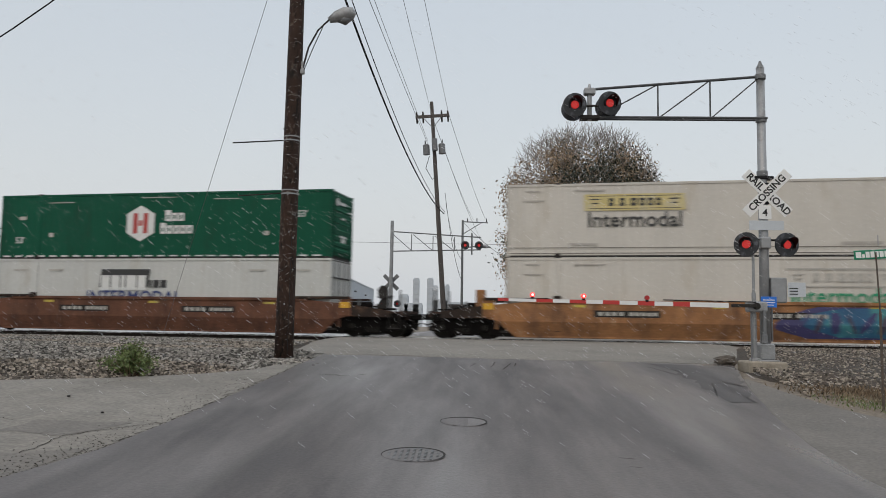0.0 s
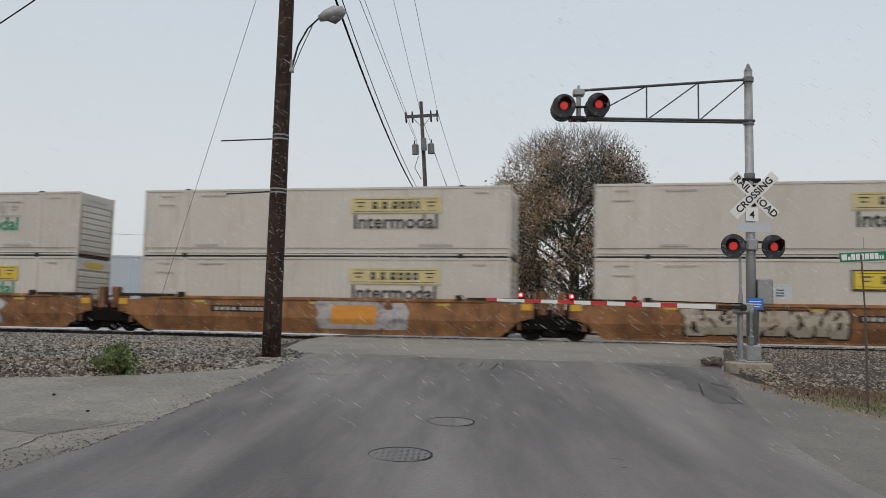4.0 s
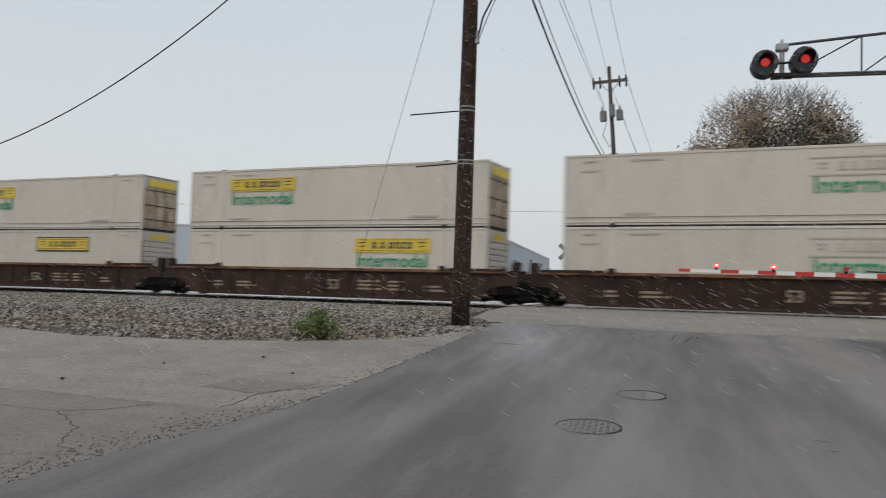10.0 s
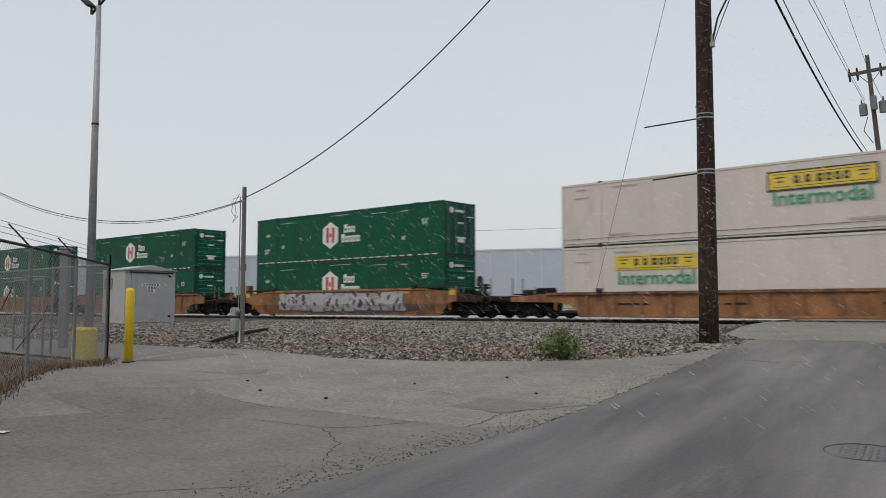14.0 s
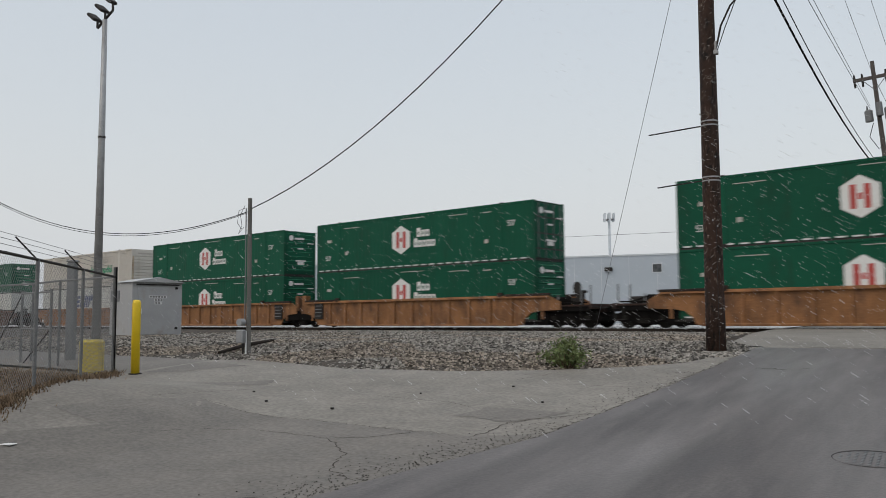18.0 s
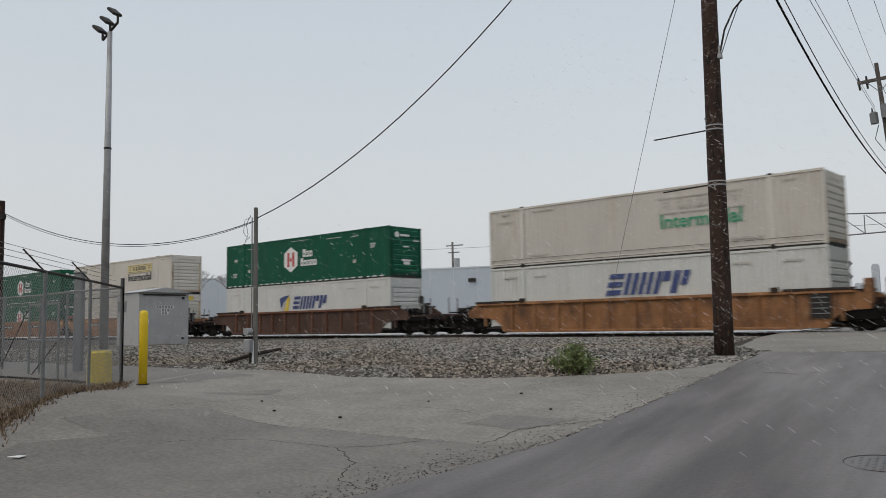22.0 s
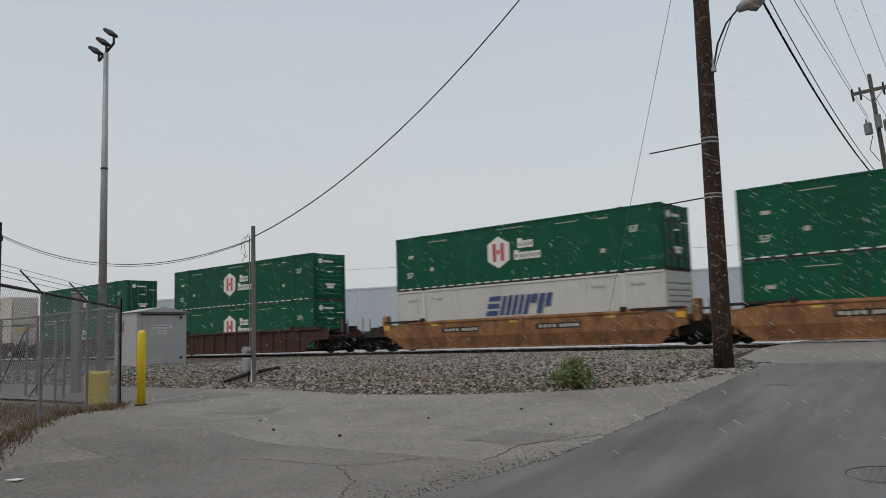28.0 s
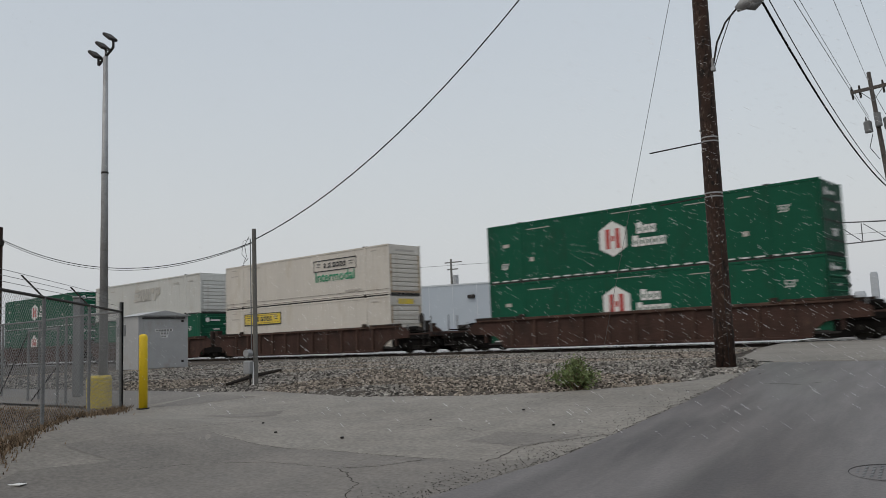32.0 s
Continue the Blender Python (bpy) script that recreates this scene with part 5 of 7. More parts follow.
# right end at the start, upper box, lower box, paint, kind of side, ends, graffiti
TRAIN = [
    (17.46, (CREAM, "yp", -3.1, 0), (CREAM, "f", 4.3, 0), W_ORANGE, "deep", "coupled", "coupled", "blue 2.0 7.6 0.24 1.40"),
    (-6.04, (HEX, "", -0.9, 0), ("blocky", "", -1.0, 0), W_RED, "deep", "coupled", "coupled", ""),
    (-29.88, (CREAM, "yp", 3.2, 0), (CREAM, "yo", 3.2, 0), W_ORANGE, "deep", "joint", "coupled", "grey -4.8 0.6 0.26 1.44"),
    (-49.30, (CREAM, "yp", 3.3, 0), (CREAM, "yp", 3.3, 0), W_ORANGE, "deep", "joint", "joint", "patch 0.0 4.0 0.3 1.46"),
    (-68.65, (CREAM, "f", 3.2, 0), (CREAM, "yg", 3.2, 0), W_ORANGE, "deep", "coupled", "joint", "white 0.6 4.6 0.24 1.46"),
    (-92.55, (CREAM, "yg", 3.4, 0), (CREAM, "yg", 3.4, 0), W_ORANGE, "low", "coupled", "coupled", ""),
    (-116.40, (CREAM, "f", 3.0, 0), (CREAM, "f", 3.0, 0), W_DARK, "dark", "joint", "coupled", ""),
    (-135.85, (CREAM, "ygd", -3.7, 0), (CREAM, "yg", 3.5, 0), W_DARK, "dark", "joint", "joint", ""),
    (-155.21, (CREAM, "ygd", -3.5, 0), (CREAM, "yo", 2.4, 0), W_DARK, "dark", "coupled", "joint", ""),
    (-178.40, (CREAM, "yb", 3.4, 0), (CREAM, "yg", -3.4, 0), W_ORANGE, "low", "coupled", "coupled", ""),
    (-201.80, (HEX, "", -0.9, 0), (HEX, "", -0.9, 0), W_ORANGE, "deep", "coupled", "coupled", "bold -5.6 5.0 0.22 1.50"),
    (-225.30, (HEX, "", -0.9, 0), (HEX, "", -0.9, 0), W_ORANGE, "rib", "coupled", "coupled", ""),
    (-248.76, (HEX, "", -0.9, 0), (HEX, "", -0.9, 0), W_ORANGE, "rib", "joint", "coupled", ""),
    (-268.15, (HEX, "", -0.9, 0), (HEX, "", -0.9, 0), W_ORANGE, "rib", "joint", "joint", ""),
    (-287.60, (CREAM, "f", 3.1, 1), (SLANT, "", 0.4, 1), W_ORANGE, "rib", "coupled", "joint", ""),
    (-310.96, (HEX, "", -0.9, 0), (SLANT, "flag", 0.7, 0), W_BROWN, "rib", "coupled", "coupled", ""),
    (-334.45, (CREAM, "yp", 3.3, 1), (CREAM, "y", 3.3, 1), W_ORANGE, "deep", "joint", "coupled", ""),
    (-353.55, (HEX, "", -0.9, 0), (HEX, "", -0.9, 0), W_ORANGE, "deep", "joint", "joint", ""),
    (-372.96, (HEX, "", -0.85, 0), (SLANT, "", 0.1, 1), W_ORANGE, "deep", "coupled", "joint", ""),
    (-396.33, (HEX, "", -0.9, 0), (HEX, "", -0.9, 0), W_RUST, "rib", "coupled", "coupled", ""),
    (-419.63, (HEX, "", -0.9, 0), (HEX, "", -0.9, 0), W_RUST, "rib", "coupled", "coupled", ""),
    (-442.94, (CREAM, "fk", 3.4, 0), (CREAM, "yo", -3.9, 0), W_RUST, "rib", "joint", "coupled", ""),
    (-462.30, (SLANT, "grey", 0.3, 1), (HEX, "", -0.9, 0), W_RUST, "rib", "joint", "joint", ""),
    (-481.90, (HEX, "", -0.9, 0), (HEX, "", -0.9, 0), W_RUST, "rib", "coupled", "joint", ""),
]
# seconds and metres run by the train
RUN = [(0, 0), (2, 25.60), (4, 51.24), (6, 77.03), (8, 103.06), (10, 128.94), (12, 154.27), (13.5, 173.1), (15.5, 198.95), (17.5, 225.3), (20, 257.6), (22, 283.7), (24, 309.9), (26, 336.2), (28, 362.55), (30, 389.03), (32, 415.73)]
SAYS = {
    ("cream", "y"): "cream-white container with yellow logo panel", ("cream", "yg"): "cream-white container with yellow panel and green word",
    ("cream", "yp"): "cream-white container with faded yellow logo panel", ("cream", "ygd"): "cream-white container with yellow panel and rusty doors",
    ("cream", "yb"): "cream-white container with black-edged yellow panel",
    ("cream", "yo"): "cream-white container with bordered yellow panel", ("cream", "f"): "cream-white container with faded logo",
    ("cream", "fk"): "cream-white container with outlined logo", ("hexagon", ""): "dark green container with white hexagon emblem",
    ("slant", ""): "ribbed white container with slanted blue logo", ("slant", "flag"): "white container with emblem and blue logo",
    ("slant", "grey"): "ribbed white container with faded slanted logo", ("blocky", ""): "white container with black block logo",
}
MOVING = []


def build_train():
    colour = {W_ORANGE: "orange", W_RUST: "rust-brown", W_BROWN: "brown", W_DARK: "dark brown", W_RED: "red-brown"}
    for s_right, upper, lower, paint, sort, left, right, tag in TRAIN:
        s = s_right - HALF
        words = f"{colour[paint]} {'smooth-sided' if sort == 'deep' else 'low-sided' if sort == 'low' else 'ribbed'} well car on steel wheels" + (", tagged with graffiti" if tag else "")
        MOVING.append((well_car(track_pose(s), paint, sort, left, right, words, tag), s, 0.0))
        for spec, z, where in ((lower, 0.36, "in a rail car"), (upper, 0.39 + TALL, "stacked on top")):
            MOVING.append((container(spec[0], spec[1], spec[2], track_pose(s, z), SAYS[spec[:2]] + ", " + where, spec[3]), s, z))


build_train()


# ---- crossing signals ----
def lamp_head(owner, x, y, z, turn, tilt=0, lit=True, size=1.0):
    """A round flasher: black background disc, hood, red lens, on a short arm."""
    m = pose(x, y, z, tilt, 0, turn)
    h = part("flasher", Shape().tube([(0, 0.02, 0), (0, -0.03, 0)], [0.25 * size, 0.25 * size], 28), FLASHER, owner, "round black flasher", at=m)
    n = 20
    hood = Shape()
    for k in range(n):
        a, b = (radians(-35 + 250 * q / n) for q in (k, k + 1))
        r = 0.135 * size
        la, lb = (0.30 * size * (0.35 + 0.65 * max(0, math.sin(q)) ** 0.7) for q in (a, b))
        hood.put([(r * math.cos(a), -0.03, r * math.sin(a)), (r * math.cos(b), -0.03, r * math.sin(b)), (r * 1.05 * math.cos(b), -0.03 - lb, r * 1.05 * math.sin(b)), (r * 1.05 * math.cos(a), -0.03 - la, r * 1.05 * math.sin(a))], [(0, 1, 2, 3)])
    part("hood", hood, BLACK, h)
    part("lens", Shape().tube([(0, -0.03, 0), (0, -0.06, 0)], [0.088 * size, 0.07 * size], 20), LIT if lit else DIM, h, "glowing red lens" if lit else "dim red lens")
    part("housing", Shape().tube([(0, 0.02, 0), (0, 0.16, 0)], [0.15 * size, 0.11 * size], 14), BLACK, h)
    return h


def crossbuck(owner, x, y, z, turn, words=True):
    for k, (ang, a, b) in enumerate(((45, "CROSSING", ""), (-45, "RAIL", "ROAD"))):
        m = pose(x, y + 0.012 * k, z, 0, 0, turn) @ Matrix.Rotation(radians(-ang), 4, "Y")
        blade = part("crossbuck_blade", Shape().box(-0.61, 0.61, -0.006, 0.006, -0.115, 0.115, 0.004), SIGN_W if words else GALV_D, owner, "white crossbuck blade" if words else "grey back of a crossbuck blade", at=m)
        if words:
            for w, off in (((a, -0.33), (b, 0.33)) if b else ((a, 0.0),)):
                part("lettering", lettering(w, 0.205, SIGN_K, 0.005), None, blade, "black capital letters", at=pose(off, -0.009, 0))


def signal_mast():
    bx, by = 6.03, 17.38
    ob = thing("crossing_signal", "grey cantilever crossing signal with crossbuck and red flashers", "crossing signal", pose(bx, by, 0))
    part("foundation", Shape().box(-0.46, 0.30, -0.40, 0.40, 0.40, 0.80, 0.03), FOUND, ob, "weathered tan concrete foundation")
    part("base_box", Shape().box(-0.15, 0.15, -0.15, 0.15, 0.82, 1.16, 0.03).box(-0.21, 0.21, -0.21, 0.21, 0.795, 0.83, 0.01), GALV, ob)
    part("mast", Shape().tube([(0, 0, 1.12), (0, 0, 3.1), (0, 0, 7.0)], [0.108, 0.098, 0.085], 16), GALV, ob, smooth=True)
    part("finial", Shape().tube([(0, 0, 6.98), (0, 0, 7.06), (0, 0, 7.14)], [0.09, 0.05, 0.02], 12), GALV_D, ob)
    for z in (5.87, 6.80, 4.72):
        part("clamp", Shape().tube([(0, 0, z - 0.06), (0, 0, z + 0.04)], 0.112, 14), GALV_D, ob)
    end, low = 2.42 - bx, 5.88
    up0, up1 = 6.80, 6.50
    for y in (-0.09, 0.09):
        part("lower_chord", Shape().tube([(0.1, y, low), (end, y, low)], 0.026, 8), CHORD, ob)
    part("upper_chord", Shape().tube([(0, 0, up0), (end, 0, up1)], 0.03, 8), CHORD, ob)
    xs = [0.0, -1.06, -2.16, -3.0]
    zt = lambda x: up0 + (up1 - up0) * x / end
    for i in (1, 2):
        part("strut", Shape().tube([(xs[i], 0, low), (xs[i], 0, zt(xs[i]))], 0.018, 6), CHORD, ob)
        part("brace", Shape().tube([(xs[i], 0, low), (xs[i - 1], 0, zt(xs[i - 1]))], 0.016, 6), CHORD, ob)
    part("brace", Shape().tube([(xs[3], 0, 6.15), (xs[2], 0, zt(xs[2]))], 0.016, 6), CHORD, ob)
    part("end_post", Shape().tube([(end, 0, low - 0.05), (end, 0, 6.5)], 0.05, 10).box(end - 0.12, end + 0.12, -0.1, 0.1, 6.38, 6.52, 0.02).tube([(end, 0, 6.5), (end, 0, 6.62)], [0.05, 0.02], 8), GALV, ob)
    part("end_plate", Shape().box(end - 0.2, end + 0.2, -0.12, 0.12, low - 0.04, low + 0.04, 0.01), STEEL_D, ob)
    part("flasher_arm", Shape().tube([(end - 0.32, -0.05, 6.12), (end + 0.36, -0.05, 6.14)], 0.025, 6), STEEL_D, ob)
    lamp_head(ob, end - 0.33, -0.16, 6.12, 0, 4, lit=True)
    lamp_head(ob, end + 0.40, -0.16, 6.16, 10, 4, lit=True)
    lamp_head(ob, end - 0.33, 0.20, 6.12, 180, 0, lit=False)
    lamp_head(ob, end + 0.40, 0.20, 6.16, 180, 0, lit=False)
    # lower heads, crossbuck and plates on the mast
    part("junction_box", Shape().box(-0.11, 0.11, -0.15, 0.12, 3.12, 3.36, 0.02), GALV, ob)
    part("flasher_arm", Shape().tube([(-0.36, -0.06, 3.3), (0.38, -0.06, 3.3)], 0.025, 6), STEEL_D, ob)
    lamp_head(ob, -0.40, -0.14, 3.20, -22, 2, lit=True)
    lamp_head(ob, 0.42, -0.14, 3.20, 8, 2, lit=True)
    crossbuck(ob, 0.05, -0.13, 4.28, -3)
    part("bracket", Shape().box(-0.2, 0.2, -0.12, 0.12, 4.58, 4.64, 0.01).box(-0.1, 0.1, -0.115, 0.0, 4.05, 4.5, 0.01), BLACK, ob)
    t = part("number_plate", Shape().box(-0.13, 0.13, -0.128, -0.118, 3.73, 4.02, 0.003), SIGN_W, ob, "white plate with a 4")
    part("lettering", lettering("4", 0.22, SIGN_K, 0.003), None, t, "black figure 4", at=pose(0.0, -0.131, 3.86))
    part("plate", Shape().box(-0.33, 0.38, -0.126, -0.116, 3.50, 3.70, 0.003), WAREHOUSE_T, ob, "plain pale plate")
    part("sign_plate", Shape().box(-0.15, 0.17, -0.21, -0.2, 1.90, 2.12, 0.004), SIGN_B, ob, "blue notice plate")
    for x0, x1, z, h in ((-0.11, 0.13, 2.04, 0.02), (-0.11, 0.13, 1.99, 0.015), (-0.09, 0.11, 1.94, 0.015)):
        part("notice_bar", Shape().box(x0, x1, -0.214, -0.21, z, z + h), SIGN_W, ob, "unreadable pale line")
    part("relay_box", Shape().box(0.10, 0.42, -0.12, 0.22, 2.0, 2.52, 0.02), GALV, ob)
    part("side_plate", Shape().box(0.42, 0.78, -0.16, -0.15, 2.12, 2.42, 0.003), WAREHOUSE_T, ob, "pale plate with dark lines")
    for z in (2.17, 2.23, 2.29):
        part("plate_line", Shape().box(0.45, 0.62, -0.166, -0.16, z, z + 0.02), SIGN_K, ob)
    part("conduit", Shape().tube([(0.13, -0.02, 1.2), (0.13, -0.02, 2.0)], 0.02, 6), GALV_D, ob)


signal_mast()


def gate():
    px, py = 5.78, 17.30
    ob = thing("crossing_gate", "lowered red and white striped crossing gate with red lamps", "crossing gate", pose(px, py, 0))
    part("post", Shape().tube([(0.0, 0, 0.7), (0.0, 0, 2.2)], 0.045, 10).tube([(0.0, 0, 2.15), (0.0, 0, 3.1)], 0.03, 8).box(-0.09, 0.10, -0.1, 0.1, 0.78, 0.86, 0.02), GALV, ob)
    part("mechanism", Shape().box(-0.16, 0.24, -0.15, 0.10, 1.80, 2.02, 0.03), GALV, ob)
    part("conduit", Shape().tube([(-0.08, -0.06, 0.8), (-0.08, -0.06, 1.8)], 0.018, 6), GALV_D, ob)
    part("counterweight_arm", Shape().box(0.12, 0.18, -0.20, -0.15, 1.15, 1.85, 0.01).box(0.09, 0.21, -0.21, -0.14, 1.15, 1.35, 0.02), GALV_D, ob)
    part("hub", Shape().disc((0.0, -0.17, 1.92), (0, 1, 0), 0.07, 0.06, 16), STEEL_D, ob)
    part("arm_clamp", Shape().box(-0.52, -0.02, -0.225, -0.175, 1.89, 1.96, 0.01), STEEL_D, ob)
    part("stay_rod", Shape().tube([(-0.02, -0.2, 2.0), (-1.9, -0.2, 2.02)], 0.014, 6), BLACK, ob, "thin black stay rod")
    tip, root = 0.5 - px, 5.2 - px
    mid = lambda x: 1.925 + 0.055 * (root - x) / (root - tip)
    tall = lambda x: 0.050 - 0.020 * (root - x) / (root - tip)
    cuts = [tip, 0.72 - px]
    for c in (1.46, 2.14, 2.82, 3.53, 4.25):
        cuts += [c - 0.17 - px, c + 0.17 - px]
    cuts.append(root)
    for k, (a, b) in enumerate(zip(cuts, cuts[1:])):
        part("arm_stripe", Shape().slab([(a, mid(a) - tall(a)), (b, mid(b) - tall(b)), (b, mid(b) + tall(b)), (a, mid(a) + tall(a))], -0.215, -0.185), SIGN_W if k % 2 else RED, ob, "reflective gate stripe")
    for x, lit in ((1.21 - px, True), (2.26 - px, True), (3.55 - px, False)):
        l = part("gate_lamp", Shape().box(x - 0.03, x + 0.03, -0.23, -0.17, mid(x) + 0.03, mid(x) + 0.075, 0.008), BLACK, ob)
        part("lens", Shape().disc((x, -0.2, mid(x) + 0.115), (0, 1, 0), 0.048, 0.08, 14), GATE_LIT if lit else DIM, l, "glowing red lens" if lit else "dim red lens")
        if lit:
            part("lamp_core", Shape().disc((x, -0.243, mid(x) + 0.115), (0, 1, 0), 0.026, 0.01, 12), HOT, l, "bright lamp core")


gate()


def far_signal():
    ob = thing("crossing_signal", "grey cantilever crossing signal across the tracks, seen from behind", "crossing signal", pose(-5.0, 49.7, 0.76))
    part("mast", Shape().tube([(0, 0, 0), (0, 0, 7.0)], [0.13, 0.1], 12), GALV, ob)
    for z0, z1 in ((6.35, 6.05), (5.15, 5.3)):
        part("chord", Shape().tube([(0, 0, z0), (5.4, 0, z1)], 0.04, 6), GALV_D, ob)
    for x in (1.2, 2.5, 3.8):
        part("strut", Shape().tube([(x, 0, 5.2), (x, 0, 6.25 - 0.05 * x)], 0.028, 5), GALV_D, ob)
        part("brace", Shape().tube([(x, 0, 5.2), (x - 1.2, 0, 6.3 - 0.05 * x)], 0.024, 5), GALV_D, ob)
    part("end_post", Shape().tube([(4.85, 0, 5.0), (4.85, 0, 6.3)], 0.05, 8), GALV_D, ob)
    lamp_head(ob, 4.45, -0.15, 5.55, 0, 0, lit=True)
    lamp_head(ob, 5.28, -0.15, 5.55, 0, 0, lit=True)
    crossbuck(ob, -0.02, 0.15, 3.27, 0, words=False)
    lamp_head(ob, -0.45, -0.15, 1.97, 0, 0, lit=True, size=0.85)
    lamp_head(ob, 0.42, -0.15, 1.97, 0, 0, lit=False, size=0.85)
    part("base_box", Shape().box(-0.25, 0.25, -0.25, 0.25, 0.0, 0.4, 0.03), GALV, ob)
    g = thing("street_lamp", "slim grey pole with a short arm beyond the tracks", "pole", pose(-0.75, 52, 0.85))
    part("pole", Shape().tube([(0, 0, 0), (0, 0, 7.3)], [0.09, 0.07], 10), GALV_D, g)
    part("arm", Shape().tube([(0, 0, 7.2), (1.6, 0, 7.15)], 0.04, 6).tube([(0, 0, 6.4), (1.2, 0, 7.15)], 0.025, 5), GALV_D, g)
    part("lamp_head", Shape().tube([(0.3, -0.1, 5.55), (0.7, -0.1, 5.62), (1.5, -0.1, 5.62), (1.8, -0.1, 5.58)], [0.03, 0.05, 0.11, 0.03], 10), GALV_D, g, "grey street lamp head")
    for x in (0.3, 0.9, 1.5):
        part("insulator", Shape().tube([(x, 0, 7.18), (x, 0, 7.42)], 0.035, 6), STEEL_D, g)


far_signal()


# ---- poles and wires ----
def utility_pole():
    x, y = -3.68, 16.08
    ob = thing("utility_pole", "dark weathered wooden utility pole with a street lamp arm", "utility pole", pose(x, y, land(x, y) - 0.1, 0, 0.25, 0))
    part("shaft", Shape().tube([(0, 0, z) for z in (0, 1, 2.5, 4, 6, 8, 10, 11.8)], [0.185, 0.178, 0.17, 0.163, 0.153, 0.143, 0.13, 0.12], 18), WOOD, ob, smooth=True)
    for z, r in ((4.42, 0.166), (4.50, 0.166), (3.42, 0.17), (3.35, 0.17)):
        part("band", Shape().tube([(0, 0, z), (0, 0, z + 0.025)], r, 18), GALV, ob, "pale steel band")
    for z, l in ((4.44, 1.0), (3.38, 0.85)):
        part("rod", Shape().tube([(-0.15, -0.03, z), (-0.15 - l, -0.12, z - 0.08)], 0.014, 6), STEEL_D, ob, "thin steel rod")
    part("bracket", Shape().box(0.06, 0.21, -0.08, 0.02, 5.8, 5.88, 0.01).box(0.13, 0.19, -0.05, 0.01, 5.87, 6.06, 0.01), GALV, ob)
    arm = [(0.17, -0.03, 5.9), (0.27, -0.02, 6.35), (0.45, 0, 6.72), (0.72, 0.02, 7.0)]
    part("lamp_arm", Shape().tube(arm, 0.019, 8), STEEL_D, ob, "thin dark steel arm")
    part("lamp_brace", Shape().tube([(0.19, -0.03, 5.86), (0.34, 0, 6.3), (0.56, 0, 6.83)], 0.009, 6), STEEL_D, ob)
    head = part("lamp_head", Shape().tube([(0.66, 0.02, 6.93), (0.80, 0.02, 7.0), (0.98, 0.02, 7.06), (1.14, 0.02, 7.08), (1.2, 0.02, 7.07)], [0.06, 0.115, 0.15, 0.12, 0.03], 14), GALV, ob, "grey cobra lamp head", smooth=True)
    part("lamp_glass", Shape().tube([(0.84, 0.02, 6.94), (0.98, 0.02, 6.94), (1.12, 0.02, 6.99)], [0.05, 0.11, 0.05], 12), GALV_D, head, smooth=True)
    for k in range(9):
        z = 0.9 + 0.47 * k + random.uniform(-0.2, 0.2)
        a = random.uniform(2.6, 5.8)
        if z < 6:
            part("staple", STAPLE, None, ob, at=pose(0.17 * math.cos(a), 0.17 * math.sin(a), z))
    pole_flecks(ob)
    part("ground_wire", Shape().tube([(0.1, -0.16, 0.1), (0.1, -0.145, 2.6)], 0.006, 5), STEEL_D, ob)


def pole_flecks(owner):
    """Slivers of wet snow caught on the windward face of the pole."""
    rng, s = random.Random(31), Shape()
    for k in range(190):
        z = rng.uniform(0.4, 7.4)
        r = 0.185 - 0.0055 * z
        a, da = rng.uniform(math.pi * 0.95, math.pi * 1.95), rng.uniform(0.08, 0.5)
        tilt = rng.uniform(-0.02, 0.05)
        pts = [((r + 0.001) * math.cos(a + da * q), (r + 0.001) * math.sin(a + da * q), z + tilt * q) for q in (-0.5, 0, 0.5)]
        s.tube(pts, [0.001, rng.uniform(0.0025, 0.0055), 0.001], 4, False)
    part("snow_fleck", s, FLECK, owner, "slivers of wet snow stuck to the wood", kind="stuff")


STAPLE = Shape().box(-0.01, 0.01, -0.016, 0.01, -0.014, 0.014).mesh("staple", GALV)
utility_pole()


def far_pole():
    ob = thing("utility_pole", "tall wooden utility pole with crossarm and transformers", "utility pole", pose(-1.62, 47.9, 0.8, 0, -4.2, 0))
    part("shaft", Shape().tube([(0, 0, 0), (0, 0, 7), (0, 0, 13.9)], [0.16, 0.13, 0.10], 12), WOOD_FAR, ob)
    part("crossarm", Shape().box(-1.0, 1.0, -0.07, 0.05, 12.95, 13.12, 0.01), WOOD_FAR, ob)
    for sx in (-1, 1):
        part("brace", Shape().tube([(sx * 0.55, -0.08, 12.96), (0, -0.14, 12.3)], 0.02, 5), GALV_D, ob)
        for x in (0.92, 0.55):
            part("insulator", Shape().tube([(sx * x, 0, 12.65), (sx * x, 0, 12.95)], [0.05, 0.06], 8).tube([(sx * x, 0, 13.12), (sx * x, 0, 13.34)], [0.06, 0.04], 8), STEEL_D, ob)
        t = part("transformer", Shape().tube([(sx * 0.46, -0.2, 10.7), (sx * 0.46, -0.2, 11.25), (sx * 0.46, -0.2, 11.32)], [0.2, 0.2, 0.12], 14), GALV_D, ob, "grey transformer can")
        part("bushing", Shape().tube([(sx * 0.5, -0.2, 11.3), (sx * 0.5, -0.2, 11.55)], [0.05, 0.03], 6), STEEL_D, t)
    part("transformer", Shape().tube([(0.05, -0.3, 10.9), (0.05, -0.3, 11.6)], 0.17, 14), GALV_D, ob, "grey transformer can")
    part("drop_wire", Shape().tube([(-0.3, -0.2, 10.6), (-0.55, -0.2, 9.9), (-0.2, -0.2, 9.2), (0, -0.2, 9.4)], 0.02, 5), WIRE, ob)


far_pole()


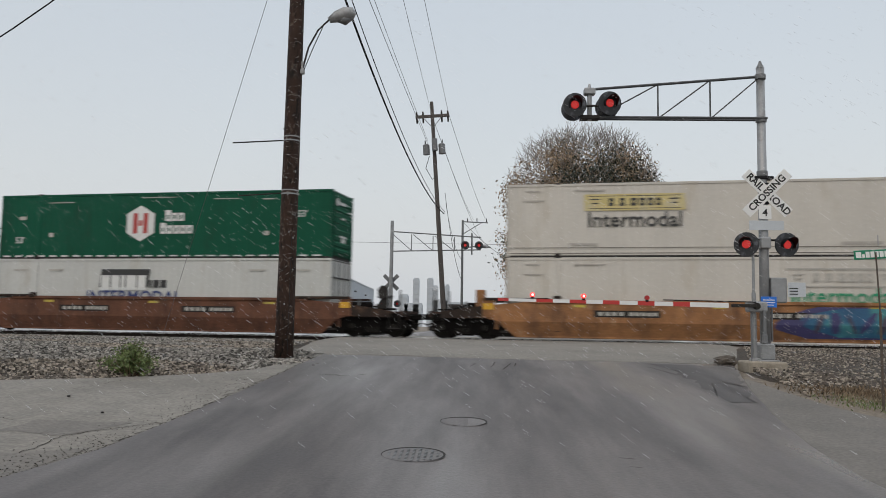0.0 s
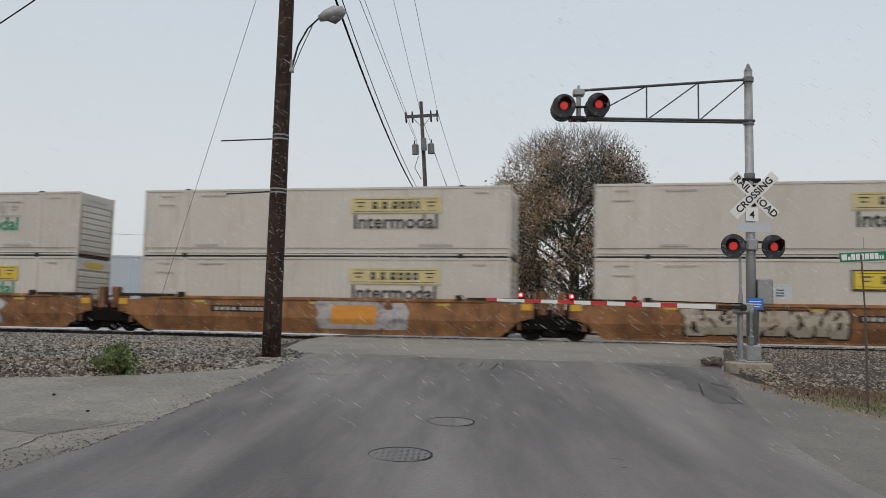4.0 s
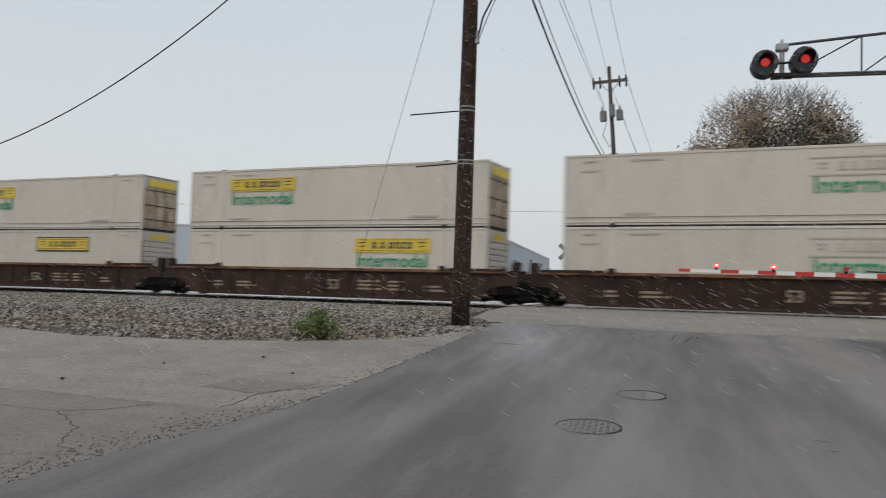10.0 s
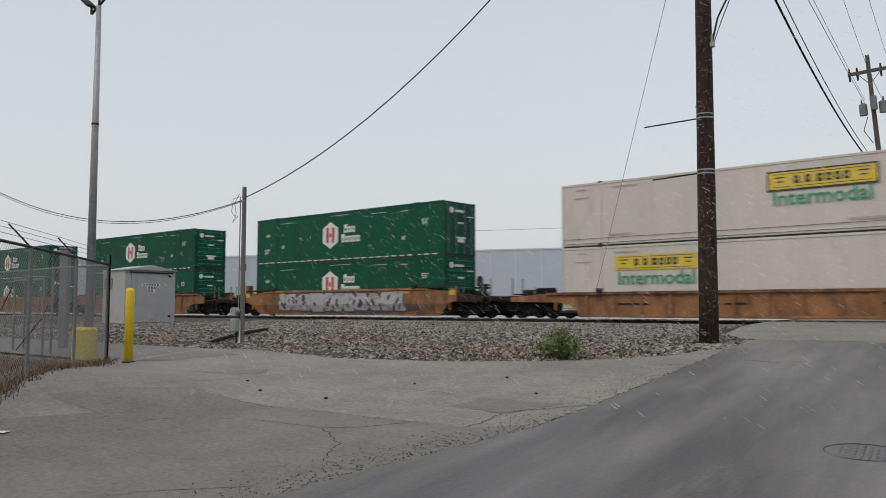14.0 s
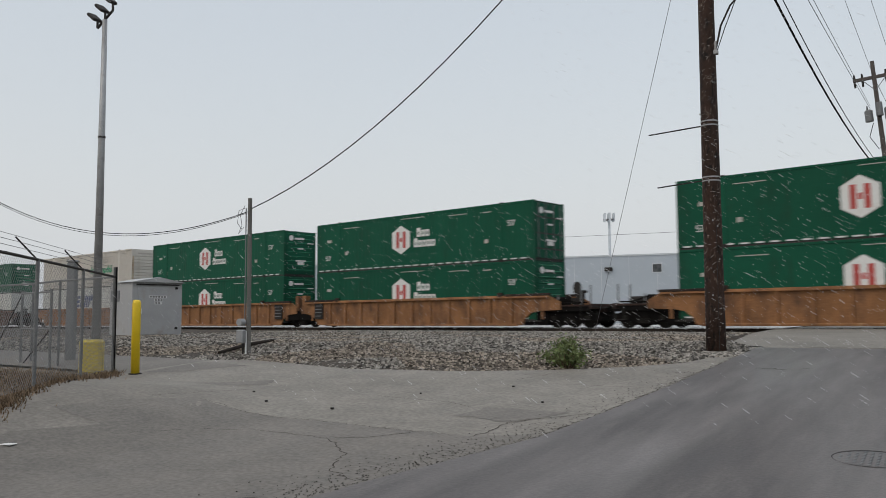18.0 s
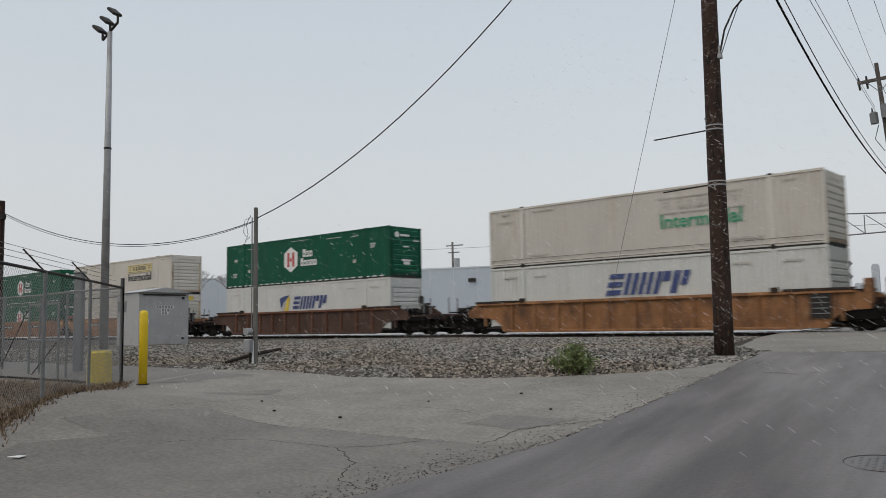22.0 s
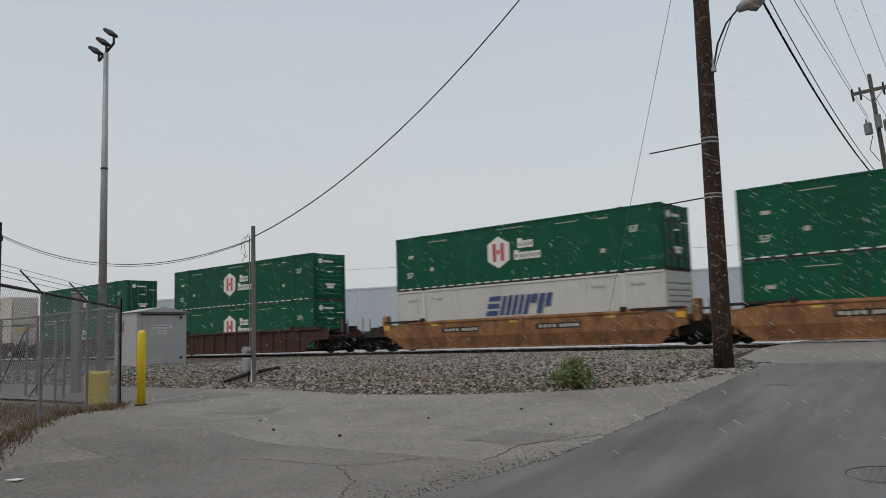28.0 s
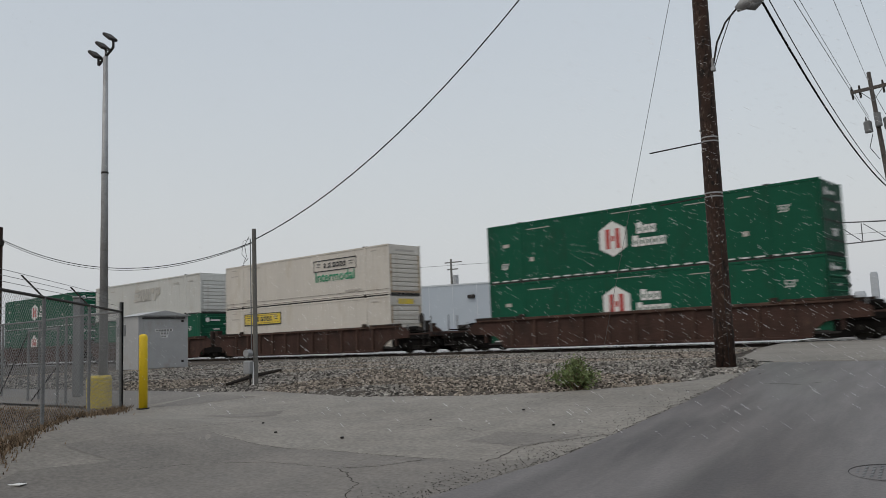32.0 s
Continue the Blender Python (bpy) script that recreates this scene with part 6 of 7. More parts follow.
def hang(a, b, sag, r, label="thin dark overhead cable between poles", material=None, n=20):
    a, b = Vector(a), Vector(b)
    pts = [a.lerp(b, k / n) - Vector((0, 0, sag * 4 * (k / n) * (1 - k / n))) for k in range(n + 1)]
    return thing("overhead_wire", label, "cable", group="overhead wires", shape=Shape().tube(pts, r, 6), material=material or WIRE)


# the thin wires take paler WIRE_G, which stands in for haze on them
hang((-2.69, 47.92, 14.19), (-2.87, -10, 12.6), 0.25, 0.010, material=WIRE_G)
hang((-1.65, 47.97, 14.14), (-2.66, -10, 12.8), 0.25, 0.010, material=WIRE_G)
hang((-2.82, 47.92, 12.14), (-4.96, -10, 12.9), 0.2, 0.012, material=WIRE_G)
hang((-2.82, 47.92, 12.31), (-4.55, -10, 12.75), 0.2, 0.010, material=WIRE_G)
hang((-1.8, 47.95, 8.0), (-3.6, 16.0, 10.5), 1.1, 0.030, "thick black telephone cable between poles")
hang((-1.75, 47.95, 8.1), (-3.5, 16.0, 10.65), 1.0, 0.014)
hang((-3.45, 16.0, 10.2), (-6, -30, 10.0), 0.6, 0.030, "thick black telephone cable between poles")
hang((-1.65, 47.97, 14.1), (1.25, 90, 13.1), 0.4, 0.014)
hang((-2.69, 47.92, 14.1), (-0.12, 90, 13.1), 0.4, 0.014)
hang((-1.9, 47.9, 12.0), (1.0, 90, 10.6), 0.5, 0.014)
hang((-12.05, 12.42, 3.66), (-1.0, 11.4, 11.2), 1.26, 0.0105, "black service cable rising from a short pole")
hang((-12.1, 12.38, 3.60), (-19.0, 11.1, 4.26), 0.62, 0.0085, "pair of slack service cables")
hang((-12.1, 12.38, 3.58), (-19.0, 11.1, 4.22), 0.635, 0.006, "pair of slack service cables")
hang((-3.7, 16.05, 10.0), (-9.32, 24.5, 0.82), 0.0, 0.006, "taut steel guy wire to the ground", WIRE_G)
hang((-1.75, 47.9, 9.2), (-0.8, 52, 4.4), 0.7, 0.014)
hang((-1.7, 47.9, 8.6), (-0.75, 52, 5.6), 0.6, 0.010)
hang((-0.75, 52, 8.05), (6, 95, 9.0), 0.8, 0.012)
hang((-60, 70, 9.5), (40, 88, 10.5), 0.6, 0.018, "thin far cable above the warehouse", WIRE_G)


def yard_pole():
    ob = thing("utility_pole", "dark wooden pole carrying service cables behind the yard", "utility pole", pose(-19.03, 11.1, land(-19, 11)))
    part("shaft", Shape().tube([(0, 0, -0.1), (0, 0, 3.85)], [0.11, 0.09], 10), WOOD, ob)
    part("bracket", Shape().box(0.05, 0.16, -0.05, 0.05, 3.4, 3.52, 0.01), STEEL_D, ob)


yard_pole()


def far_utility(x, y, h, label):
    ob = thing("utility_pole", label, "utility pole", pose(x, y, 0.8))
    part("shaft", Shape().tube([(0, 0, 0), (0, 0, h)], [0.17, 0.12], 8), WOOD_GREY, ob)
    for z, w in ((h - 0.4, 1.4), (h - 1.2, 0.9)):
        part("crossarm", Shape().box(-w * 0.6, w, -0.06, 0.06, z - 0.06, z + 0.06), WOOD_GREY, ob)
    part("transformer", Shape().tube([(0.55, 0, h - 3.0), (0.55, 0, h - 1.9)], 0.33, 10), GALV, ob, "pale transformer can")


far_utility(-48.8, 81.5, 10.2, "grey wooden pole behind the warehouse")


def tower():
    ob = thing("antenna_tower", "slim pale antenna mast far off", "antenna mast", pose(-40.6, 113, 0.8))
    # mast and antennas borrow the pale trim colour to carry distance haze
    part("mast", Shape().tube([(0, 0, 0), (0, 0, 15.6)], [0.26, 0.17], 8), WAREHOUSE_T, ob)
    for k in range(6):
        a = k * math.pi / 3
        part("antenna", Shape().box(-0.12, 0.12, -0.1, 0.1, 14.3, 15.5).moved(pose(0.72 * math.cos(a), 0.72 * math.sin(a), 0)), WAREHOUSE_T, ob)
    part("collar", Shape().tube([(0, 0, 14.5), (0, 0, 14.65)], 0.8, 10), GALV_D, ob)


tower()


# ---- buildings ----
def warehouse():
    a, b = Vector((-14.5, 74.5, 0.8)), Vector((-88, 60.4, 0.8))
    run = (a - b).normalized()
    w = (a - b).length
    ob = thing("warehouse", "long blue-grey metal warehouse with a flat roof", "warehouse", Matrix.Translation(b) @ Matrix.Rotation(math.atan2(run.y, run.x), 4, "Z"))
    H, D = 6.15, 55
    skew = Matrix.Translation((w, 0, 0)) @ Matrix.Rotation(radians(-9.6), 4, "Z") @ Matrix.Translation((-w, 0, 0))
    part("wall", Shape().box(0, w, 0, 0.25, -0.3, H), WAREHOUSE, ob)
    part("wall", Shape().box(w - 0.25, w, 0.25, D, -0.3, H).moved(skew), WAREHOUSE, ob)
    part("wall", Shape().box(0, 0.25, 0.25, D, -0.3, H), WAREHOUSE, ob)
    part("wall", Shape().box(0, w, D, D + 0.25, -0.3, H), WAREHOUSE, ob)
    part("roof", Shape().put([(0.1, 0.1, H - 0.1), (w - 0.1, 0.1, H - 0.1), (w + 8.8, D - 1, H - 0.1), (0.1, D, H - 0.1)], [(0, 1, 2, 3)]), WAREHOUSE_T, ob)
    part("coping", Shape().box(-0.05, w + 0.05, -0.06, 0.3, H, H + 0.14), WAREHOUSE_T, ob, "pale roof coping")
    part("coping", Shape().box(w - 0.3, w + 0.06, 0.3, D, H, H + 0.14).moved(skew), WAREHOUSE_T, ob, "pale roof coping")
    seam = Shape().box(-0.02, 0.02, -0.02, 0.0, -0.2, H).mesh("panel_seam", WAREHOUSE_T)
    for k in range(1, 30):
        part("panel_seam", seam, None, ob, at=pose(k * w / 30, 0, 0))
    for x in (w - 7.5, w - 31.5, w - 50):
        v = part("vent", Shape().box(x - 0.38, x + 0.38, -0.06, 0.0, H - 1.5, H - 0.8, 0.02), DARKGLASS, ob, "dark square wall vent")
        part("vent_frame", Shape().box(x - 0.45, x + 0.45, -0.04, 0.0, H - 1.58, H - 0.72), WAREHOUSE_T, v)
    for x in (w - 11.8, w - 25.5):
        part("wall_lamp", Shape().box(x - 0.35, x + 0.35, -0.3, 0.0, H - 1.35, H - 1.0, 0.05), STEEL_D, ob, "dark wall lamp")
    for y in (3.2, 14.5):
        part("door", Shape().box(w, w + 0.06, y, y + 4.2, -0.2, 4.2).moved(skew), WAREHOUSE_T, ob, "pale roller door")
        part("door_hood", Shape().box(w, w + 0.5, y - 0.1, y + 4.3, 4.25, 4.33).moved(skew), WAREHOUSE_T, ob)
    for y in (5.5, 30, 42):
        part("wall_lamp", Shape().box(w, w + 0.3, y, y + 0.35, 4.8, 5.0, 0.05).moved(skew), GALV_D, ob, "dark wall lamp")
    for x in (5, 18, 30, 44):
        part("roof_unit", Shape().box(w - x, w - x + 1.2, 14, 15.5, H, H + 0.6, 0.04), GALV_D, ob)


warehouse()


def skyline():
    """Far towers of the town, the snowy air's haze put into their colours."""
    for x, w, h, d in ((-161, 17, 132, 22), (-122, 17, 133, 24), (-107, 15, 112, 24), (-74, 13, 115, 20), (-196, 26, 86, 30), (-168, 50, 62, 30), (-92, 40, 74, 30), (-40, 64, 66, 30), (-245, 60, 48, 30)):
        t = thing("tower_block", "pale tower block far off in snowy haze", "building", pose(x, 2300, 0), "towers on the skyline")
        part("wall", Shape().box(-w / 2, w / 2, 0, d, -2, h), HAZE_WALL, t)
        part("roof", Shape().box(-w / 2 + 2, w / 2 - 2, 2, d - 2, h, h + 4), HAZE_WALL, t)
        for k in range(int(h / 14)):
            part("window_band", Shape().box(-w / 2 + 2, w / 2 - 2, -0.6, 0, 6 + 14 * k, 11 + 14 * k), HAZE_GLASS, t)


skyline()


def old_building():
    ob = thing("brick_building", "old whitewashed brick building with peeling paint and tin eaves", "building", Matrix.Translation((12.95, 44.1, 0.85)) @ Matrix.Rotation(radians(-17), 4, "Z"))
    H = 7.85
    part("wall", Shape().box(0, 1.9, 0, 0.35, -0.3, H), BRICK_W, ob, "whitewashed brick wall with peeling paint")
    part("wall", Shape().box(1.9, 26, 0.003, 0.35, -0.3, H), PLASTER, ob, "cream plastered wall")
    m = Matrix.Rotation(radians(3.7), 4, "Z")
    part("wall", Shape().box(0, 0.35, 0.35, 55, -0.3, H).moved(m), PLASTER, ob, "long side wall in shade")
    part("roof", Shape().put([(0, 0.1, H), (26, 0.1, H), (26, 55, H), (-3.4, 55, H)], [(0, 1, 2, 3)]), GALV_D, ob)
    part("eave", Shape().box(-0.45, 0.36, -0.1, 56, H - 0.02, H + 0.28, 0.02).moved(m), GALV_D, ob, "grey tin eave")
    part("cornice", Shape().box(-0.35, 26.2, -0.28, 0.02, H - 0.1, H + 0.22, 0.02), GALV, ob, "pale tin cornice")
    part("downpipe", Shape().tube([(0.12, -0.1, 0), (0.12, -0.1, H)], 0.08, 8), GALV, ob)
    for y in (9, 22, 36):
        w = part("window", Shape().box(-0.02, 0.0, y, y + 1.6, 2.0, 4.6).moved(m), DARKGLASS, ob)
        part("downpipe", Shape().tube([(-0.1, y - 3, 0), (-0.1, y - 3, H)], 0.06, 6).moved(m), GALV_D, ob)
    for x in (2.2, 3.1, 8.6):
        part("roof_vent", Shape().box(x, x + 0.4, 0.8, 1.2, H, H + 0.5, 0.03), GALV_D, ob)
    # bricks that show through the peeling paint
    brick = Shape().box(-0.1, 0.1, -0.016, 0.0, -0.032, 0.032, 0.004).mesh("brick", mat("bare_brick", (0.3, 0.2, 0.14), 0.9, var=0.2, rand=0.3))
    rng = random.Random(4)
    for k in range(230):
        row = rng.randrange(4, 96)
        x = 0.2 + rng.randrange(0, 8) * 0.215 + (0.1 if row % 2 else 0)
        if noise.noise((x * 1.1, row * 0.12, 2)) > -0.12:
            part("brick", brick, None, ob, at=pose(min(1.78, x), 0, row * 0.08))
    for k in range(18):
        part("brick", brick, None, ob, at=pose(5.6 + rng.uniform(-0.6, 0.6), 0.003, 2.2 + rng.randrange(0, 18) * 0.08))
    r = thing("railing", "black steel stair railing beside the old building", "railing", pose(11.4, 46.5, 0.8))
    for x in (0, 0.7, 1.4):
        part("post", Shape().tube([(x, 0, 0), (x, 0, 2.8 - 0.35 * x)], 0.03, 6), BLACK, r)
    for dz in (0, 0.5):
        part("rail", Shape().tube([(0, 0, 2.8 - dz), (1.5, 0, 2.25 - dz)], 0.03, 6), BLACK, r)


old_building()


# ---- trees and plants ----
def leaf_mesh(name, centres, radius, count, size, material, seed, squash=0.8):
    """Many small leaf blades strewn round centres."""
    rng = np.random.RandomState(seed)
    c = np.array(centres)[rng.randint(0, len(centres), count)]
    p = c + rng.normal(0, 1, (count, 3)) * np.array([radius, radius, radius * squash]) * 0.5
    a = rng.normal(0, 1, (count, 3))
    a /= np.linalg.norm(a, axis=1)[:, None]
    b = np.cross(a, rng.normal(0, 1, (count, 3)))
    b /= np.linalg.norm(b, axis=1)[:, None]
    k = size * rng.uniform(0.6, 1.5, (count, 1))
    v = np.stack([p - a * k, p + b * k * 0.45, p + a * k, p - b * k * 0.45], 1).reshape(-1, 3)
    f = np.arange(count * 4).reshape(-1, 4)
    me = bpy.data.meshes.new(name)
    me.from_pydata(v.tolist(), [], f.tolist())
    me.materials.append(material)
    return me


def big_tree():
    rng = random.Random(11)
    ob = thing("tree", "large tree with brown dead leaves and dark green ivy", "tree", pose(7.45, 56.5, 0.7))
    part("trunk", Shape().tube([(0.3, 0, 0), (0.1, 0, 2), (0.2, 0, 4.5), (-0.1, 0.1, 8), (0.1, 0, 11)], [0.55, 0.42, 0.34, 0.2, 0.07], 10), BARK, ob)
    part("trunk", Shape().tube([(-1.9, 0.3, 0), (-2.0, 0.2, 2.4), (-2.3, 0, 5), (-2.9, 0, 8)], [0.4, 0.3, 0.2, 0.08], 8), BARK, ob)
    tips = []
    for k in range(26):
        z0 = rng.uniform(2.2, 8.5)
        a = rng.uniform(0, 2 * math.pi)
        ln = rng.uniform(3.0, 5.3) * (1 - 0.025 * z0)
        x1, y1 = ln * math.cos(a) + 0.3, ln * 0.8 * math.sin(a)
        z1 = z0 + rng.uniform(1.0, 4.0)
        part("limb", Shape().tube([(0.1, 0, z0), (x1 * 0.5, y1 * 0.5, z0 + (z1 - z0) * 0.65), (x1, y1, z1)], [0.14, 0.08, 0.03], 6), BARK, ob)
        tips.append((x1, y1, z1))
    twigs = Shape()
    for k in range(1250):
        a, e = rng.uniform(0, 2 * math.pi), rng.uniform(-0.05, 1.5)
        R = Vector((math.cos(a) * abs(math.cos(e)) ** 0.6 * 5.4, math.sin(a) * math.cos(e) ** 0.6 * 4.2, 8.6 + 5.7 * math.sin(e)))
        R *= 1
        d = (R - Vector((0.2, 0, 7.0))).normalized() + Vector((rng.uniform(-0.9, 0.9), rng.uniform(-0.8, 0.8), rng.uniform(-0.5, 0.6)))
        d.normalize()
        p0 = R - d * rng.uniform(0.8, 1.6)
        p1 = R + d * rng.uniform(-0.1, 0.7)
        mid = p0.lerp(p1, 0.5) + Vector((rng.uniform(-0.15, 0.15), 0, rng.uniform(-0.1, 0.1)))
        twigs.tube([p0, mid, p1], [0.018, 0.013, 0.007], 3, False)
    part("bare_crown", twigs, TWIG, ob, "bare grey-brown twigs", kind="stuff")

    def blob(n, test):
        out = []
        while len(out) < n:
            p = (rng.uniform(-5.6, 5.6), rng.uniform(-4, 4), rng.uniform(1.2, 13.3))
            up = max(0.0, (p[2] - 9.0) / 4.6) if p[2] > 9 else max(0.0, (4.0 - p[2]) / 7.0)
            r = math.sqrt((p[0] / 5.3) ** 2 + (p[1] / 4.2) ** 2 + up ** 2)
            if r < 1 + 0.12 * noise.noise((p[0] * 0.6, p[1] * 0.6, p[2] * 0.6)) and r > 0.35 and test(p):
                out.append(p)
        return out

    nz = lambda p, s: noise.noise((p[0] * 0.42 + s, p[1] * 0.3, p[2] * 0.42))
    hole = lambda p: math.hypot((p[0] - 0.4) * 1.5, p[2] - 8.3) > 1.3 and math.hypot(p[0] + 1.9, p[2] - 6.1) > 0.85 and math.hypot((p[0] - 0.2) * 1.6, p[2] - 3.2) > 1.2 and math.hypot(p[0] - 4.6, p[2] - 6.8) > 0.9
    brown = blob(300, lambda p: hole(p) and nz(p, 0) + (0.35 if p[0] < -1.2 else -0.12) + (0.25 if p[2] < 6 and p[0] > 0 and p[0] < 3.2 else 0) > 0.0)
    green = blob(230, lambda p: hole(p) and nz(p, 7) + (0.25 if p[0] > 0.6 else -0.12) - (0.15 if p[2] > 11.4 else 0) > -0.02)
    part("crown", leaf_mesh("crown", brown, 1.0, 42000, 0.095, LEAF_B, 3), None, ob, "dead brown leaves", kind="stuff")
    part("crown", leaf_mesh("crown", green, 1.0, 32000, 0.092, LEAF_G, 5), None, ob, "dark green leaves", kind="stuff")


big_tree()


def bare_tree(x, y, h, seed, label="bare pale winter tree far off"):
    rng = random.Random(seed)
    ob = thing("tree", label, "tree", pose(x, y, 0.7), "bare trees in the distance")
    part("trunk", Shape().tube([(0, 0, 0), (0, 0, h * 0.35)], [0.2, 0.14], 6), FAR_TREE, ob)
    s = Shape()

    def grow(p, d, ln, r, k):
        q = p + d * ln
        s.tube([p, q], [r, r * 0.7], 4, False)
        if k:
            for _ in range(3):
                grow(q, (d + Vector((rng.uniform(-0.7, 0.7), rng.uniform(-0.7, 0.7), rng.uniform(-0.1, 0.5)))).normalized(), ln * 0.72, r * 0.62, k - 1)

    grow(Vector((0, 0, h * 0.3)), Vector((0, 0, 1)), h * 0.22, 0.11, 4)
    part("crown", s, FAR_TREE, ob, kind="stuff")


for x, y, h, sd in ((16.2, 62, 6.0, 1), (17.8, 66, 5.2, 2), (-55, 100, 9.5, 3), (-52, 101, 8.5, 4), (-62, 60, 7.0, 7), (-66, 59, 7.5, 8), (14.2, 70, 5.5, 9)):
    bare_tree(x, y, h, sd)


def weed_bush(x, y, w, h, seed, label):
    rng = random.Random(seed)
    ob = thing("weed_bush", label, "weed", pose(x, y, land(x, y) - 0.02), kind="")
    stems = Shape()
    tips = []
    for k in range(60):
        a, r = rng.uniform(0, 2 * math.pi), rng.uniform(0.1, 1) * w / 2
        z = h * (1 - 0.55 * (2 * r / w) ** 2) * rng.uniform(0.6, 1.05)
        p = (r * math.cos(a), r * math.sin(a), z)
        stems.tube([(p[0] * 0.25, p[1] * 0.25, 0), (p[0] * 0.7, p[1] * 0.7, z * 0.6), p], [0.006, 0.005, 0.003], 3, False)
        tips += [(p[0] * q, p[1] * q, z * q) for q in (0.45, 0.7, 0.85, 1.0)]
    part("stem_clump", stems, DRY, ob, kind="stuff")
    part("leaves", leaf_mesh("leaves", tips, 0.10, 2600, 0.028, WEED, seed), None, ob, "small yellow-green leaves", kind="stuff")


weed_bush(-5.35, 12.85, 0.78, 0.52, 2, "yellow-green weed bush growing at the ballast edge")


def tuft_strip(name, label, path, width, count, h, material, seed):
    """Ragged dry grass along a line."""
    rng = random.Random(seed)
    s = Shape()
    for k in range(count):
        t = rng.random() * (len(path) - 1)
        i = min(int(t), len(path) - 2)
        q = t - i
        x = path[i][0] + (path[i + 1][0] - path[i][0]) * q + rng.gauss(0, width)
        y = path[i][1] + (path[i + 1][1] - path[i][1]) * q + rng.gauss(0, width)
        z = land(x, y)
        a, l = rng.uniform(0, 6.28), h * rng.uniform(0.4, 1.2)
        dx, dy = math.cos(a) * 0.012, math.sin(a) * 0.012
        lx, ly = rng.gauss(0, 0.4) * l, rng.gauss(0, 0.4) * l
        s.put([(x - dx, y - dy, z), (x + dx, y + dy, z), (x + lx, y + ly, z + l)], [(0, 1, 2)])
    return thing(name, label, "grass", kind="stuff", shape=s, material=material)


FENCE = [(-12.41, 9.5), (-11.0, 7.87), (-9.66, 6.28), (-8.32, 4.68), (-6.98, 3.08)]
tuft_strip("dry_grass", "low brown dry weeds along the foot of the fence", FENCE, 0.11, 3000, 0.085, DRY, 1)
tuft_strip("dry_grass", "matted brown dry grass behind the fence", [(-12.6, 8.8), (-11.2, 7.0), (-9.9, 5.4), (-8.6, 3.9)], 0.3, 5000, 0.06, DRY, 12)
tuft_strip("dry_grass", "low brown dry grass inside the fenced yard", [(-14, 8.7), (-12.4, 6.6), (-10.8, 4.6)], 0.7, 2600, 0.07, DRY, 2)
tuft_strip("dry_grass", "brown dry grass on the verge by the sign", [(5.9, 14.2), (7.6, 13.6), (10, 13.0)], 0.4, 3500, 0.07, DRY, 13)
tuft_strip("dry_grass", "pale dry grass on the verge by the sign", [(6.2, 13.4), (7.4, 13.0), (9, 12.4), (11, 11.6)], 0.5, 7000, 0.04, DRY_L, 3)
tuft_strip("green_grass", "short green weeds on the verge by the sign", [(5.8, 13.1), (6.3, 12.4), (8, 11.9)], 0.3, 900, 0.045, WEED, 4)


# ---- fenced yard, hut, posts ----
def chain_fence(path, height, label, arms):
    ob = thing("chain_link_fence", label, "fence", kind="structure")
    for (x0, y0), (x1, y1) in zip(path, path[1:]):
        L = math.hypot(x1 - x0, y1 - y0)
        z0, z1 = 2.11 - height, 2.11 - height
        s = Shape()
        step = 0.07
        n = int((L + height) / step)
        for k in range(n):
            for sgn in (0, 1):
                u0 = -height + k * step
                a, b = max(0.0, u0), min(L, u0 + height)
                if a >= b:
                    continue
                h0, h1 = (a - u0), (b - u0)
                if sgn:
                    h0, h1 = height - h0, height - h1
                P = []
                for u, h in ((a, h0), (b, h1)):
                    t = u / L
                    P.append((x0 + (x1 - x0) * t, y0 + (y1 - y0) * t, z0 + (z1 - z0) * t + 0.04 + h))
                s.tube(P, 0.0017, 3, False)
        part("mesh_panel", s, MESH_G, ob, "galvanised chain-link mesh", kind="stuff")
        part("top_rail", Shape().tube([(x0, y0, z0 + height + 0.05), (x1, y1, z1 + height + 0.05)], 0.019, 8), STEEL_D if arms else FENCE_M, ob)
        if arms:
            for q in (0.12, 0.21, 0.30):
                part("barbed_wire", Shape().tube([(x0 - q * 0.75, y0 - q * 0.45, z0 + height + 0.05 + q), (x1 - q * 0.75, y1 - q * 0.45, z1 + height + 0.05 + q)], 0.0035, 4), WIRE_G, ob)
    for i, (x, y) in enumerate(path):
        z = 2.11 - height
        part("post", Shape().tube([(x, y, land(x, y) - 0.05), (x, y, z + height + (0.06 if i else 0.22))], 0.024 if i else 0.034, 10), FENCE_M, ob)
        if arms and i:
            part("barb_arm", Shape().tube([(x, y, z + height + 0.04), (x - 0.25, y - 0.15, z + height + 0.34)], 0.012, 5), STEEL_D, ob)


chain_fence(FENCE, 1.58, "galvanised chain-link fence with barbed wire on top", True)
chain_fence([(-12.41, 9.5), (-14.37, 9.76), (-15.84, 10.15), (-17.48, 10.35), (-20.5, 10.9)], 1.55, "galvanised chain-link fence at the back of the yard", False)


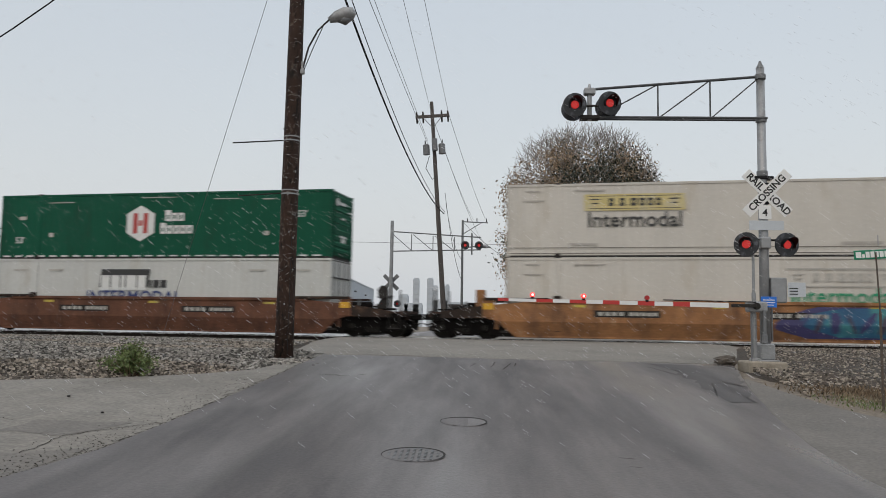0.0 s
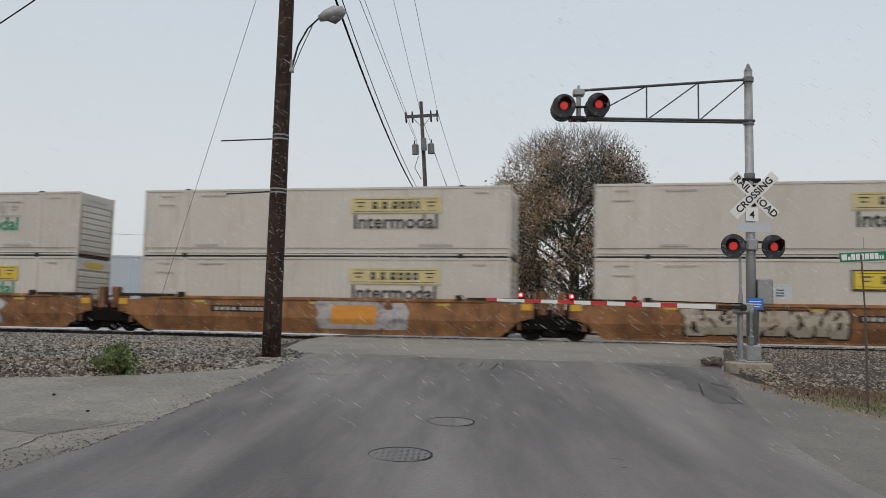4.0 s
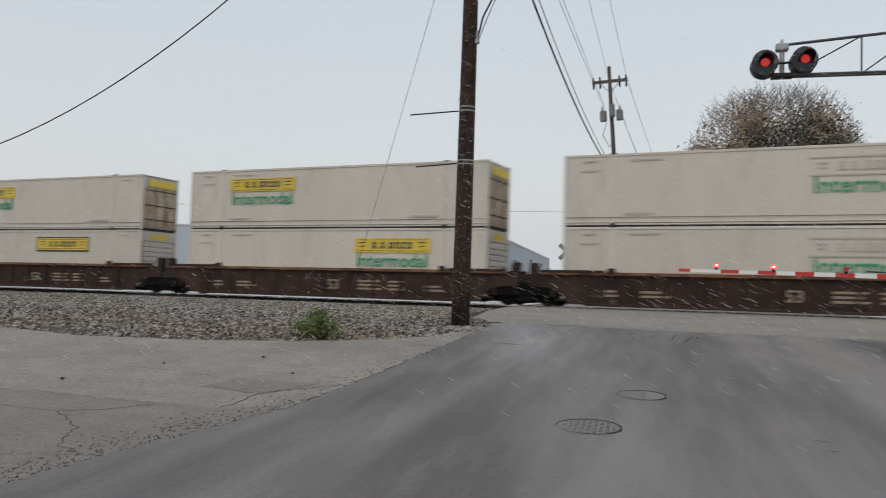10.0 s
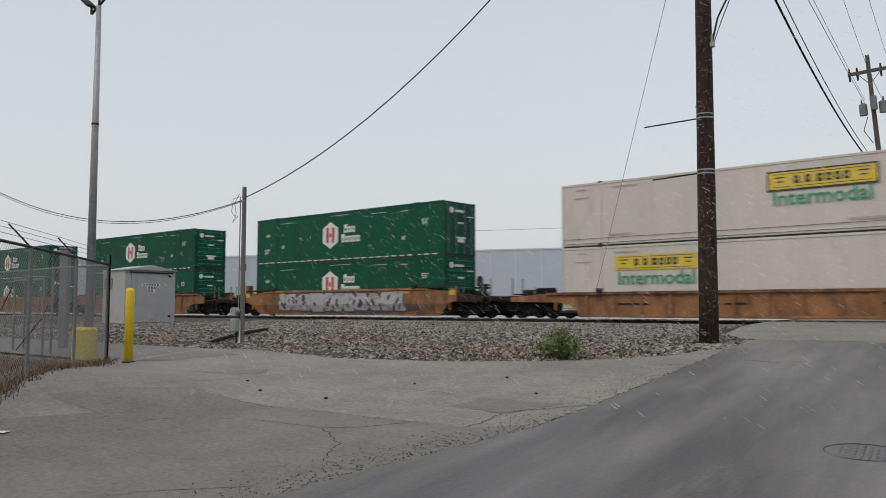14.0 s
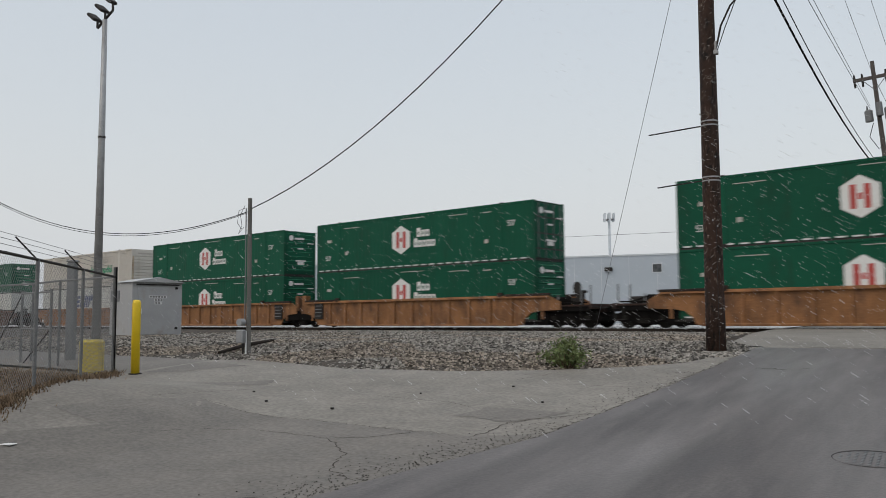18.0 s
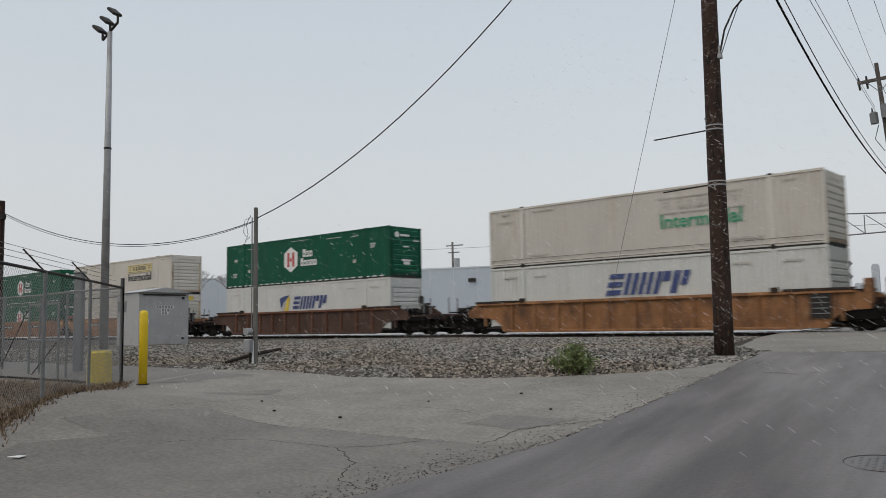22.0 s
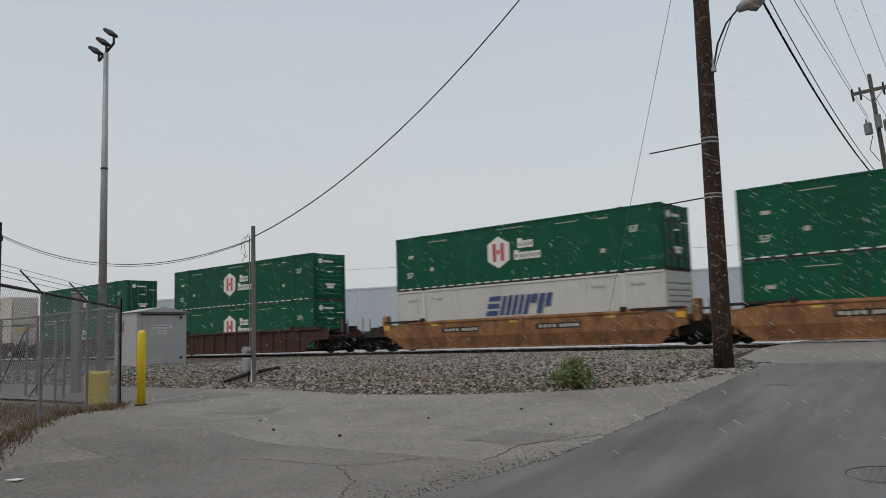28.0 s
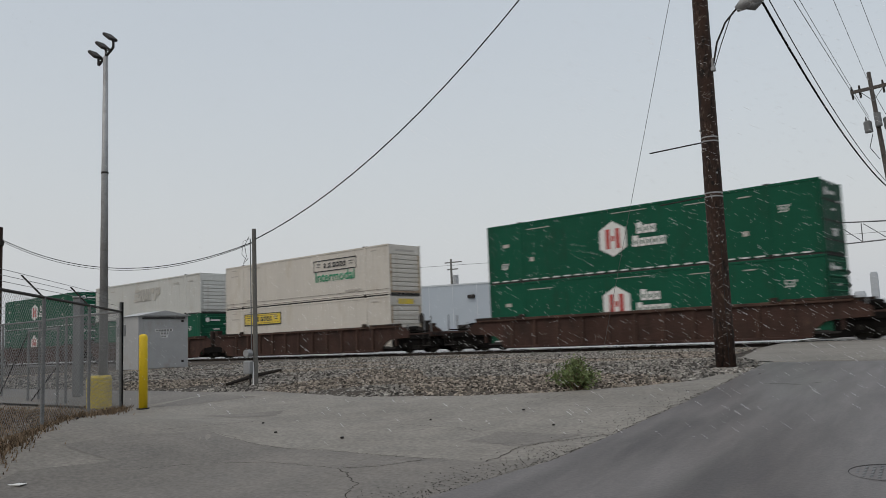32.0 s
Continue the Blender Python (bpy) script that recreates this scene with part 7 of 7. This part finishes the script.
def yard_brace():
    ob = thing("fence_gate", "braced galvanised gate frame in the yard fence", "gate", pose(-14.42, 9.62, 0.5, 0, 0, 168))
    for x in (0.0, 1.45):
        part("upright", Shape().tube([(x, 0, 0.0), (x, 0, 1.5)], 0.026, 8), FENCE_M, ob)
    for z in (0.04, 0.75, 1.45):
        part("crossbar", Shape().tube([(0.0, 0, z), (1.45, 0, z)], 0.02, 8), FENCE_M, ob)
    part("brace", Shape().tube([(0.05, 0, 0.72), (1.3, 0, 0.06)], 0.014, 6), STEEL_D, ob)
    part("brace", Shape().tube([(1.5, 0, 1.4), (3.0, 0, 0.2)], 0.014, 6), STEEL_D, ob)
    p = thing("vent_post", "square grey metal post standing in the yard", "post", pose(-15.22, 10.6, land(-15.22, 10.6), 0, 0, 30))
    part("pipe", Shape().box(-0.085, 0.085, -0.085, 0.085, 0, 2.0, 0.02), GALV_D, p)
    part("cap", Shape().box(-0.1, 0.1, -0.1, 0.1, 2.0, 2.04, 0.015), GALV, p)


yard_brace()


def flood_light():
    x, y = -14.92, 10.97
    ob = thing("floodlight_pole", "tall grey steel floodlight pole with three lamp heads", "floodlight", pose(x, y, land(x, y)))
    part("pole", Shape().tube([(0, 0, 0.4), (0, 0, 4.6), (0, 0, 7.15)], [0.092, 0.068, 0.05], 12), GALV, ob, smooth=True)
    part("joint", Shape().tube([(0, 0, 4.6), (0, 0, 4.64)], 0.077, 12), STEEL_D, ob)
    bar0, bar1 = Vector((-0.16, -0.06, 6.98)), Vector((0.17, 0.06, 7.34))
    part("crossbar", Shape().tube([bar0, bar1], 0.028, 8), STEEL_D, ob)
    for t in (0.0, 0.5, 1.0):
        p = bar0.lerp(bar1, t)
        part("knuckle", Shape().tube([p, p + Vector((0, 0, 0.16))], 0.025, 8), STEEL_D, ob)
        h = Matrix.Translation(p + Vector((-0.02, 0, 0.18))) @ Matrix.Rotation(radians(38), 4, "Y")
        l = part("lamp_head", Shape().box(-0.27, 0.03, -0.11, 0.11, -0.03, 0.035, 0.02).moved(h), STEEL_D, ob, "flat dark lamp head")
        part("lamp_glass", Shape().box(-0.25, -0.02, -0.08, 0.08, -0.038, -0.031).moved(h), GALV_D, l)
    b = thing("pole_base", "faded yellow concrete block round the floodlight foot", "concrete base", pose(-13.15, 9.6, land(-13.15, 9.6), 0, 0, 55))
    part("block", Shape().box(-0.21, 0.21, -0.2, 0.2, -0.05, 0.56, 0.04), YELLOW_D, b)


flood_light()


def bollard(x, y):
    ob = thing("bollard", "bright yellow steel bollard at the apron edge", "bollard", pose(x, y, land(x, y)))
    part("sleeve", Shape().tube([(0, 0, 0), (0, 0, 1.22), (0, 0, 1.27), (0, 0, 1.285)], [0.072, 0.072, 0.06, 0.02], 18), YELLOW, ob, smooth=True)
    part("footing", Shape().tube([(0, 0, -0.02), (0, 0, 0.03)], 0.11, 14), STEEL_D, ob)


bollard(-11.88, 9.54)


def service_pole():
    x, y = -12.06, 12.41
    z = land(x, y) + 0.02
    ob = thing("service_pole", "short weathered grey service pole with a meter box", "utility pole", pose(x, y, z))
    top = 3.88 - z
    part("shaft", Shape().tube([(0, 0, -0.1), (0, 0, top)], [0.05, 0.044], 12), WOOD_GREY, ob)
    part("conduit", Shape().tube([(-0.062, -0.045, 0.6), (-0.062, -0.045, top - 0.2)], 0.012, 6), GALV_D, ob)
    part("conduit", Shape().tube([(0.0, -0.07, -0.05), (0.0, -0.07, 0.5)], 0.016, 6), SIGN_W, ob, "white conduit")
    part("meter_box", Shape().box(-0.16, 0.02, -0.20, -0.07, 0.26, 0.53, 0.02), GALV, ob)
    part("meter", Shape().tube([(-0.07, -0.07, 0.68), (-0.07, -0.20, 0.68)], 0.075, 14), GALV, ob)
    part("box_pipe", Shape().tube([(-0.05, -0.1, -0.02), (-0.05, -0.1, 0.27)], 0.02, 6), STEEL_D, ob)
    part("wire_coil", Shape().tube([(-0.09, -0.05, top - 0.15), (-0.22, -0.05, top - 0.33), (-0.17, -0.05, top - 0.55), (-0.27, -0.05, top - 0.72), (-0.12, -0.05, top - 0.6)], 0.0055, 5), WIRE, ob)
    part("wire_coil", Shape().tube([(-0.09, -0.05, top - 0.2), (-0.26, -0.05, top - 0.24), (-0.3, -0.05, top - 0.5), (-0.17, -0.05, top - 0.63)], 0.005, 5), WIRE, ob)


service_pole()


def hut():
    ob = thing("signal_hut", "grey metal railway signal hut with a low gable roof", "equipment hut", Matrix.Translation((-24.35, 19.23, 0.78)) @ Matrix.Rotation(radians(79.7), 4, "Z"))
    W, D, H = 1.95, 1.6, 1.98
    part("body", Shape().box(0, W, 0, D, 0.05, H, 0.01), HUT, ob)
    part("roof", Shape().put([(-0.08, -0.12, H), (W + 0.08, -0.12, H), (W / 2, -0.12, H + 0.19), (-0.08, D + 0.1, H), (W + 0.08, D + 0.1, H), (W / 2, D + 0.1, H + 0.19)],
                             [(0, 1, 2), (5, 4, 3), (0, 2, 5, 3), (2, 1, 4, 5), (1, 0, 3, 4)]), HUT, ob)
    part("skid", Shape().box(-0.05, W + 0.05, -0.05, D + 0.05, -0.1, 0.06), STEEL_D, ob)
    d = part("door", Shape().box(0.22, W - 0.22, -0.03, 0.0, 0.12, H - 0.14, 0.008), HUT, ob)
    part("handle", Shape().box(0.30, 0.34, -0.07, -0.03, 0.85, 1.05, 0.008), LOGO_W, d, "pale door handle")
    part("drip_edge", Shape().box(0.15, W - 0.15, -0.06, 0.0, H - 0.1, H - 0.06), STEEL_D, ob)
    for k, (x0, x1, z) in enumerate(((0.62, 1.32, 1.42), (0.82, 1.16, 1.31), (0.84, 1.12, 1.20))):
        n = part("notice", Shape().box(x0, x1, -0.036, -0.03, z, z + 0.09), LOGO_W, d, "small white notice with unreadable lines")
        for q in range(int((x1 - x0) / 0.11)):
            part("notice_bar", Shape().box(x0 + 0.03 + q * 0.11, x0 + 0.10 + q * 0.11, -0.04, -0.036, z + 0.02, z + 0.07), STEEL_D, n)
    part("vent", Shape().box(-0.02, 0.0, 0.9, 1.5, 1.3, 1.7), GALV_D, ob)
    for z in (0.3, 1.75):
        part("hinge", Shape().box(W - 0.3, W - 0.2, -0.05, -0.03, z, z + 0.08), STEEL_D, d)


hut()


def street_sign():
    x, y = 6.08, 12.62
    ob = thing("street_sign", "green street name sign on a thin rusty post", "street sign", pose(x, y, land(x, y)))
    part("post", Shape().tube([(0, 0, -0.05), (0.0, 0, 1.4)], 0.02, 8).tube([(0.0, 0, 1.38), (-0.04, 0, 2.3)], 0.013, 8), POST_R, ob)
    b = part("blade", Shape().box(-0.36, 0.31, -0.006, 0.006, 2.205, 2.345, 0.004).moved(pose(0.14, 0, 0, 0, -3, -8)), SIGN_G, ob, "green sign blade")
    x0 = -0.335
    for w, h in ((0.10, 0.10), (0.045, 0.06), (0.07, 0.1), (0.07, 0.1), (0.06, 0.1), (0.07, 0.1), (0.07, 0.1), (0.07, 0.1), (0.03, 0.06), (0.03, 0.06)):
        part("name_bar", Shape().box(x0, x0 + w * 0.78, -0.011, -0.007, 2.23, 2.23 + h * 0.9).moved(pose(0.14, 0, 0, 0, -3, -8)), SIGN_W, b, "white bar in place of a letter")
        x0 += w * 0.78 + 0.0135
    part("finial", Shape().box(-0.03, 0.06, -0.004, 0.004, 2.4, 2.56).moved(pose(0, 0, 0, 0, 0, 60)), GALV, ob)


street_sign()


# ---- stones ----
def stones(name, label, spots, material, size, seed):
    rng = np.random.RandomState(seed)
    base = np.array([(x, y, z) for z in (-1, 1) for x, y in ((-1, -1), (1, -1), (1, 1), (-1, 1))], float) * 0.6
    quads = np.array([(3, 2, 1, 0), (4, 5, 6, 7), (0, 1, 5, 4), (1, 2, 6, 5), (2, 3, 7, 6), (3, 0, 4, 7)])
    n = len(spots)
    k = size * rng.uniform(0.5, 1.5, (n, 1, 1))
    q = base[None] * rng.uniform(0.5, 1.2, (n, 8, 3)) * k * np.array([1.25, 1.0, 0.8])
    a = rng.uniform(0, 6.28, n)
    c, s = np.cos(a)[:, None], np.sin(a)[:, None]
    q = np.stack([q[:, :, 0] * c - q[:, :, 1] * s, q[:, :, 0] * s + q[:, :, 1] * c, q[:, :, 2]], 2) + np.array(spots)[:, None, :]
    me = bpy.data.meshes.new(name)
    me.from_pydata(q.reshape(-1, 3).tolist(), [], (quads[None] + 8 * np.arange(n)[:, None, None]).reshape(-1, 4).tolist())
    me.materials.append(material)
    ob = new(name, me)
    return tagged(ob, label, "stones", kind="stuff")


def strew():
    rng = random.Random(9)
    left, brown, right, loose = [], [], [], []
    bed = bpy.data.objects["ballast_bed"]
    tree = bpy.context.evaluated_depsgraph_get()
    from_top = lambda x, y: scene.ray_cast(tree, Vector((x, y, 0.98)), Vector((0, 0, -1)))
    bpy.context.view_layer.update()
    for k in range(118000):
        x = -27 + 23.8 * rng.random() ** 0.65
        y0 = between(EDGE, x)
        y = y0 + rng.random() ** 1.3 * (y_track(x) - 2.0 - y0)
        if x > between(BED_END, y) - 0.1 - 0.25 * rng.random():
            continue
        v = (y - y0) / (y_track(x) + 3.2 - y0)
        z = bed_height(x, y, v) - 0.10 * max(0.0, 1 - math.hypot(x + 3.6, y - 15.7) / 1.2)
        (brown if noise.noise((x * 0.35, y * 0.35, 4)) > (0.16 if x < -6.5 else -0.02) else left).append((x, y, z + rng.uniform(-0.01, 0.03)))
    for k in range(20000):
        x = 5.5 + 12 * rng.random() ** 1.5
        y = 13.9 + rng.random() ** 1.2 * (y_track(x) - 2 - 13.9)
        if x < 5.5 + max(0, y - 16.5) * 0.3:
            continue
        right.append((x, y, land(x, y) + (0.04 if y > 15.4 else -0.06 + 0.066 * (y - 13.9)) + rng.uniform(-0.01, 0.03)))
    for k in range(2300):
        y = rng.uniform(2.6, 13) if k % 2 else rng.uniform(3.2, 8.5)
        x = between(ROAD_L, y) - abs(rng.gauss(0, 0.34)) + 0.16
        loose.append((x, y, land(x, y) + 0.025))
    stones("ballast_stones", "grey crushed ballast stones", left, STONE, 0.0255, 1)
    stones("ballast_stones", "brown crushed ballast stones", brown, STONE_B, 0.0255, 2)
    stones("ballast_stones", "crushed stones by the signal mast", right, STONE_B, 0.0225, 3)
    stones("loose_gravel", "loose gravel along the road edge", loose, STONE_D, 0.0062, 4)
    heap = [(-3.6 + rng.gauss(0, 0.32), 15.75 + rng.gauss(0, 0.25), 0) for k in range(700)]
    stones("ballast_stones", "pale stones heaped round the pole foot", [(x, y, land(x, y) + 0.02 + max(0, 0.03 - 0.06 * math.hypot(x + 3.6, y - 15.9))) for x, y, z in heap], mat("pale_stone", (0.27, 0.25, 0.225), 0.8, var=0.2, island=0.85), 0.027, 5)


strew()


def pebble(x, y, k, material=STONE, name="stone", label="small loose stone on the concrete"):
    s = Shape().box(-0.05 * k, 0.05 * k, -0.04 * k, 0.04 * k, 0, 0.05 * k, 0.014 * k)
    thing(name, label, "stone", pose(x, y, land(x, y) + 0.02, 0, 0, 40 * x), "loose stones", shape=s, material=material)


for x, y, k in ((-7.5, 8.1, 0.8), (-8.2, 8.6, 0.7), (-6.5, 8.2, 0.9), (-10.3, 7.3, 0.8), (-10.0, 7.0, 0.8), (-5.2, 10.6, 0.8), (-4.3, 9.6, 0.7), (-6.1, 9.6, 0.7)):
    pebble(x, y, k * 0.5, STEEL_D)
thing("litter", "flat white scrap of litter on the concrete", "litter", pose(-7.76, 4.82, land(-7.76, 4.82) + 0.02, 0, 0, 15), shape=Shape().box(-0.07, 0.07, -0.05, 0.05, 0, 0.008, 0.002), material=LOGO_W)
timber = Shape().tube([(-12.56, 12.1, land(-12.56, 12.1) + 0.10), (-12.8, 13.1, land(-12.8, 13.1) + 0.17), (-13.05, 14.2, land(-13.05, 14.2) + 0.2)], [0.03, 0.045, 0.03], 7)
thing("timber", "dark weathered strip of timber lying in the ballast", "timber", shape=timber, material=TIE)
boulder = Shape()
for j in range(9):
    for i in range(14):
        a, e = 2 * math.pi * i / 14, math.pi * (j / 8 - 0.5)
        d = Vector((math.cos(a) * math.cos(e), math.sin(a) * math.cos(e), math.sin(e)))
        q = 1 + 0.35 * noise.noise(d * 1.8) + 0.15 * noise.noise(d * 5)
        boulder.v.append((d.x * 0.36 * q, d.y * 0.42 * q, 0.14 + d.z * 0.22 * q))
boulder.f += [(j * 14 + i, j * 14 + (i + 1) % 14, (j + 1) * 14 + (i + 1) % 14, (j + 1) * 14 + i) for j in range(8) for i in range(14)]
thing("rock", "dark brown lump of earth at the crossing edge", "rock", pose(5.36, 17.9, land(5.4, 17.9), 0, 0, 20) @ Matrix.Scale(0.62, 4), shape=boulder, material=mat("dark_rock", (0.095, 0.078, 0.062), 0.9, var=0.4, bump=0.8))


# ---- falling snow ----
SNOW_V = Vector((5.0, -0.5, -3.2))


def snowfall():
    rng = np.random.RandomState(21)
    # flakes fill the air before the camera over the whole length of their fall
    n = 225000
    back = -SNOW_V
    start = np.stack([rng.uniform(-19, 10, n), 8.4 + 12.3 * rng.random_sample(n), rng.uniform(0.4, 8.5, n)], 1)
    start += np.outer(rng.uniform(-2.6, 34.4, n), np.array(back))
    a = rng.normal(0, 1, (n, 3))
    a /= np.linalg.norm(a, axis=1)[:, None]
    k = 0.0034 + 0.0050 * rng.random_sample((n, 1)) ** 1.6
    way = np.array(SNOW_V.normalized())
    a = way + 0.12 * a
    b = np.cross(a, rng.normal(0, 1, (n, 3)))
    b /= np.linalg.norm(b, axis=1)[:, None]
    c = np.cross(a, b)
    a = a * 1.7
    v = np.stack([start + a * k, start - a * k, start + b * k, start - b * k, start + c * k, start - c * k], 1).reshape(-1, 3)
    f0 = np.array([(0, 2, 4), (2, 1, 4), (1, 3, 4), (3, 0, 4), (2, 0, 5), (1, 2, 5), (3, 1, 5), (0, 3, 5)])
    f = (f0[None] + 6 * np.arange(n)[:, None, None]).reshape(-1, 3)
    me = bpy.data.meshes.new("snow_flakes")
    me.from_pydata(v.tolist(), [], f.tolist())
    me.materials.append(SNOW)
    ob = new("snow_flakes", me)
    return tagged(ob, "wet snow flakes blown aslant through the air", "snow", kind="stuff")


FLAKES = snowfall()


# ---- what moves ----
def motions():
    for ob, s, z in MOVING:
        walk(ob, [(t, track_pose(s + run, z)) for t, run in RUN])
    walk(FLAKES, [(t, Matrix.Translation(SNOW_V * t)) for t in (0, 8, 16, 24, 32)])


motions()
